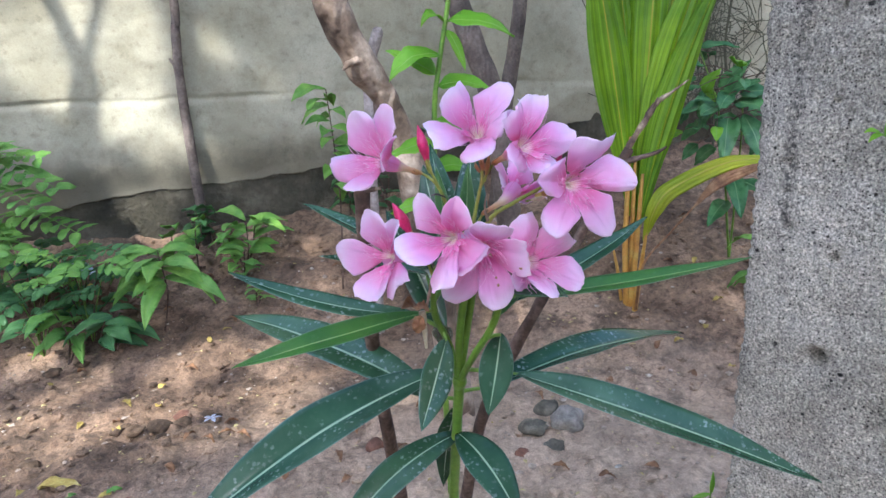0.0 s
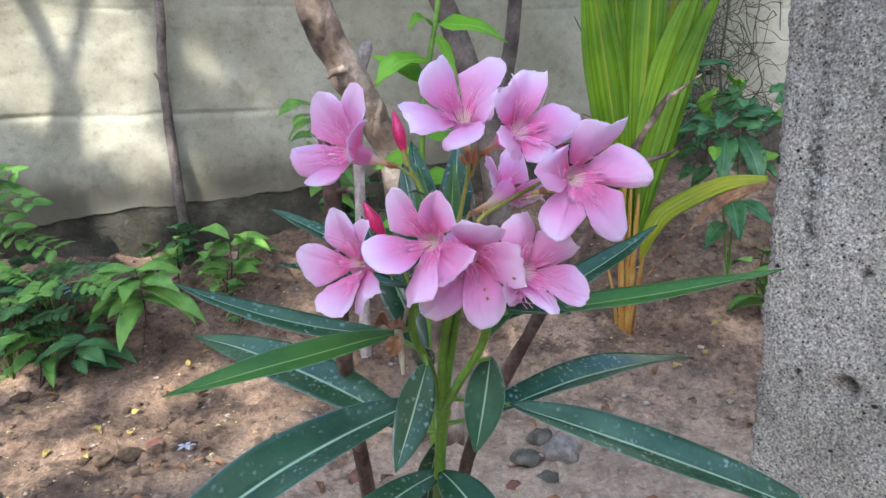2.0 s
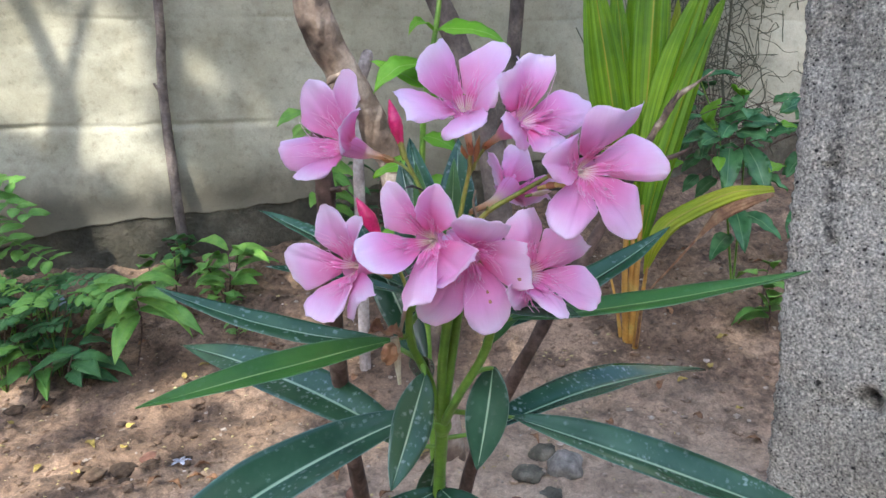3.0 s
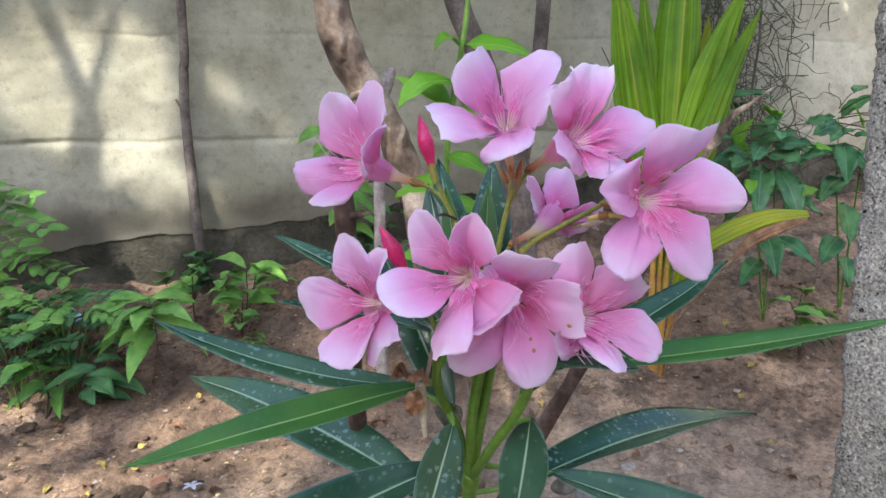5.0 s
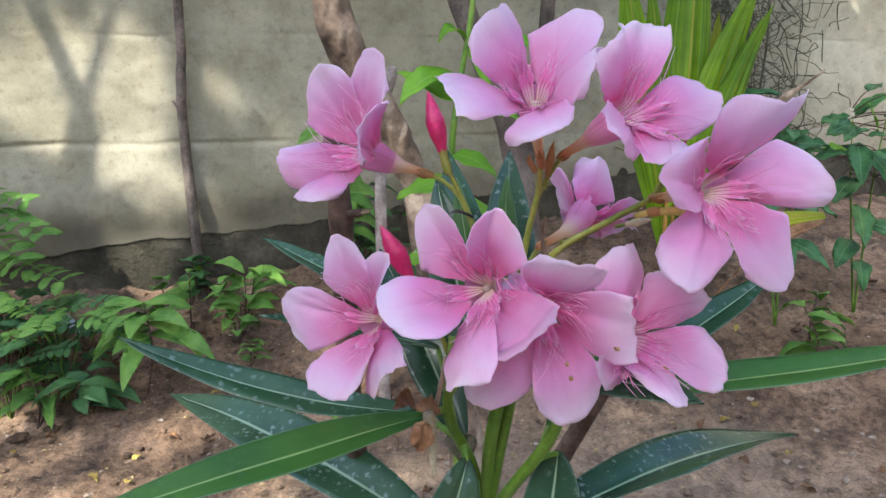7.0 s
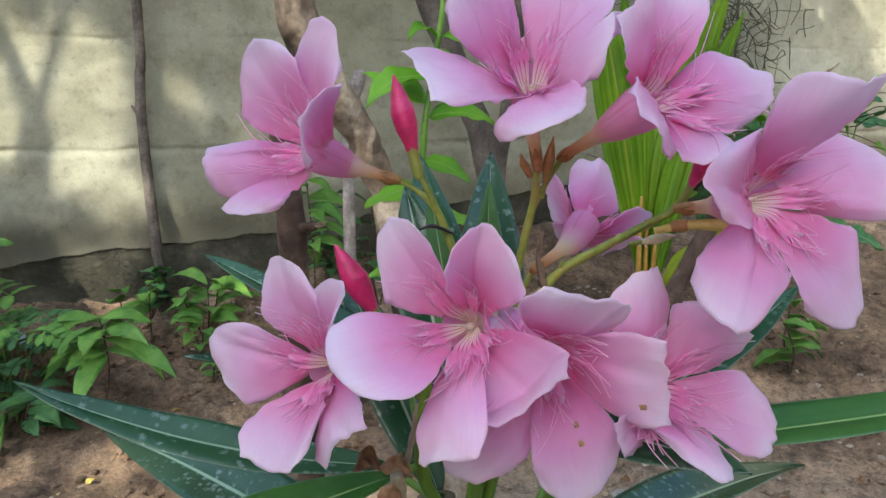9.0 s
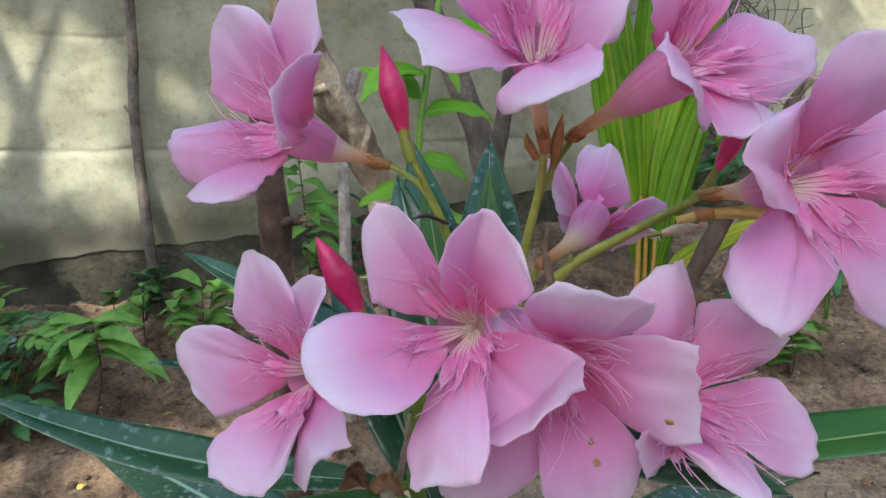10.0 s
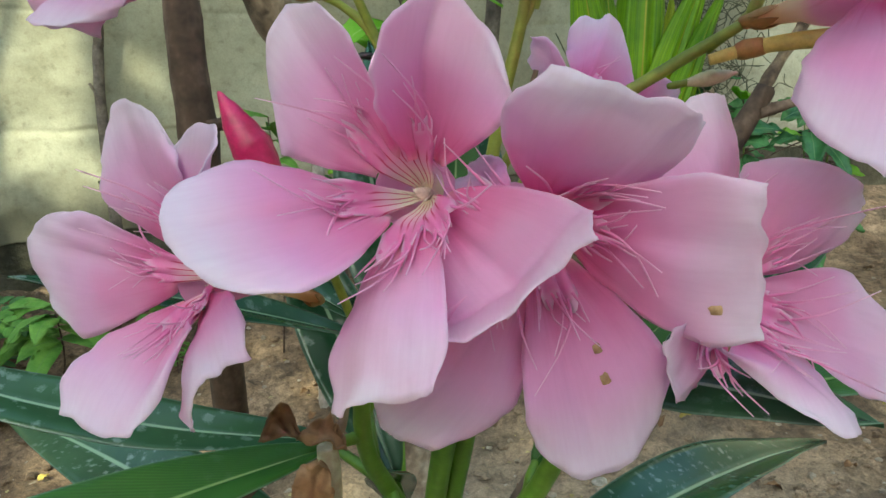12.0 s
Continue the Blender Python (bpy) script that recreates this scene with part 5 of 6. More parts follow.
limb("trunk", [(0.175, 1.72, -0.12), (0.15, 1.71, 0.22), (0.122, 1.70, 0.41), (0.097, 1.70, 0.478), (0.050, 1.70, 0.61), (0.0, 1.70, 0.76), (-0.1, 1.7, 1.3)], [0.034, 0.031, 0.029, 0.028, 0.027, 0.027, 0.022], M_BARK_GREY, "", 14, 0.15, leaning, 10)
# unseen leaves over the leaning trunk, added to shade the soil at the back
rn = random.Random(33)
lv, lf = [], []
for _ in range(3600):
    p = Vector((rn.uniform(-1, 1), rn.uniform(-1, 1), rn.uniform(-1, 1)))
    if p.length > 1:
        continue
    p = Vector((0.28 + 0.85 * p.x, 1.55 + 0.7 * p.y, 1.60 + 0.5 * p.z))
    a = rn.uniform(0, 6.28)
    d = Vector((math.cos(a), math.sin(a), rn.uniform(-0.7, 0.2))).normalized() * rn.uniform(0.06, 0.10)
    o = len(lv)
    w = d.cross(Vector((rn.uniform(-0.4, 0.4), rn.uniform(-0.4, 0.4), 1))).normalized() * rn.uniform(0.02, 0.035)
    lv += [p - d, p - d * 0.2 + w, p + d, p - d * 0.2 - w]
    lf += [(o, o + 1, o + 2), (o, o + 2, o + 3)]
tagged(mesh_ob("crown", lv, lf, M_LEAF_DARK, leaning, uvs=[(0.3, 0.5)] * len(lv), smooth=False), kind="stuff")
limb("limb", [(-0.1, 1.7, 1.3), (0.1, 1.72, 1.55), (0.5, 1.72, 1.72), (0.9, 1.75, 1.8)], [0.02, 0.016, 0.012, 0.006], M_BARK_GREY, "", 8, 0.1, leaning)
second = thing("sapling", on_ground(0.17, 2.1), "straight grey sapling trunk by the wall", "sapling")
limb("trunk", [(0.15, 2.1, 0.0), (0.19, 2.1, 0.34), (0.206, 2.1, 0.43), (0.243, 2.1, 0.648), (0.29, 2.1, 1.2), (0.33, 2.1, 1.8)], [0.026, 0.023, 0.022, 0.021, 0.018, 0.012], M_BARK_GREY, "", 10, 0.12, second, 12)

# a slender shoot with lime leaves
shoot = thing("shoot_plant", on_ground(0.0, 0.92), "slender upright shoot with bright lime-green leaves", "plant")
limb("stem", [(0.0, 0.95, -0.21), (0.0, 0.915, 0.2), (0.005, 0.90, 0.364), (0.015, 0.90, 0.432), (0.029, 0.90, 0.504), (0.035, 0.90, 0.57)], [0.0045, 0.004, 0.0035, 0.0032, 0.0030, 0.0022], M_STEM, "", 7, 0.1, shoot)
def shoot_leaf(i, b, t, w, ar):
    add_leaf(shoot, b, t, w, M_LEAF_LIME, ar, 0, 0.2, 0.15, ovate, 5, 11, i * 2.3, (0, -0.6, 0.8))


shoot_leaf(0, (0.026, 0.9, 0.478), (0.106, 0.88, 0.455), 0.030, 0.1)
shoot_leaf(1, (0.014, 0.895, 0.44), (-0.046, 0.865, 0.410), 0.033, 0.16)
shoot_leaf(2, (0.022, 0.9, 0.478), (-0.005, 0.875, 0.472), 0.018, 0.3)
shoot_leaf(3, (0.026, 0.9, 0.468), (0.046, 0.89, 0.418), 0.014, 0.05)
shoot_leaf(4, (0.012, 0.9, 0.402), (0.078, 0.9, 0.392), 0.03, 0.12)
shoot_leaf(5, (0.01, 0.9, 0.415), (-0.052, 0.91, 0.448), 0.03, 0.05)
shoot_leaf(6, (0.006, 0.9, 0.36), (0.05, 0.88, 0.335), 0.025, 0.1)
shoot_leaf(7, (0.004, 0.905, 0.33), (-0.055, 0.9, 0.315), 0.03, 0.1)
shoot_leaf(8, (0.034, 0.9, 0.55), (0.1, 0.885, 0.553), 0.036, 0.08)
shoot_leaf(9, (0.034, 0.9, 0.56), (-0.03, 0.88, 0.555), 0.034, 0.08)
shoot_leaf(10, (0.004, 0.905, 0.3), (0.06, 0.93, 0.29), 0.03, 0.1)
shoot_leaf(11, (0.0, 0.91, 0.25), (-0.06, 0.92, 0.24), 0.03, 0.1)
shoot_leaf(12, (0.034, 0.9, 0.565), (0.075, 0.9, 0.6), 0.03, 0.05)


def leafy(name, label, root, top, leaves, material, profile, length, width, droop, seed, lo=0.35, spread=360.0, stems=1, category="plant", stem_mat=None, face=None):
    """A small leafy plant: a stem from root to top with leaves round its upper part."""
    rnd = random.Random(seed)
    root, top = Vector(root), Vector(top)
    ob = thing(name, root, label, category)
    for s in range(stems):
        off = Vector((rnd.uniform(-1, 1), rnd.uniform(-1, 1), 0)) * (0.35 * (top - root).length if s else 0)
        tp = top + off + Vector((0, 0, -0.15 * (top - root).length * rnd.random() if s else 0))
        bend = root.lerp(tp, 0.5) + Vector((rnd.uniform(-1, 1), rnd.uniform(-1, 1), 0)) * 0.02
        limb("stem", [root, bend, tp], [0.0024, 0.0019, 0.0012], stem_mat or M_TWIG, "", 6, 0.1, ob)
        for k in range(leaves // stems):
            f = lo + (1 - lo) * (k + 1) / (leaves // stems)
            at = root.lerp(bend, f * 2) if f < 0.5 else bend.lerp(tp, f * 2 - 1)
            a = radians(rnd.uniform(0, spread) + k * 137.5)
            L = length * rnd.uniform(0.7, 1.15)
            dz = -droop * L * rnd.uniform(0.5, 1.3)
            end = at + Vector((math.cos(a) * L, math.sin(a) * L * 0.8, dz + 0.25 * L))
            add_leaf(ob, at, end, width * rnd.uniform(0.8, 1.15), material, 0.16, rnd.uniform(-20, 20), 0.15, 0.15, profile, 4, 8, rnd.random() * 20, face)
    return ob


def compound(owner, b, t, pairs, size, material, seed):
    """A feathered leaf: a thin rib with paired leaflets, one mesh."""
    rnd = random.Random(seed)
    b, t = Vector(b), Vector(t)
    mid = b.lerp(t, 0.5) + Vector((0, 0, 0.16 * (t - b).length))
    parts = [tube([b, mid, t], [0.002, 0.0015, 0.0008], 5)]
    for k in range(pairs):
        f = 0.2 + 0.8 * k / (pairs - 1)
        p = b * (1 - f) ** 2 + mid * 2 * f * (1 - f) + t * f * f
        along = (t - b).normalized()
        side = along.cross(Vector((0, -0.3, 1))).normalized()
        for sg in (-1, 1):
            e = p + side * (sg * size * rnd.uniform(0.8, 1.1)) + along * (0.45 * size) + Vector((0, 0, rnd.uniform(-0.25, 0.1) * size))
            parts.append(leaf_shape(p, e, size * 0.52, 0.08, rnd.uniform(-25, 25), 0.1, 0.1, oval, 3, 6, 0.0006, rnd.random() * 9, (0, -0.5, 0.85)))
    v_, f_, u_ = joined(parts)
    return mesh_ob("compound_leaf", v_, f_, material, owner, uvs=u_)


fern = thing("feathery_shrub", on_ground(-1.17, 1.75), "low shrub with feathery compound green leaves", "shrub")
limb("stem", [on_ground(-1.17, 1.75), (-1.16, 1.74, 0.14), (-1.15, 1.73, 0.30)], [0.008, 0.006, 0.003], M_STEM, "", 7, 0.1, fern)
for i, (b, t, n_) in enumerate([((-1.15, 1.73, 0.27), (-0.95, 1.70, 0.215), 7), ((-1.16, 1.73, 0.30), (-1.05, 1.66, 0.31), 6), ((-1.16, 1.74, 0.14), (-0.915, 1.70, 0.102), 9), ((-1.16, 1.73, 0.22), (-0.98, 1.66, 0.165), 7),
                                ((-1.16, 1.73, 0.12), (-1.0, 1.60, 0.05), 7), ((-1.15, 1.73, 0.18), (-1.28, 1.62, 0.22), 7), ((-1.16, 1.74, 0.1), (-1.06, 1.58, 0.08), 6), ((-1.16, 1.74, 0.28), (-1.02, 1.76, 0.285), 6)]):
    compound(fern, b, t, n_, 0.050, M_LEAF_WILD, i + 40)

leafy("seedling", "bushy seedling with long drooping light green leaves", on_ground(-0.691, 1.606), (-0.6708, 1.5857, 0.0716), 17, M_LEAF_WILD, lance, 0.1418, 0.03915, 0.70, 11, 0.55, 360, 1, face=(0, -0.6, 0.8))


def leaflet_weed(label, x, y, height, sprays, size, material, seed):
    """A weed of thin stems, each with sprays of small rounded leaflets."""
    rn = random.Random(seed)
    root = Vector(on_ground(x, y))
    ob = thing("ground_weed", root, label, "weed")
    for k in range(sprays):
        a = k * 2.4 + rn.uniform(-0.4, 0.4)
        top = root + Vector((math.cos(a) * 0.045, math.sin(a) * 0.04, height * rn.uniform(0.35, 1.0)))
        limb("stem", [root, root.lerp(top, 0.5) + Vector((0, 0, 0.015)), top], [0.0016, 0.0013, 0.0009], M_TWIG if k % 2 else M_STEM, "", 5, 0.1, ob)
        tip = top + Vector((math.cos(a) * 0.085, math.sin(a) * 0.075, rn.uniform(-0.03, 0.035)))
        compound(ob, top, tip, rn.choice((4, 5, 6)), size * rn.uniform(0.8, 1.2), material if rn.random() < 0.6 else M_LEAF_DARK, seed * 20 + k)
    return ob


leaflet_weed("low bushy weed with small rounded green leaves", -0.8484, 1.5723, 0.206, 8, 0.0302, M_LEAF_WILD, 12)
leaflet_weed("low bushy weed with dark rounded leaves", -0.9069, 1.6533, 0.206, 8, 0.0308, M_LEAF_DARK, 13)
leaflet_weed("mixed low weeds under the feathery shrub", -1.0312, 1.7185, 0.167, 8, 0.031, M_LEAF_WILD, 18)
leaflet_weed("mixed low weeds in shade at the border", -1.2469, 1.6289, 0.19, 8, 0.0329, M_LEAF_DARK, 19)
leafy("ground_weed", "dark drooping weed beside the seedling", on_ground(-0.7791, 1.5402), (-0.772, 1.5261, -0.0545), 14, M_LEAF_DARK, lance, 0.08457, 0.03383, 0.7, 14, 0.2, 360, 2, face=(0, -0.6, 0.8))
leafy("ground_weed", "leafy green weed near the wall foot", on_ground(-0.5483, 1.8481), (-0.5368, 1.8481, 0.0886), 18, M_LEAF_WILD, lance, 0.1089, 0.03668, 0.25, 15, 0.3, 360, 3, face=(0, -0.4, 0.9))
leafy("ground_weed", "thin green weed on reddish soil", on_ground(-0.5273, 1.7585), (-0.5212, 1.7585, 0.0234), 10, M_LEAF_WILD, ovate, 0.06672, 0.03154, 0.3, 31, 0.3, 360, 2, face=(0, -0.4, 0.9))
leafy("ground_weed", "small weed with a few broad leaves", on_ground(-0.6764, 1.8387), (-0.6707, 1.8387, 0.0958), 8, M_LEAF_WILD, ovate, 0.07981, 0.04561, 0.3, 32, 0.4, 360, 2, face=(0, -0.4, 0.9))
# the dark leaf colour paints deep shade onto the next two weeds
leaflet_weed("low sprawling weed with small round leaves", -0.9406, 1.5219, 0.17, 7, 0.0341, M_LEAF_DARK, 33)
leaflet_weed("low sprawling weed with small round leaves", -0.9811, 1.5854, 0.202, 8, 0.0351, M_LEAF_DARK, 34)
leafy("ground_weed", "narrow-leaved green weed among clods", on_ground(-0.8766, 1.5017), (-0.8766, 1.4873, -0.0426), 12, M_LEAF_WILD, lance, 0.1081, 0.03171, 0.5, 35, 0.3, 360, 2, face=(0, -0.6, 0.8))
leafy("ground_weed", "small green weed on bare soil", on_ground(-0.4745, 1.6675), (-0.468, 1.6675, -0.0395), 12, M_LEAF_WILD, ovate, 0.03889, 0.02074, 0.3, 16, 0.2, 360, 2)
leafy("ground_weed", "small lobed green weed below the wall", on_ground(-0.7141, 1.9371), (-0.7033, 1.9371, 0.1108), 18, M_LEAF_DARK, oval, 0.05394, 0.04099, 0.4, 17, 0.25, 360, 3)
leafy("young_tree", "young plant with tiered narrow green leaves", on_ground(-0.2717, 1.7395), (-0.268, 1.7148, 0.4185), 20, M_LEAF_WILD, lance, 0.09261, 0.03211, 0.6, 20, 0.5, 360, 1, face=(0, -0.6, 0.8))
leafy("ground_weed", "dark weed in the shade of the wall", on_ground(-0.2886, 2.0687), (-0.2886, 2.0687, 0.1678), 26, M_LEAF_DARK, ovate, 0.08502, 0.03188, 0.4, 21, 0.2, 360, 4)
leafy("ground_weed", "dark weed in the shade of the wall", on_ground(-0.1379, 1.9571), (-0.1379, 1.9571, 0.2909), 26, M_LEAF_DARK, ovate, 0.0898, 0.03368, 0.5, 22, 0.2, 360, 4)
def broad_shrub(root, label, canes, seed):
    """A loose shrub of woody canes; its leaves follow."""
    ob = thing("leafy_shrub", on_ground(*root), label, "shrub", "broad-leaved shrubs by the wall")
    rn = random.Random(seed)
    for pts in canes:
        limb("cane", [Vector(on_ground(*root))] + [Vector(p) for p in pts], [0.0030, 0.0022, 0.0012][:len(pts) + 1] if len(pts) < 3 else [0.0030, 0.0026, 0.0020, 0.0012], M_STEM, "", 6, 0.1, ob, rn.random())
    return ob


def shrub_leaf(ob, seed, b, t, w, bright):
    rn = random.Random(seed)
    b, t = Vector(b), Vector(t)
    t = b.lerp(t, 0.88)
    add_leaf(ob, b, t, w * 0.82, M_LEAF_LIME if bright else M_LEAF_SHRUB, 0.07, rn.uniform(-12, 12), 0.14, 0.2, ovate, 6, 10, rn.random() * 30, (rn.uniform(-0.2, 0.2), -0.6, 0.75))


first_bush = broad_shrub((0.72, 1.74), "loose shrub with broad drooping dark green leaves", [[(0.69, 1.72, 0.2), (0.66, 1.70, 0.34), (0.61, 1.69, 0.47)], [(0.73, 1.72, 0.25), (0.72, 1.70, 0.38)]], 31)
shrub_leaf(first_bush, 620, (0.61, 1.69, 0.47), (0.705, 1.66, 0.462), 0.036, 0)
shrub_leaf(first_bush, 621, (0.625, 1.69, 0.365), (0.665, 1.68, 0.425), 0.04, 1)
shrub_leaf(first_bush, 622, (0.66, 1.69, 0.335), (0.545, 1.66, 0.318), 0.046, 0)
shrub_leaf(first_bush, 623, (0.665, 1.7, 0.345), (0.755, 1.66, 0.395), 0.06, 0)
shrub_leaf(first_bush, 624, (0.69, 1.7, 0.315), (0.65, 1.62, 0.185), 0.066, 0)
shrub_leaf(first_bush, 625, (0.725, 1.7, 0.31), (0.755, 1.63, 0.165), 0.062, 0)
shrub_leaf(first_bush, 626, (0.7, 1.7, 0.34), (0.77, 1.64, 0.315), 0.06, 0)
shrub_leaf(first_bush, 627, (0.68, 1.71, 0.19), (0.595, 1.66, 0.15), 0.055, 0)
shrub_leaf(first_bush, 628, (0.71, 1.72, 0.17), (0.7, 1.62, 0.055), 0.06, 0)
shrub_leaf(first_bush, 629, (0.64, 1.7, 0.35), (0.6, 1.64, 0.275), 0.05, 0)
shrub_leaf(first_bush, 630, (0.67, 1.7, 0.36), (0.735, 1.67, 0.445), 0.05, 0)
shrub_leaf(first_bush, 631, (0.655, 1.7, 0.335), (0.62, 1.72, 0.395), 0.04, 1)
shrub_leaf(first_bush, 632, (0.715, 1.7, 0.36), (0.8, 1.66, 0.355), 0.056, 0)
shrub_leaf(first_bush, 633, (0.73, 1.7, 0.25), (0.81, 1.64, 0.2), 0.062, 0)
shrub_leaf(first_bush, 634, (0.735, 1.71, 0.15), (0.8, 1.64, 0.085), 0.055, 0)
shrub_leaf(first_bush, 635, (0.7, 1.72, 0.1), (0.62, 1.64, 0.045), 0.05, 0)
bush = broad_shrub((0.93, 1.80), "loose shrub with broad green leaves in half shade", [[(0.90, 1.78, 0.25), (0.88, 1.75, 0.42)], [(0.95, 1.78, 0.28), (0.97, 1.76, 0.46)]], 32)
shrub_leaf(bush, 640, (0.89, 1.76, 0.4), (0.8, 1.72, 0.375), 0.055, 0)
shrub_leaf(bush, 641, (0.885, 1.75, 0.42), (0.955, 1.72, 0.47), 0.05, 0)
shrub_leaf(bush, 642, (0.9, 1.76, 0.36), (0.87, 1.68, 0.255), 0.06, 0)
shrub_leaf(bush, 643, (0.93, 1.77, 0.34), (0.965, 1.7, 0.235), 0.06, 0)
shrub_leaf(bush, 644, (0.9, 1.77, 0.28), (0.82, 1.71, 0.225), 0.06, 0)
shrub_leaf(bush, 645, (0.92, 1.78, 0.22), (0.895, 1.7, 0.115), 0.068, 0)
shrub_leaf(bush, 646, (0.96, 1.77, 0.42), (1.04, 1.73, 0.4), 0.055, 0)
shrub_leaf(bush, 647, (0.97, 1.76, 0.45), (1.01, 1.74, 0.53), 0.045, 1)
shrub_leaf(bush, 648, (0.94, 1.78, 0.18), (1.02, 1.72, 0.125), 0.06, 0)
shrub_leaf(bush, 649, (0.91, 1.78, 0.14), (0.83, 1.71, 0.075), 0.06, 0)
shrub_leaf(bush, 650, (0.95, 1.77, 0.38), (0.9, 1.73, 0.455), 0.045, 1)
shrub_leaf(bush, 651, (0.97, 1.77, 0.33), (1.06, 1.72, 0.29), 0.06, 0)
shrub_leaf(bush, 652, (0.935, 1.79, 0.09), (0.9, 1.71, 0.02), 0.05, 0)


def shrub_sprays(ob, canes, count, seed):
    """Smaller leaves on side twigs along the canes."""
    rn = random.Random(seed)
    for k in range(count):
        low, high = [Vector(p) for p in canes[k % len(canes)]]
        at = low.lerp(high, rn.uniform(0.1, 1.05))
        a = rn.uniform(0, 6.28)
        out = Vector((math.cos(a), 0.6 * math.sin(a) - 0.25, rn.uniform(-0.35, 0.35))).normalized()
        root = at + out * rn.uniform(0.03, 0.13)
        limb("twig", [at, at.lerp(root, 0.6) + Vector((0, 0, 0.006)), root], [0.0016, 0.0013, 0.001], M_TWIG, "", 5, 0, ob)
        L = rn.uniform(0.040, 0.080)
        tip = root + (out + Vector((0, 0, rn.uniform(-0.7, 0.1)))).normalized() * L
        shrub_leaf(ob, seed * 50 + k, root, tip, L * rn.uniform(0.55, 0.72), rn.random() < 0.25)


shrub_sprays(bush, [((0.90, 1.78, 0.22), (0.88, 1.75, 0.43)), ((0.95, 1.78, 0.25), (0.97, 1.76, 0.47))], 28, 71)
shrub_sprays(first_bush, [((0.69, 1.72, 0.24), (0.64, 1.70, 0.42)), ((0.73, 1.72, 0.22), (0.72, 1.70, 0.40))], 30, 72)
leafy("ground_weed", "low green weed beside the concrete post", on_ground(0.7442, 1.6013), (0.7442, 1.6013, 0.0505), 14, M_LEAF_WILD, ovate, 0.07642, 0.04076, 0.5, 26, 0.2, 360, 2)

# coconut seedling: pleated blades on orange stalks
palm = thing("coconut_seedling", on_ground(0.432, 1.579), "coconut seedling with pleated bright green fronds on orange stalks", "palm")


def palm_blade(base, mid, tip, width, material, seed, widest=0.5):
    """A pleated lance-shaped blade that bends from its base over mid to its tip."""
    base, mid, tip = Vector(base), Vector(mid), Vector(tip)
    knee = mid * 2 - (base + tip) * 0.5
    L = (tip - base).length

    def fn(u, v):
        s = u * 2 - 1
        p = base * (1 - v) ** 2 + knee * 2 * v * (1 - v) + tip * v * v
        d = ((knee - base) * (1 - v) + (tip - knee) * v).normalized()
        face = Vector((0.1, -1, 0.1))
        face = (face - d * face.dot(d)).normalized()
        side = d.cross(face)
        w = width * 0.5 * (0.10 + 0.90 * smooth01(-0.1, widest, v)) * max(0.015, 1 - smooth01(widest + 0.02, 1.25, v) * 1.12) * (1 - smooth01(0.93, 1.0, v) * 0.9)
        wob = u + 0.04 * noise.noise(Vector((u * 3, v * 1.5, seed * 9)))
        fold = abs(((wob * 3 + seed) % 1.0) * 2 - 1) - 0.5
        rib = abs(((wob * 11 + seed) % 1.0) * 2 - 1) - 0.5
        pleat = (0.20 * w * fold + 0.0009 * rib) * min(1.0, v * 4)
        edge = 0.0025 * noise.noise(Vector((s, v * 7, seed * 5))) * abs(s) ** 4
        return p + side * (w * s + edge) + face * (pleat - 0.45 * w * s * s)
    v_, f_, u_ = sheet(fn, 44, 30, 0.0008)
    return mesh_ob("frond", v_, f_, material, palm, uvs=u_)


def ribbon(name, points, widths, face, material, label="", seed=0.0):
    """A bending strap of a leaf through the points, pleated along its length."""
    pts = [Vector(p) for p in points]
    face = Vector(face)

    def at(v):
        f = v * (len(pts) - 1)
        i = min(int(f), len(pts) - 2)
        t = f - i
        p0, p1, p2, p3 = pts[max(i - 1, 0)], pts[i], pts[i + 1], pts[min(i + 2, len(pts) - 1)]
        a = 2 * p1 + (p2 - p0) * t + (2 * p0 - 5 * p1 + 4 * p2 - p3) * t * t + (3 * p1 - p0 - 3 * p2 + p3) * t ** 3
        return a * 0.5, widths[i] + (widths[i + 1] - widths[i]) * t

    def fn(u, v):
        p, w = at(v)
        d = (at(min(1.0, v + 0.02))[0] - at(max(0.0, v - 0.02))[0]).normalized()
        side = d.cross(face).normalized()
        up = side.cross(d)
        s = u * 2 - 1
        pleat = 0.10 * w * (abs(((u * 4 + seed) % 1.0) * 2 - 1) - 0.5)
        return p + side * (0.5 * w * s * (1 + 0.06 * noise.noise(Vector((v * 6, s, seed))))) + up * (pleat - 0.12 * w * s * s)
    v_, f_, u_ = sheet(fn, 16, 36, 0.0007)
    return mesh_ob(name, v_, f_, material, palm, label, uvs=u_)


palm_blade((0.430, 1.580, 0.10), (0.388, 1.590, 0.44), (0.340, 1.600, 0.735), 0.088, M_PALM, 0.1, 0.48)
palm_blade((0.436, 1.600, 0.10), (0.430, 1.628, 0.42), (0.408, 1.650, 0.700), 0.066, M_PALM, 0.3, 0.45)
palm_blade((0.438, 1.600, 0.10), (0.480, 1.630, 0.50), (0.507, 1.660, 0.880), 0.104, M_PALM, 0.4, 0.55)
palm_blade((0.440, 1.610, 0.12), (0.528, 1.665, 0.42), (0.565, 1.700, 0.645), 0.060, M_PALM_YELLOW, 0.8, 0.40)
palm_blade((0.440, 1.588, 0.08), (0.516, 1.610, 0.42), (0.618, 1.630, 0.690), 0.082, M_PALM, 0.9, 0.48)
palm_blade((0.442, 1.575, 0.06), (0.520, 1.585, 0.36), (0.635, 1.600, 0.635), 0.072, M_PALM, 0.7, 0.45)
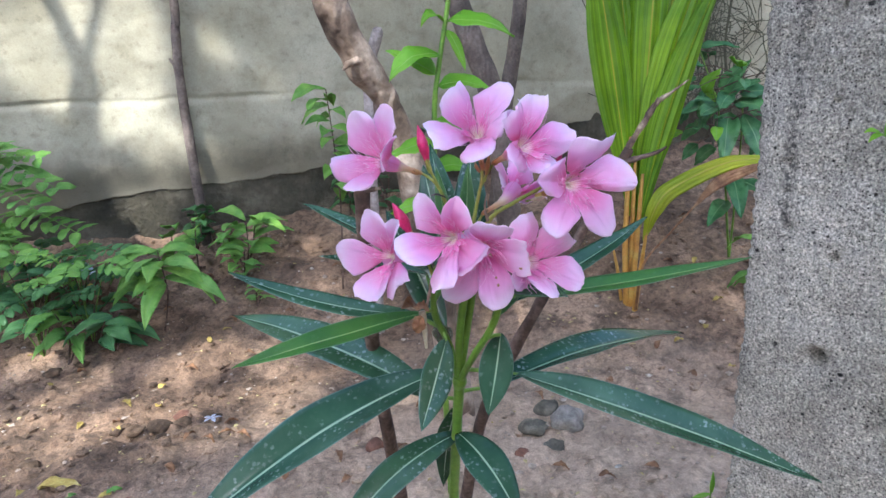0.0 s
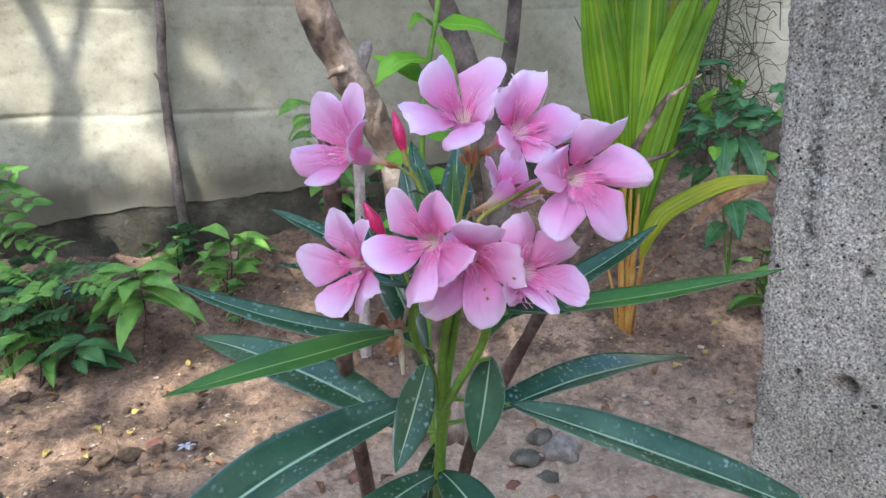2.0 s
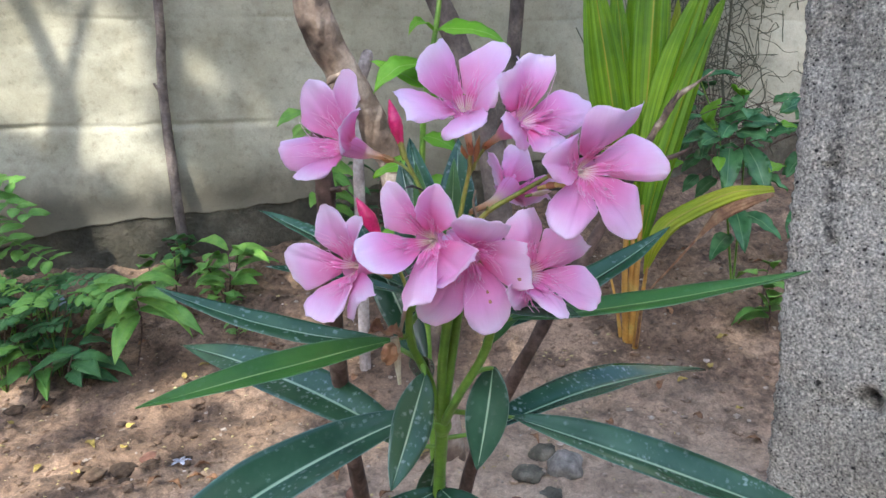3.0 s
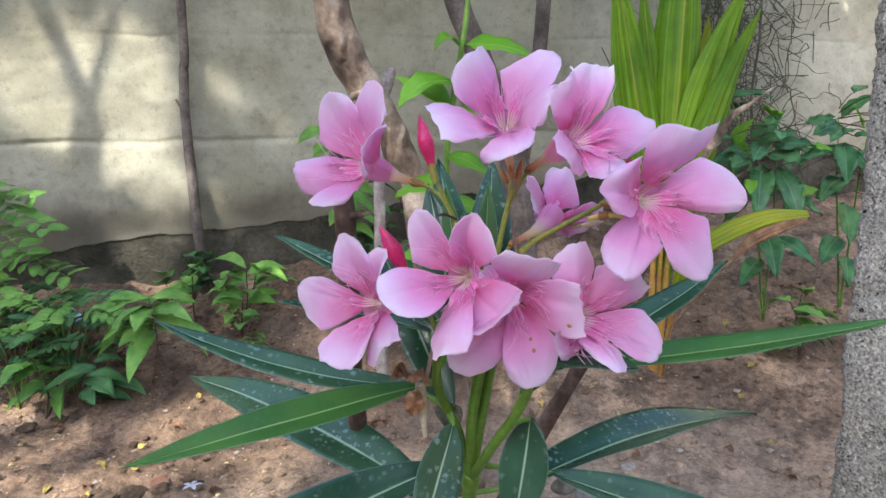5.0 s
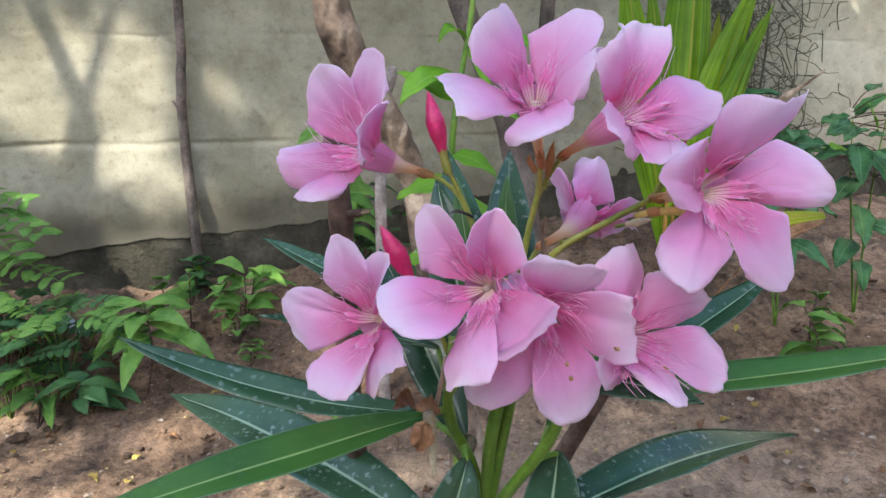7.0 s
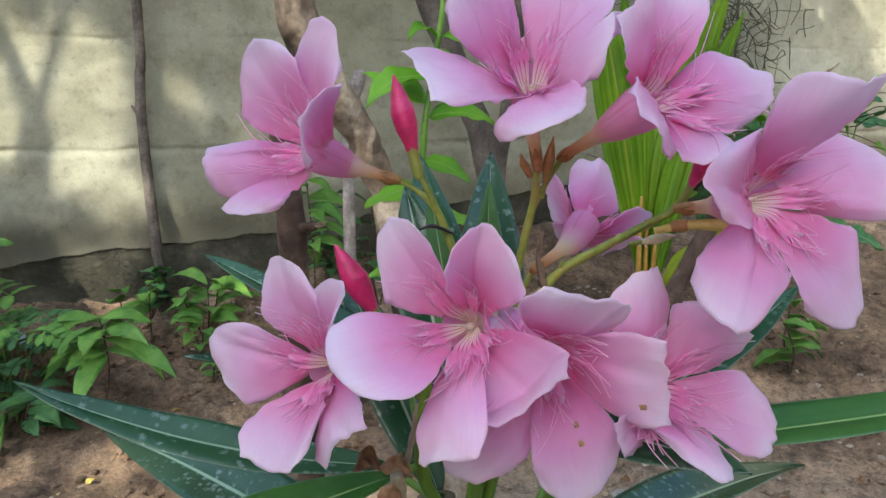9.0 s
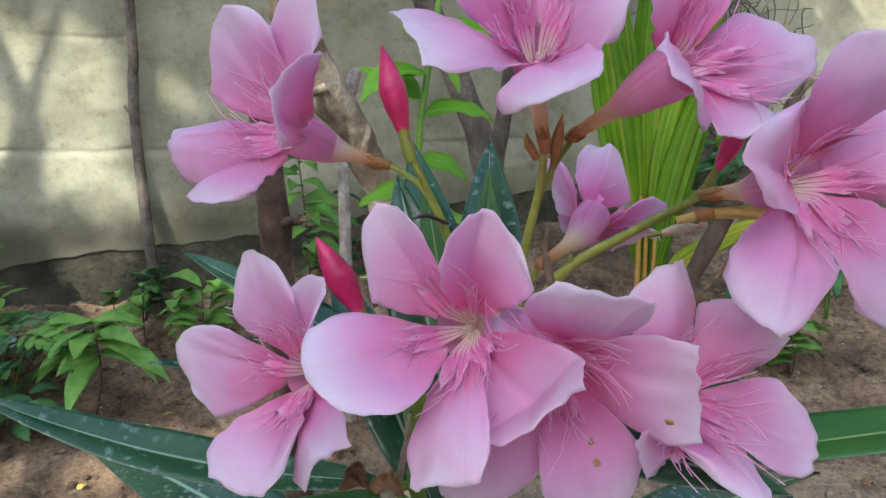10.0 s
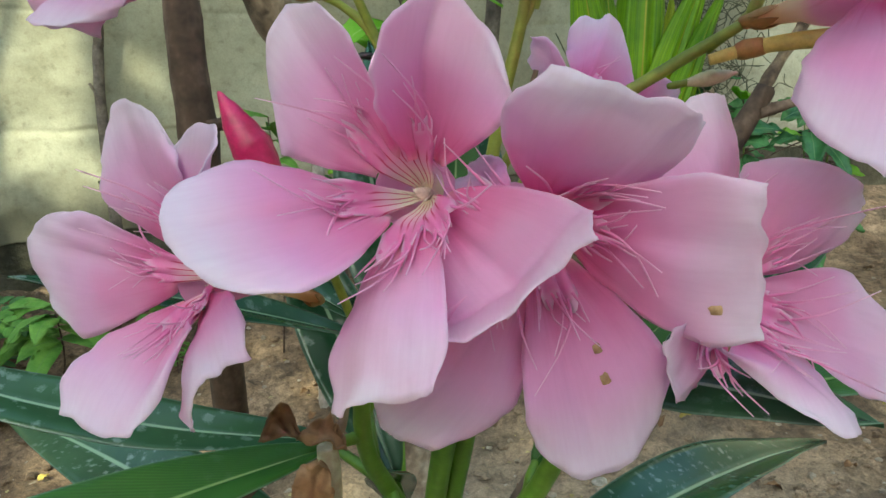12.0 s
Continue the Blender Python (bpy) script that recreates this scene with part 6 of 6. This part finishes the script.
ribbon("frond", [(0.4347, 1.4893, 0.0612), (0.436, 1.4701, 0.0894), (0.445, 1.4573, 0.1305), (0.4668, 1.4573, 0.1651), (0.5027, 1.4573, 0.1881), (0.5565, 1.4573, 0.2125), (0.6091, 1.4573, 0.2279), (0.6783, 1.4573, 0.2304)], [0.007691, 0.01795, 0.03333, 0.03974, 0.03974, 0.03845, 0.03333, 0.01538], (0.1, -0.75, 0.65), M_PALM_YELLOW, "arching yellow-green frond", 0.3)
ribbon("dry_frond", [(0.5245, 1.4445, 0.1382), (0.5501, 1.4445, 0.1664), (0.5757, 1.4445, 0.1881), (0.6142, 1.4445, 0.2048), (0.6719, 1.4445, 0.2215)], [0.003845, 0.01538, 0.02692, 0.02564, 0.007691], (0.1, -0.8, 0.55), M_BROWN_LEAF, "withered red-brown frond", 0.6)
limb("dry_stalk", [(0.4258, 1.5214, -0.1054), (0.4283, 1.4701, 0.0125), (0.477, 1.4573, 0.0792), (0.5309, 1.4445, 0.1458)], [0.003333, 0.002564, 0.002307, 0.001923], M_BROWN_LEAF, "thin withered brown stalk", 7, 0.3, palm)
for b, c_, t, r in [((0.4181, 1.5727, -0.131), (0.413, 1.5662, 0.0484), (0.4258, 1.5791, 0.2791), 0.007947), ((0.4347, 1.5791, -0.131), (0.4283, 1.5701, 0.0228), (0.4386, 1.5855, 0.2279), 0.007691), ((0.4258, 1.5701, -0.131), (0.436, 1.5624, 0.0228), (0.4514, 1.5701, 0.1958), 0.007947),
                    ((0.4309, 1.5534, -0.131), (0.4335, 1.5214, -0.0285), (0.4354, 1.4765, 0.0843), 0.006665), ((0.4117, 1.5855, -0.131), (0.4001, 1.5855, -0.0285), (0.3848, 1.5919, 0.0484), 0.004614)]:
    limb("stalk", [b, c_, t], [r, r * 0.85, r * 0.4], M_PALM_STEM, "orange leaf stalk", 9, 0.06, palm)

# dry climber on the wall
rnd = random.Random(77)
bits = []
for k in range(420):
    x = 0.87 + 0.14 * rnd.gauss(0, 1)
    z = rnd.uniform(0.28, 0.85)
    a = rnd.uniform(0, math.pi)
    L = rnd.uniform(0.06, 0.20)
    dx, dz = math.cos(a) * L, math.sin(a) * L
    pts = []
    for j in range(4):
        t = j / 3 - 0.5
        px_, pz_ = x + dx * t + rnd.uniform(-0.015, 0.015), z + dz * t + rnd.uniform(-0.015, 0.015)
        pts.append(Vector((px_, wall_y(px_), pz_)) + WALL_N * rnd.uniform(0.035, 0.06))
    bits.append(tube(pts, [rnd.uniform(0.0010, 0.0022)] * 4, 4))
for x in (0.90, 0.97):
    bits.append(tube([Vector((x + 0.02 * math.sin(z * 9), wall_y(x), z)) + WALL_N * 0.05 for z in (0.1, 0.3, 0.5, 0.7, 1.0)], [0.004] * 5, 6))
v_, f_, u_ = joined(bits)
tagged(mesh_ob("dry_climber", v_, f_, M_VINE, uvs=u_), "tangle of dry brown climber stems on the wall", "climber", kind="stuff")

# small green shoots by the post
weed = thing("sprig", (0.285, 0.44, 0.352), "small green sprig growing from the concrete post", "plant")
limb("stem", [(0.292, 0.448, 0.352), (0.280, 0.437, 0.3555)], [0.0008, 0.0006], M_STEM, "", 5, 0, weed)
for i, (b, t, w) in enumerate([((0.280, 0.437, 0.3555), (0.2645, 0.428, 0.3575), 0.0035), ((0.282, 0.438, 0.355), (0.268, 0.429, 0.3515), 0.0035), ((0.284, 0.44, 0.354), (0.279, 0.430, 0.3625), 0.003)]):
    add_leaf(weed, b, t, w, M_LEAF_LIME, 0.1, 0, 0.2, 0.1, lance, 4, 8, i, (0, -0.7, 0.7))
sprout = thing("sprout", on_ground(0.298, 0.724), "tiny green sprout on the soil", "plant")
limb("stem", [on_ground(0.300, 0.724), (0.298, 0.724, -0.10), (0.298, 0.721, -0.060)], [0.0018, 0.0015, 0.001], M_STEM, "", 5, 0, sprout)
for i, (b, t, w) in enumerate([((0.298, 0.721, -0.063), (0.299, 0.718, -0.033), 0.0053), ((0.298, 0.721, -0.063), (0.273, 0.715, -0.065), 0.0053), ((0.298, 0.721, -0.069), (0.321, 0.709, -0.081), 0.006)]):
    add_leaf(sprout, b, t, w, M_LEAF_LIME, 0.05, 0, 0.2, 0.1, lance, 4, 8, i, (0, -0.7, 0.7))


# ---- on the soil ----
def pebble_shape(r, seed, squash=0.65, sub=2):
    bm = bmesh.new()
    bmesh.ops.create_icosphere(bm, subdivisions=sub, radius=r)
    for v in bm.verts:
        v.co *= 1 + (0.48 if sub < 3 else 0.30) * noise.noise(v.co * (1.4 / r) + Vector((seed, seed, 0))) + (0.22 * noise.noise(v.co * (3.3 / r) + Vector((0, seed, 0))) if sub < 3 else 0.10 * noise.noise(v.co * (4.5 / r) + Vector((0, seed, 0))))
        v.co.z *= squash
    vs, fs = [v.co.copy() for v in bm.verts], [tuple(v.index for v in f.verts) for f in bm.faces]
    bm.free()
    return vs, fs


def stone(x, y, r, material, label, seed, squash=0.65):
    vs, fs = pebble_shape(r, seed, squash, 3)
    ob = mesh_ob("stone", vs, fs, material)
    ob.location = (x, y, soil_height(x, y) + r * squash * 0.25)
    ob.rotation_euler = (0, 0, seed)
    return tagged(ob, label, "stone", "stones on the soil")


stone(0.205, 1.125, 0.0290, M_STONE, "pale grey angular stone on the soil", 1.0, 0.72)
stone(0.172, 1.070, 0.0175, M_STONE_DARK, "small dark mossy stone beside a grey one", 2.0, 0.75)
stone(0.146, 1.125, 0.0250, M_STONE_DARK, "flat dark stone half sunk in soil", 3.0, 0.4)
stone(0.180, 1.200, 0.0235, M_STONE_DARK, "dark lumpy stone behind a grey one", 3.5, 0.8)
stone(0.116, 1.040, 0.0113, M_BRICKBIT, "small red brick chip on the soil", 4.0)
stone(0.264, 1.000, 0.0075, M_STONE, "tiny pale stone chip", 4.4, 0.5)
stone(-0.127, 1.086, 0.0166, M_BRICKBIT, "dark red brick piece lying on soil", 5.0)
stone(-0.096, 1.010, 0.0181, M_STONE_DARK, "dark stone behind the bare cane", 6.0)
stone(-0.514, 1.244, 0.0196, M_BRICKBIT, "reddish clod of brick on dry soil", 7.0, 0.5)
stone(0.296, 1.267, 0.0121, M_STONE, "small pale stone chip", 8.0)
stone(-1.210, 1.622, 0.0282, M_STONE, "white stone among the weeds", 9.0)


def clod(x, y, r, seed, squash=0.5):
    vs, fs = pebble_shape(r, seed, squash, 3)
    ob = mesh_ob("soil_clod", vs, fs, M_DAMP_CLOD, smooth=False)
    ob.location = (x, y, soil_height(x, y) + r * squash * 0.25)
    ob.rotation_euler = (0, 0, seed * 2.1)
    return tagged(ob, "dark damp clod of dug soil", "soil clod", "damp clods by the dug patch")


for x, y, r in ((-0.544, 1.199, 0.0271), (-0.504, 1.218, 0.0196), (-0.574, 1.169, 0.0211), (-0.523, 1.161, 0.0136), (-0.473, 1.252, 0.0166), (-0.605, 1.199, 0.0136),
                (-0.730, 1.093, 0.0241), (-0.775, 1.071, 0.0181), (-0.700, 1.056, 0.0151), (-0.813, 1.108, 0.0196), (-0.639, 1.025, 0.0121), (-0.443, 1.229, 0.0106), (-0.894, 1.470, 0.0250), (-0.838, 1.495, 0.0174)):
    clod(x, y, r * 0.85, x * 31 + y * 17, 0.34 + 5 * r)

rnd = random.Random(5)


def scatter(count, lo, hi, material, name, label, category, seed, squash):
    rn = random.Random(seed)
    pieces = []
    for _ in range(count):
        x, y = rn.uniform(-1.4, 1.2), 0.85 + 1.15 * rn.random() ** 1.2
        r = lo + (hi - lo) * rn.random() ** 3
        vs, fs = pebble_shape(r, rn.random() * 50, squash * rn.uniform(0.6, 1.2), 2 if r > 0.005 else 1)
        z = soil_height(x, y)
        pieces.append(([v + Vector((x, y, z + r * 0.15)) for v in vs], fs, None))
    v_, f_, u_ = joined(pieces)
    return tagged(mesh_ob(name, v_, f_, material, uvs=u_, smooth=False), label, category, kind="stuff")


scatter(1300, 0.0016, 0.007, M_PEBBLE, "grit", "scattered pale grit and small pebbles", "gravel", 8, 0.7)
scatter(3600, 0.0025, 0.011, M_CLOD, "soil_clods", "crumbled clods of brown soil", "soil", 9, 0.6)


def fallen_leaf(material, length, width, curl, seed, name, label):
    v_, f_, u_ = leaf_shape((-length / 2, 0, 0.002), (length / 2, 0, 0.003), width, curl, 0, 0.35, 0.35, ovate, 4, 8, 0.0006, seed)
    ob = mesh_ob(name, v_, f_, material, uvs=u_)
    return tagged(ob, label, "leaf", "fallen leaves")


first = [fallen_leaf(M_YELLOW_LEAF, 0.021, 0.011, 0.10, 1.0, "fallen_leaf", "small yellow fallen leaf on the soil"),
         fallen_leaf(M_YELLOW_LEAF, 0.029, 0.013, 0.08, 2.0, "fallen_leaf", "curled yellow fallen leaf on the soil"),
         fallen_leaf(M_BROWN_LEAF, 0.029, 0.012, 0.18, 3.0, "fallen_leaf", "dry brown fallen leaf on the soil"),
         fallen_leaf(M_LEAF_WILD, 0.023, 0.013, 0.08, 4.0, "fallen_leaf", "green fallen leaf on the soil")]
places = [(rnd.uniform(-1.2, -0.12), 0.90 + 1.0 * rnd.random() ** 1.3, rnd.choice((0, 2, 2, 2, 3))) for _ in range(80)]
places += [(rnd.uniform(-0.1, 1.0), 0.95 + 1.1 * rnd.random(), rnd.choice((0, 2, 2, 2))) for _ in range(40)]
places += [(-0.571, 0.942, 3), (-0.519, 0.973, 3), (-0.662, 0.965, 0), (0.618, 1.701, 1), (0.628, 1.565, 1), (-0.609, 1.176, 1), (-0.639, 1.282, 1), (-0.571, 1.267, 0)]
for i, (x, y, kind_) in enumerate(places):
    m_ = Matrix.Translation((x, y, soil_height(x, y) + 0.003)) @ Euler((rnd.uniform(-0.4, 0.4), rnd.uniform(-0.4, 0.4), rnd.uniform(0, 6.28))).to_matrix().to_4x4()
    if i < 4:
        first[i].matrix_world = m_
    else:
        copy_thing(first[kind_], m_)

big_leaf = fallen_leaf(M_YELLOW_LEAF, 0.066, 0.025, 0.12, 7.0, "fallen_leaf", "large curled yellow fallen leaf on the soil")
big_leaf.matrix_world = Matrix.Translation((-0.617, 0.995, soil_height(-0.617, 0.995) + 0.005)) @ Euler((0.3, 0.05, 0.1)).to_matrix().to_4x4()
rn = random.Random(61)
flecks = []
for _ in range(420):
    x, y = rn.uniform(-1.2, 0.5), 0.90 + 1.0 * rn.random()
    a, L = rn.uniform(0, 6.28), rn.uniform(0.004, 0.012)
    z = soil_height(x, y) + 0.0035
    flecks.append(leaf_shape((x, y, z), (x + L * math.cos(a), y + L * math.sin(a), z + rn.uniform(-0.001, 0.002)), L * rn.uniform(0.3, 0.6), 0.1, rn.uniform(-25, 25), 0.2, 0.2, oval, 2, 4, 0.0005, rn.random() * 9))
v_, f_, u_ = joined(flecks)
tagged(mesh_ob("leaf_litter", v_, f_, M_FLECK, uvs=u_), "tiny pale yellow leaf bits strewn on the soil", "leaf litter", kind="stuff")

blossom = thing("fallen_blossom", (-0.448, 1.214, soil_height(-0.448, 1.214)), "pale bluish-white fallen star-shaped blossom", "flower")
for k in range(5):
    a = k * 2 * math.pi / 5 + 0.3
    p = Vector((-0.448, 1.214, soil_height(-0.448, 1.214) + 0.009))
    add_leaf(blossom, p, p + Vector((math.cos(a) * 0.018, math.sin(a) * 0.018, 0.001)), 0.0075, M_WHITE_FLOWER, 0.1, 0, 0.1, 0.1, oval, 3, 6, k, None, "petal")
scrap = thing("plastic_scrap", (-0.92, 1.70, soil_height(-0.92, 1.70)), "crumpled pale blue plastic scrap among weeds", "litter")
add_leaf(scrap, (-0.966, 1.70, soil_height(-0.966, 1.70) + 0.09), (-0.874, 1.69, soil_height(-0.874, 1.69) + 0.085), 0.03, M_LITTER, 0.15, 0, 0.4, 0.6, oval, 6, 8, 3.0, (0, -0.7, 0.7), "film")

# ---- shade tree beside the path of the sun, out of view ----
tree = thing("shade_tree", (-1.45, 0.96, 0.0), "garden tree with a forked trunk and a broad leafy crown", "tree")
limb("trunk", [(-1.44, 0.955, -0.05), (-1.46, 0.96, 0.8), (-1.461, 0.975, 1.35), (-1.429, 0.98, 1.63)], [0.045, 0.036, 0.030, 0.027], M_BARK_GREY, "", 12, 0.1, tree)
limb("limb", [(-1.429, 0.98, 1.63), (-1.495, 0.965, 1.83), (-1.60, 0.90, 2.1), (-2.2, 0.4, 2.7), (-2.9, -0.8, 3.4), (-2.6, -1.4, 3.8)], [0.025, 0.020, 0.020, 0.03, 0.025, 0.015], M_BARK_GREY, "", 9, 0.1, tree)
limb("limb", [(-1.429, 0.98, 1.63), (-1.357, 1.0, 1.86), (-1.30, 0.95, 2.2), (-1.2, 0.2, 2.9), (-0.9, -1.2, 3.6), (-0.7, -2.2, 3.9)], [0.014, 0.010, 0.014, 0.025, 0.02, 0.012], M_BARK_GREY, "", 9, 0.1, tree)
# gaps of the crown, named by the places that the sun reaches through them
SUNLIT = []


def gap(x, y, z, r):
    SUNLIT.append((x, y, z, r))


gap(-0.94, 1.956, 0.65, 0.025)
gap(-0.93, 1.956, 0.58, 0.019)
gap(-1.08, 1.918, 0.58, 0.029)
gap(-1.11, 1.918, 0.5, 0.023)
gap(-0.825, 1.987, 0.66, 0.037)
gap(-0.84, 1.981, 0.58, 0.041)
gap(-0.86, 1.978, 0.51, 0.033)
gap(-0.874, 1.974, 0.45, 0.025)
gap(-0.79, 1.998, 0.52, 0.017)
gap(-0.633, 2.039, 0.56, 0.004)
gap(-0.633, 2.039, 0.53, 0.004)
gap(-0.795, 1.995, 0.3, 0.031)
gap(-0.815, 1.99, 0.25, 0.025)
gap(-0.803, 1.993, 0.36, 0.019)
gap(-0.89, 1.969, 0.355, 0.023)
gap(-0.99, 1.942, 0.38, 0.013)
gap(-0.66, 2.031, 0.24, 0.004)
gap(-0.88, 1.972, 0.13, 0.027)
gap(-0.88, 1.972, 0.08, 0.031)
gap(-0.87, 1.972, 0.03, 0.025)
gap(-0.5, 2.076, 0.48, 0)
gap(-1.18, 1.9, 0.62, 0.029)
gap(-1.03, 1.93, 0.7, 0.027)
gap(-0.820, 1.210, -0.190, 0.050)
gap(-0.720, 1.130, -0.190, 0.050)
gap(-0.645, 1.220, -0.190, 0.050)
gap(-0.565, 1.245, -0.190, 0.045)
gap(-0.517, 1.265, -0.190, 0.030)
gap(-0.365, 1.370, -0.190, 0.050)
gap(-0.310, 1.335, -0.190, 0.035)
gap(-0.540, 1.500, -0.169, 0.030)
gap(-0.600, 1.530, -0.159, 0.020)
gap(-0.950, 1.500, -0.165, 0.030)
gap(-0.650, 1.160, -0.190, 0.045)
gap(-0.420, 1.520, -0.163, 0.025)
gap(-0.352, 1.200, -0.190, 0.030)
gap(-0.875, 1.270, -0.190, 0.040)
gap(-0.600, 1.420, -0.188, 0.020)
gap(-0.112, 1.310, -0.190, 0.030)
gap(-0.190, 1.620, -0.126, 0.025)
gap(-0.800, 1.400, -0.190, 0.025)
gap(-0.445, 1.930, -0.011, 0.009)
gap(-0.385, 1.910, -0.019, 0.011)
gap(-0.330, 1.750, -0.080, 0.020)
gap(-1.000, 1.250, -0.190, 0.030)
gap(-0.480, 1.120, -0.190, 0.012)
gap(0.06, 0.89, 0.475, 0.002)
gap(-0.03, 0.88, 0.425, 0.002)
gap(-0.13, 1.04, 0.52, 0.02)
gap(-0.1, 1.06, 0.45, 0.022)
gap(-0.08, 1.08, 0.4, 0.016)
gap(-0.05, 1.12, 0.33, 0.012)
gap(1.2, 2.54, 0.9, 0.022)
gap(1.36, 2.58, 0.76, 0.022)
gap(1.1, 2.51, 0.64, 0.014)
gap(0.86, 2.44, 0.76, 0.012)
gap(1.3, 2.565, 0.58, 0.016)
rnd = random.Random(21)
crown = []
cv, cf = [], []
for _ in range(27000):
    p = Vector((rnd.uniform(-3.7, 0.8), rnd.uniform(-3.8, 0.4), rnd.uniform(3.4, 4.3)))
    if ((p.x + 1.48) / 2.15) ** 2 + ((p.y + 1.7) / 2.0) ** 2 > 1 - 0.2 * rnd.random():
        continue
    clear = False
    for x, y, z, r in SUNLIT:
        q = p - Vector((x, y, z))
        if (q - SUN_WAY * q.dot(SUN_WAY)).length < r + 0.042:
            clear = True
            break
    if clear:
        continue
    a = rnd.uniform(0, 6.28)
    d = Vector((math.cos(a), math.sin(a), rnd.uniform(-0.5, 0.2))).normalized() * rnd.uniform(0.05, 0.085)
    s = d.cross(Vector((rnd.uniform(-0.4, 0.4), rnd.uniform(-0.4, 0.4), 1))).normalized() * rnd.uniform(0.025, 0.042)
    o = len(cv)
    cv += [p - d, p - d * 0.2 + s, p + d, p - d * 0.2 - s]
    cf += [(o, o + 1, o + 2), (o, o + 2, o + 3)]
tagged(mesh_ob("crown", cv, cf, M_LEAF_DARK, tree, uvs=[(0.3, 0.5)] * len(cv), smooth=False), kind="stuff")
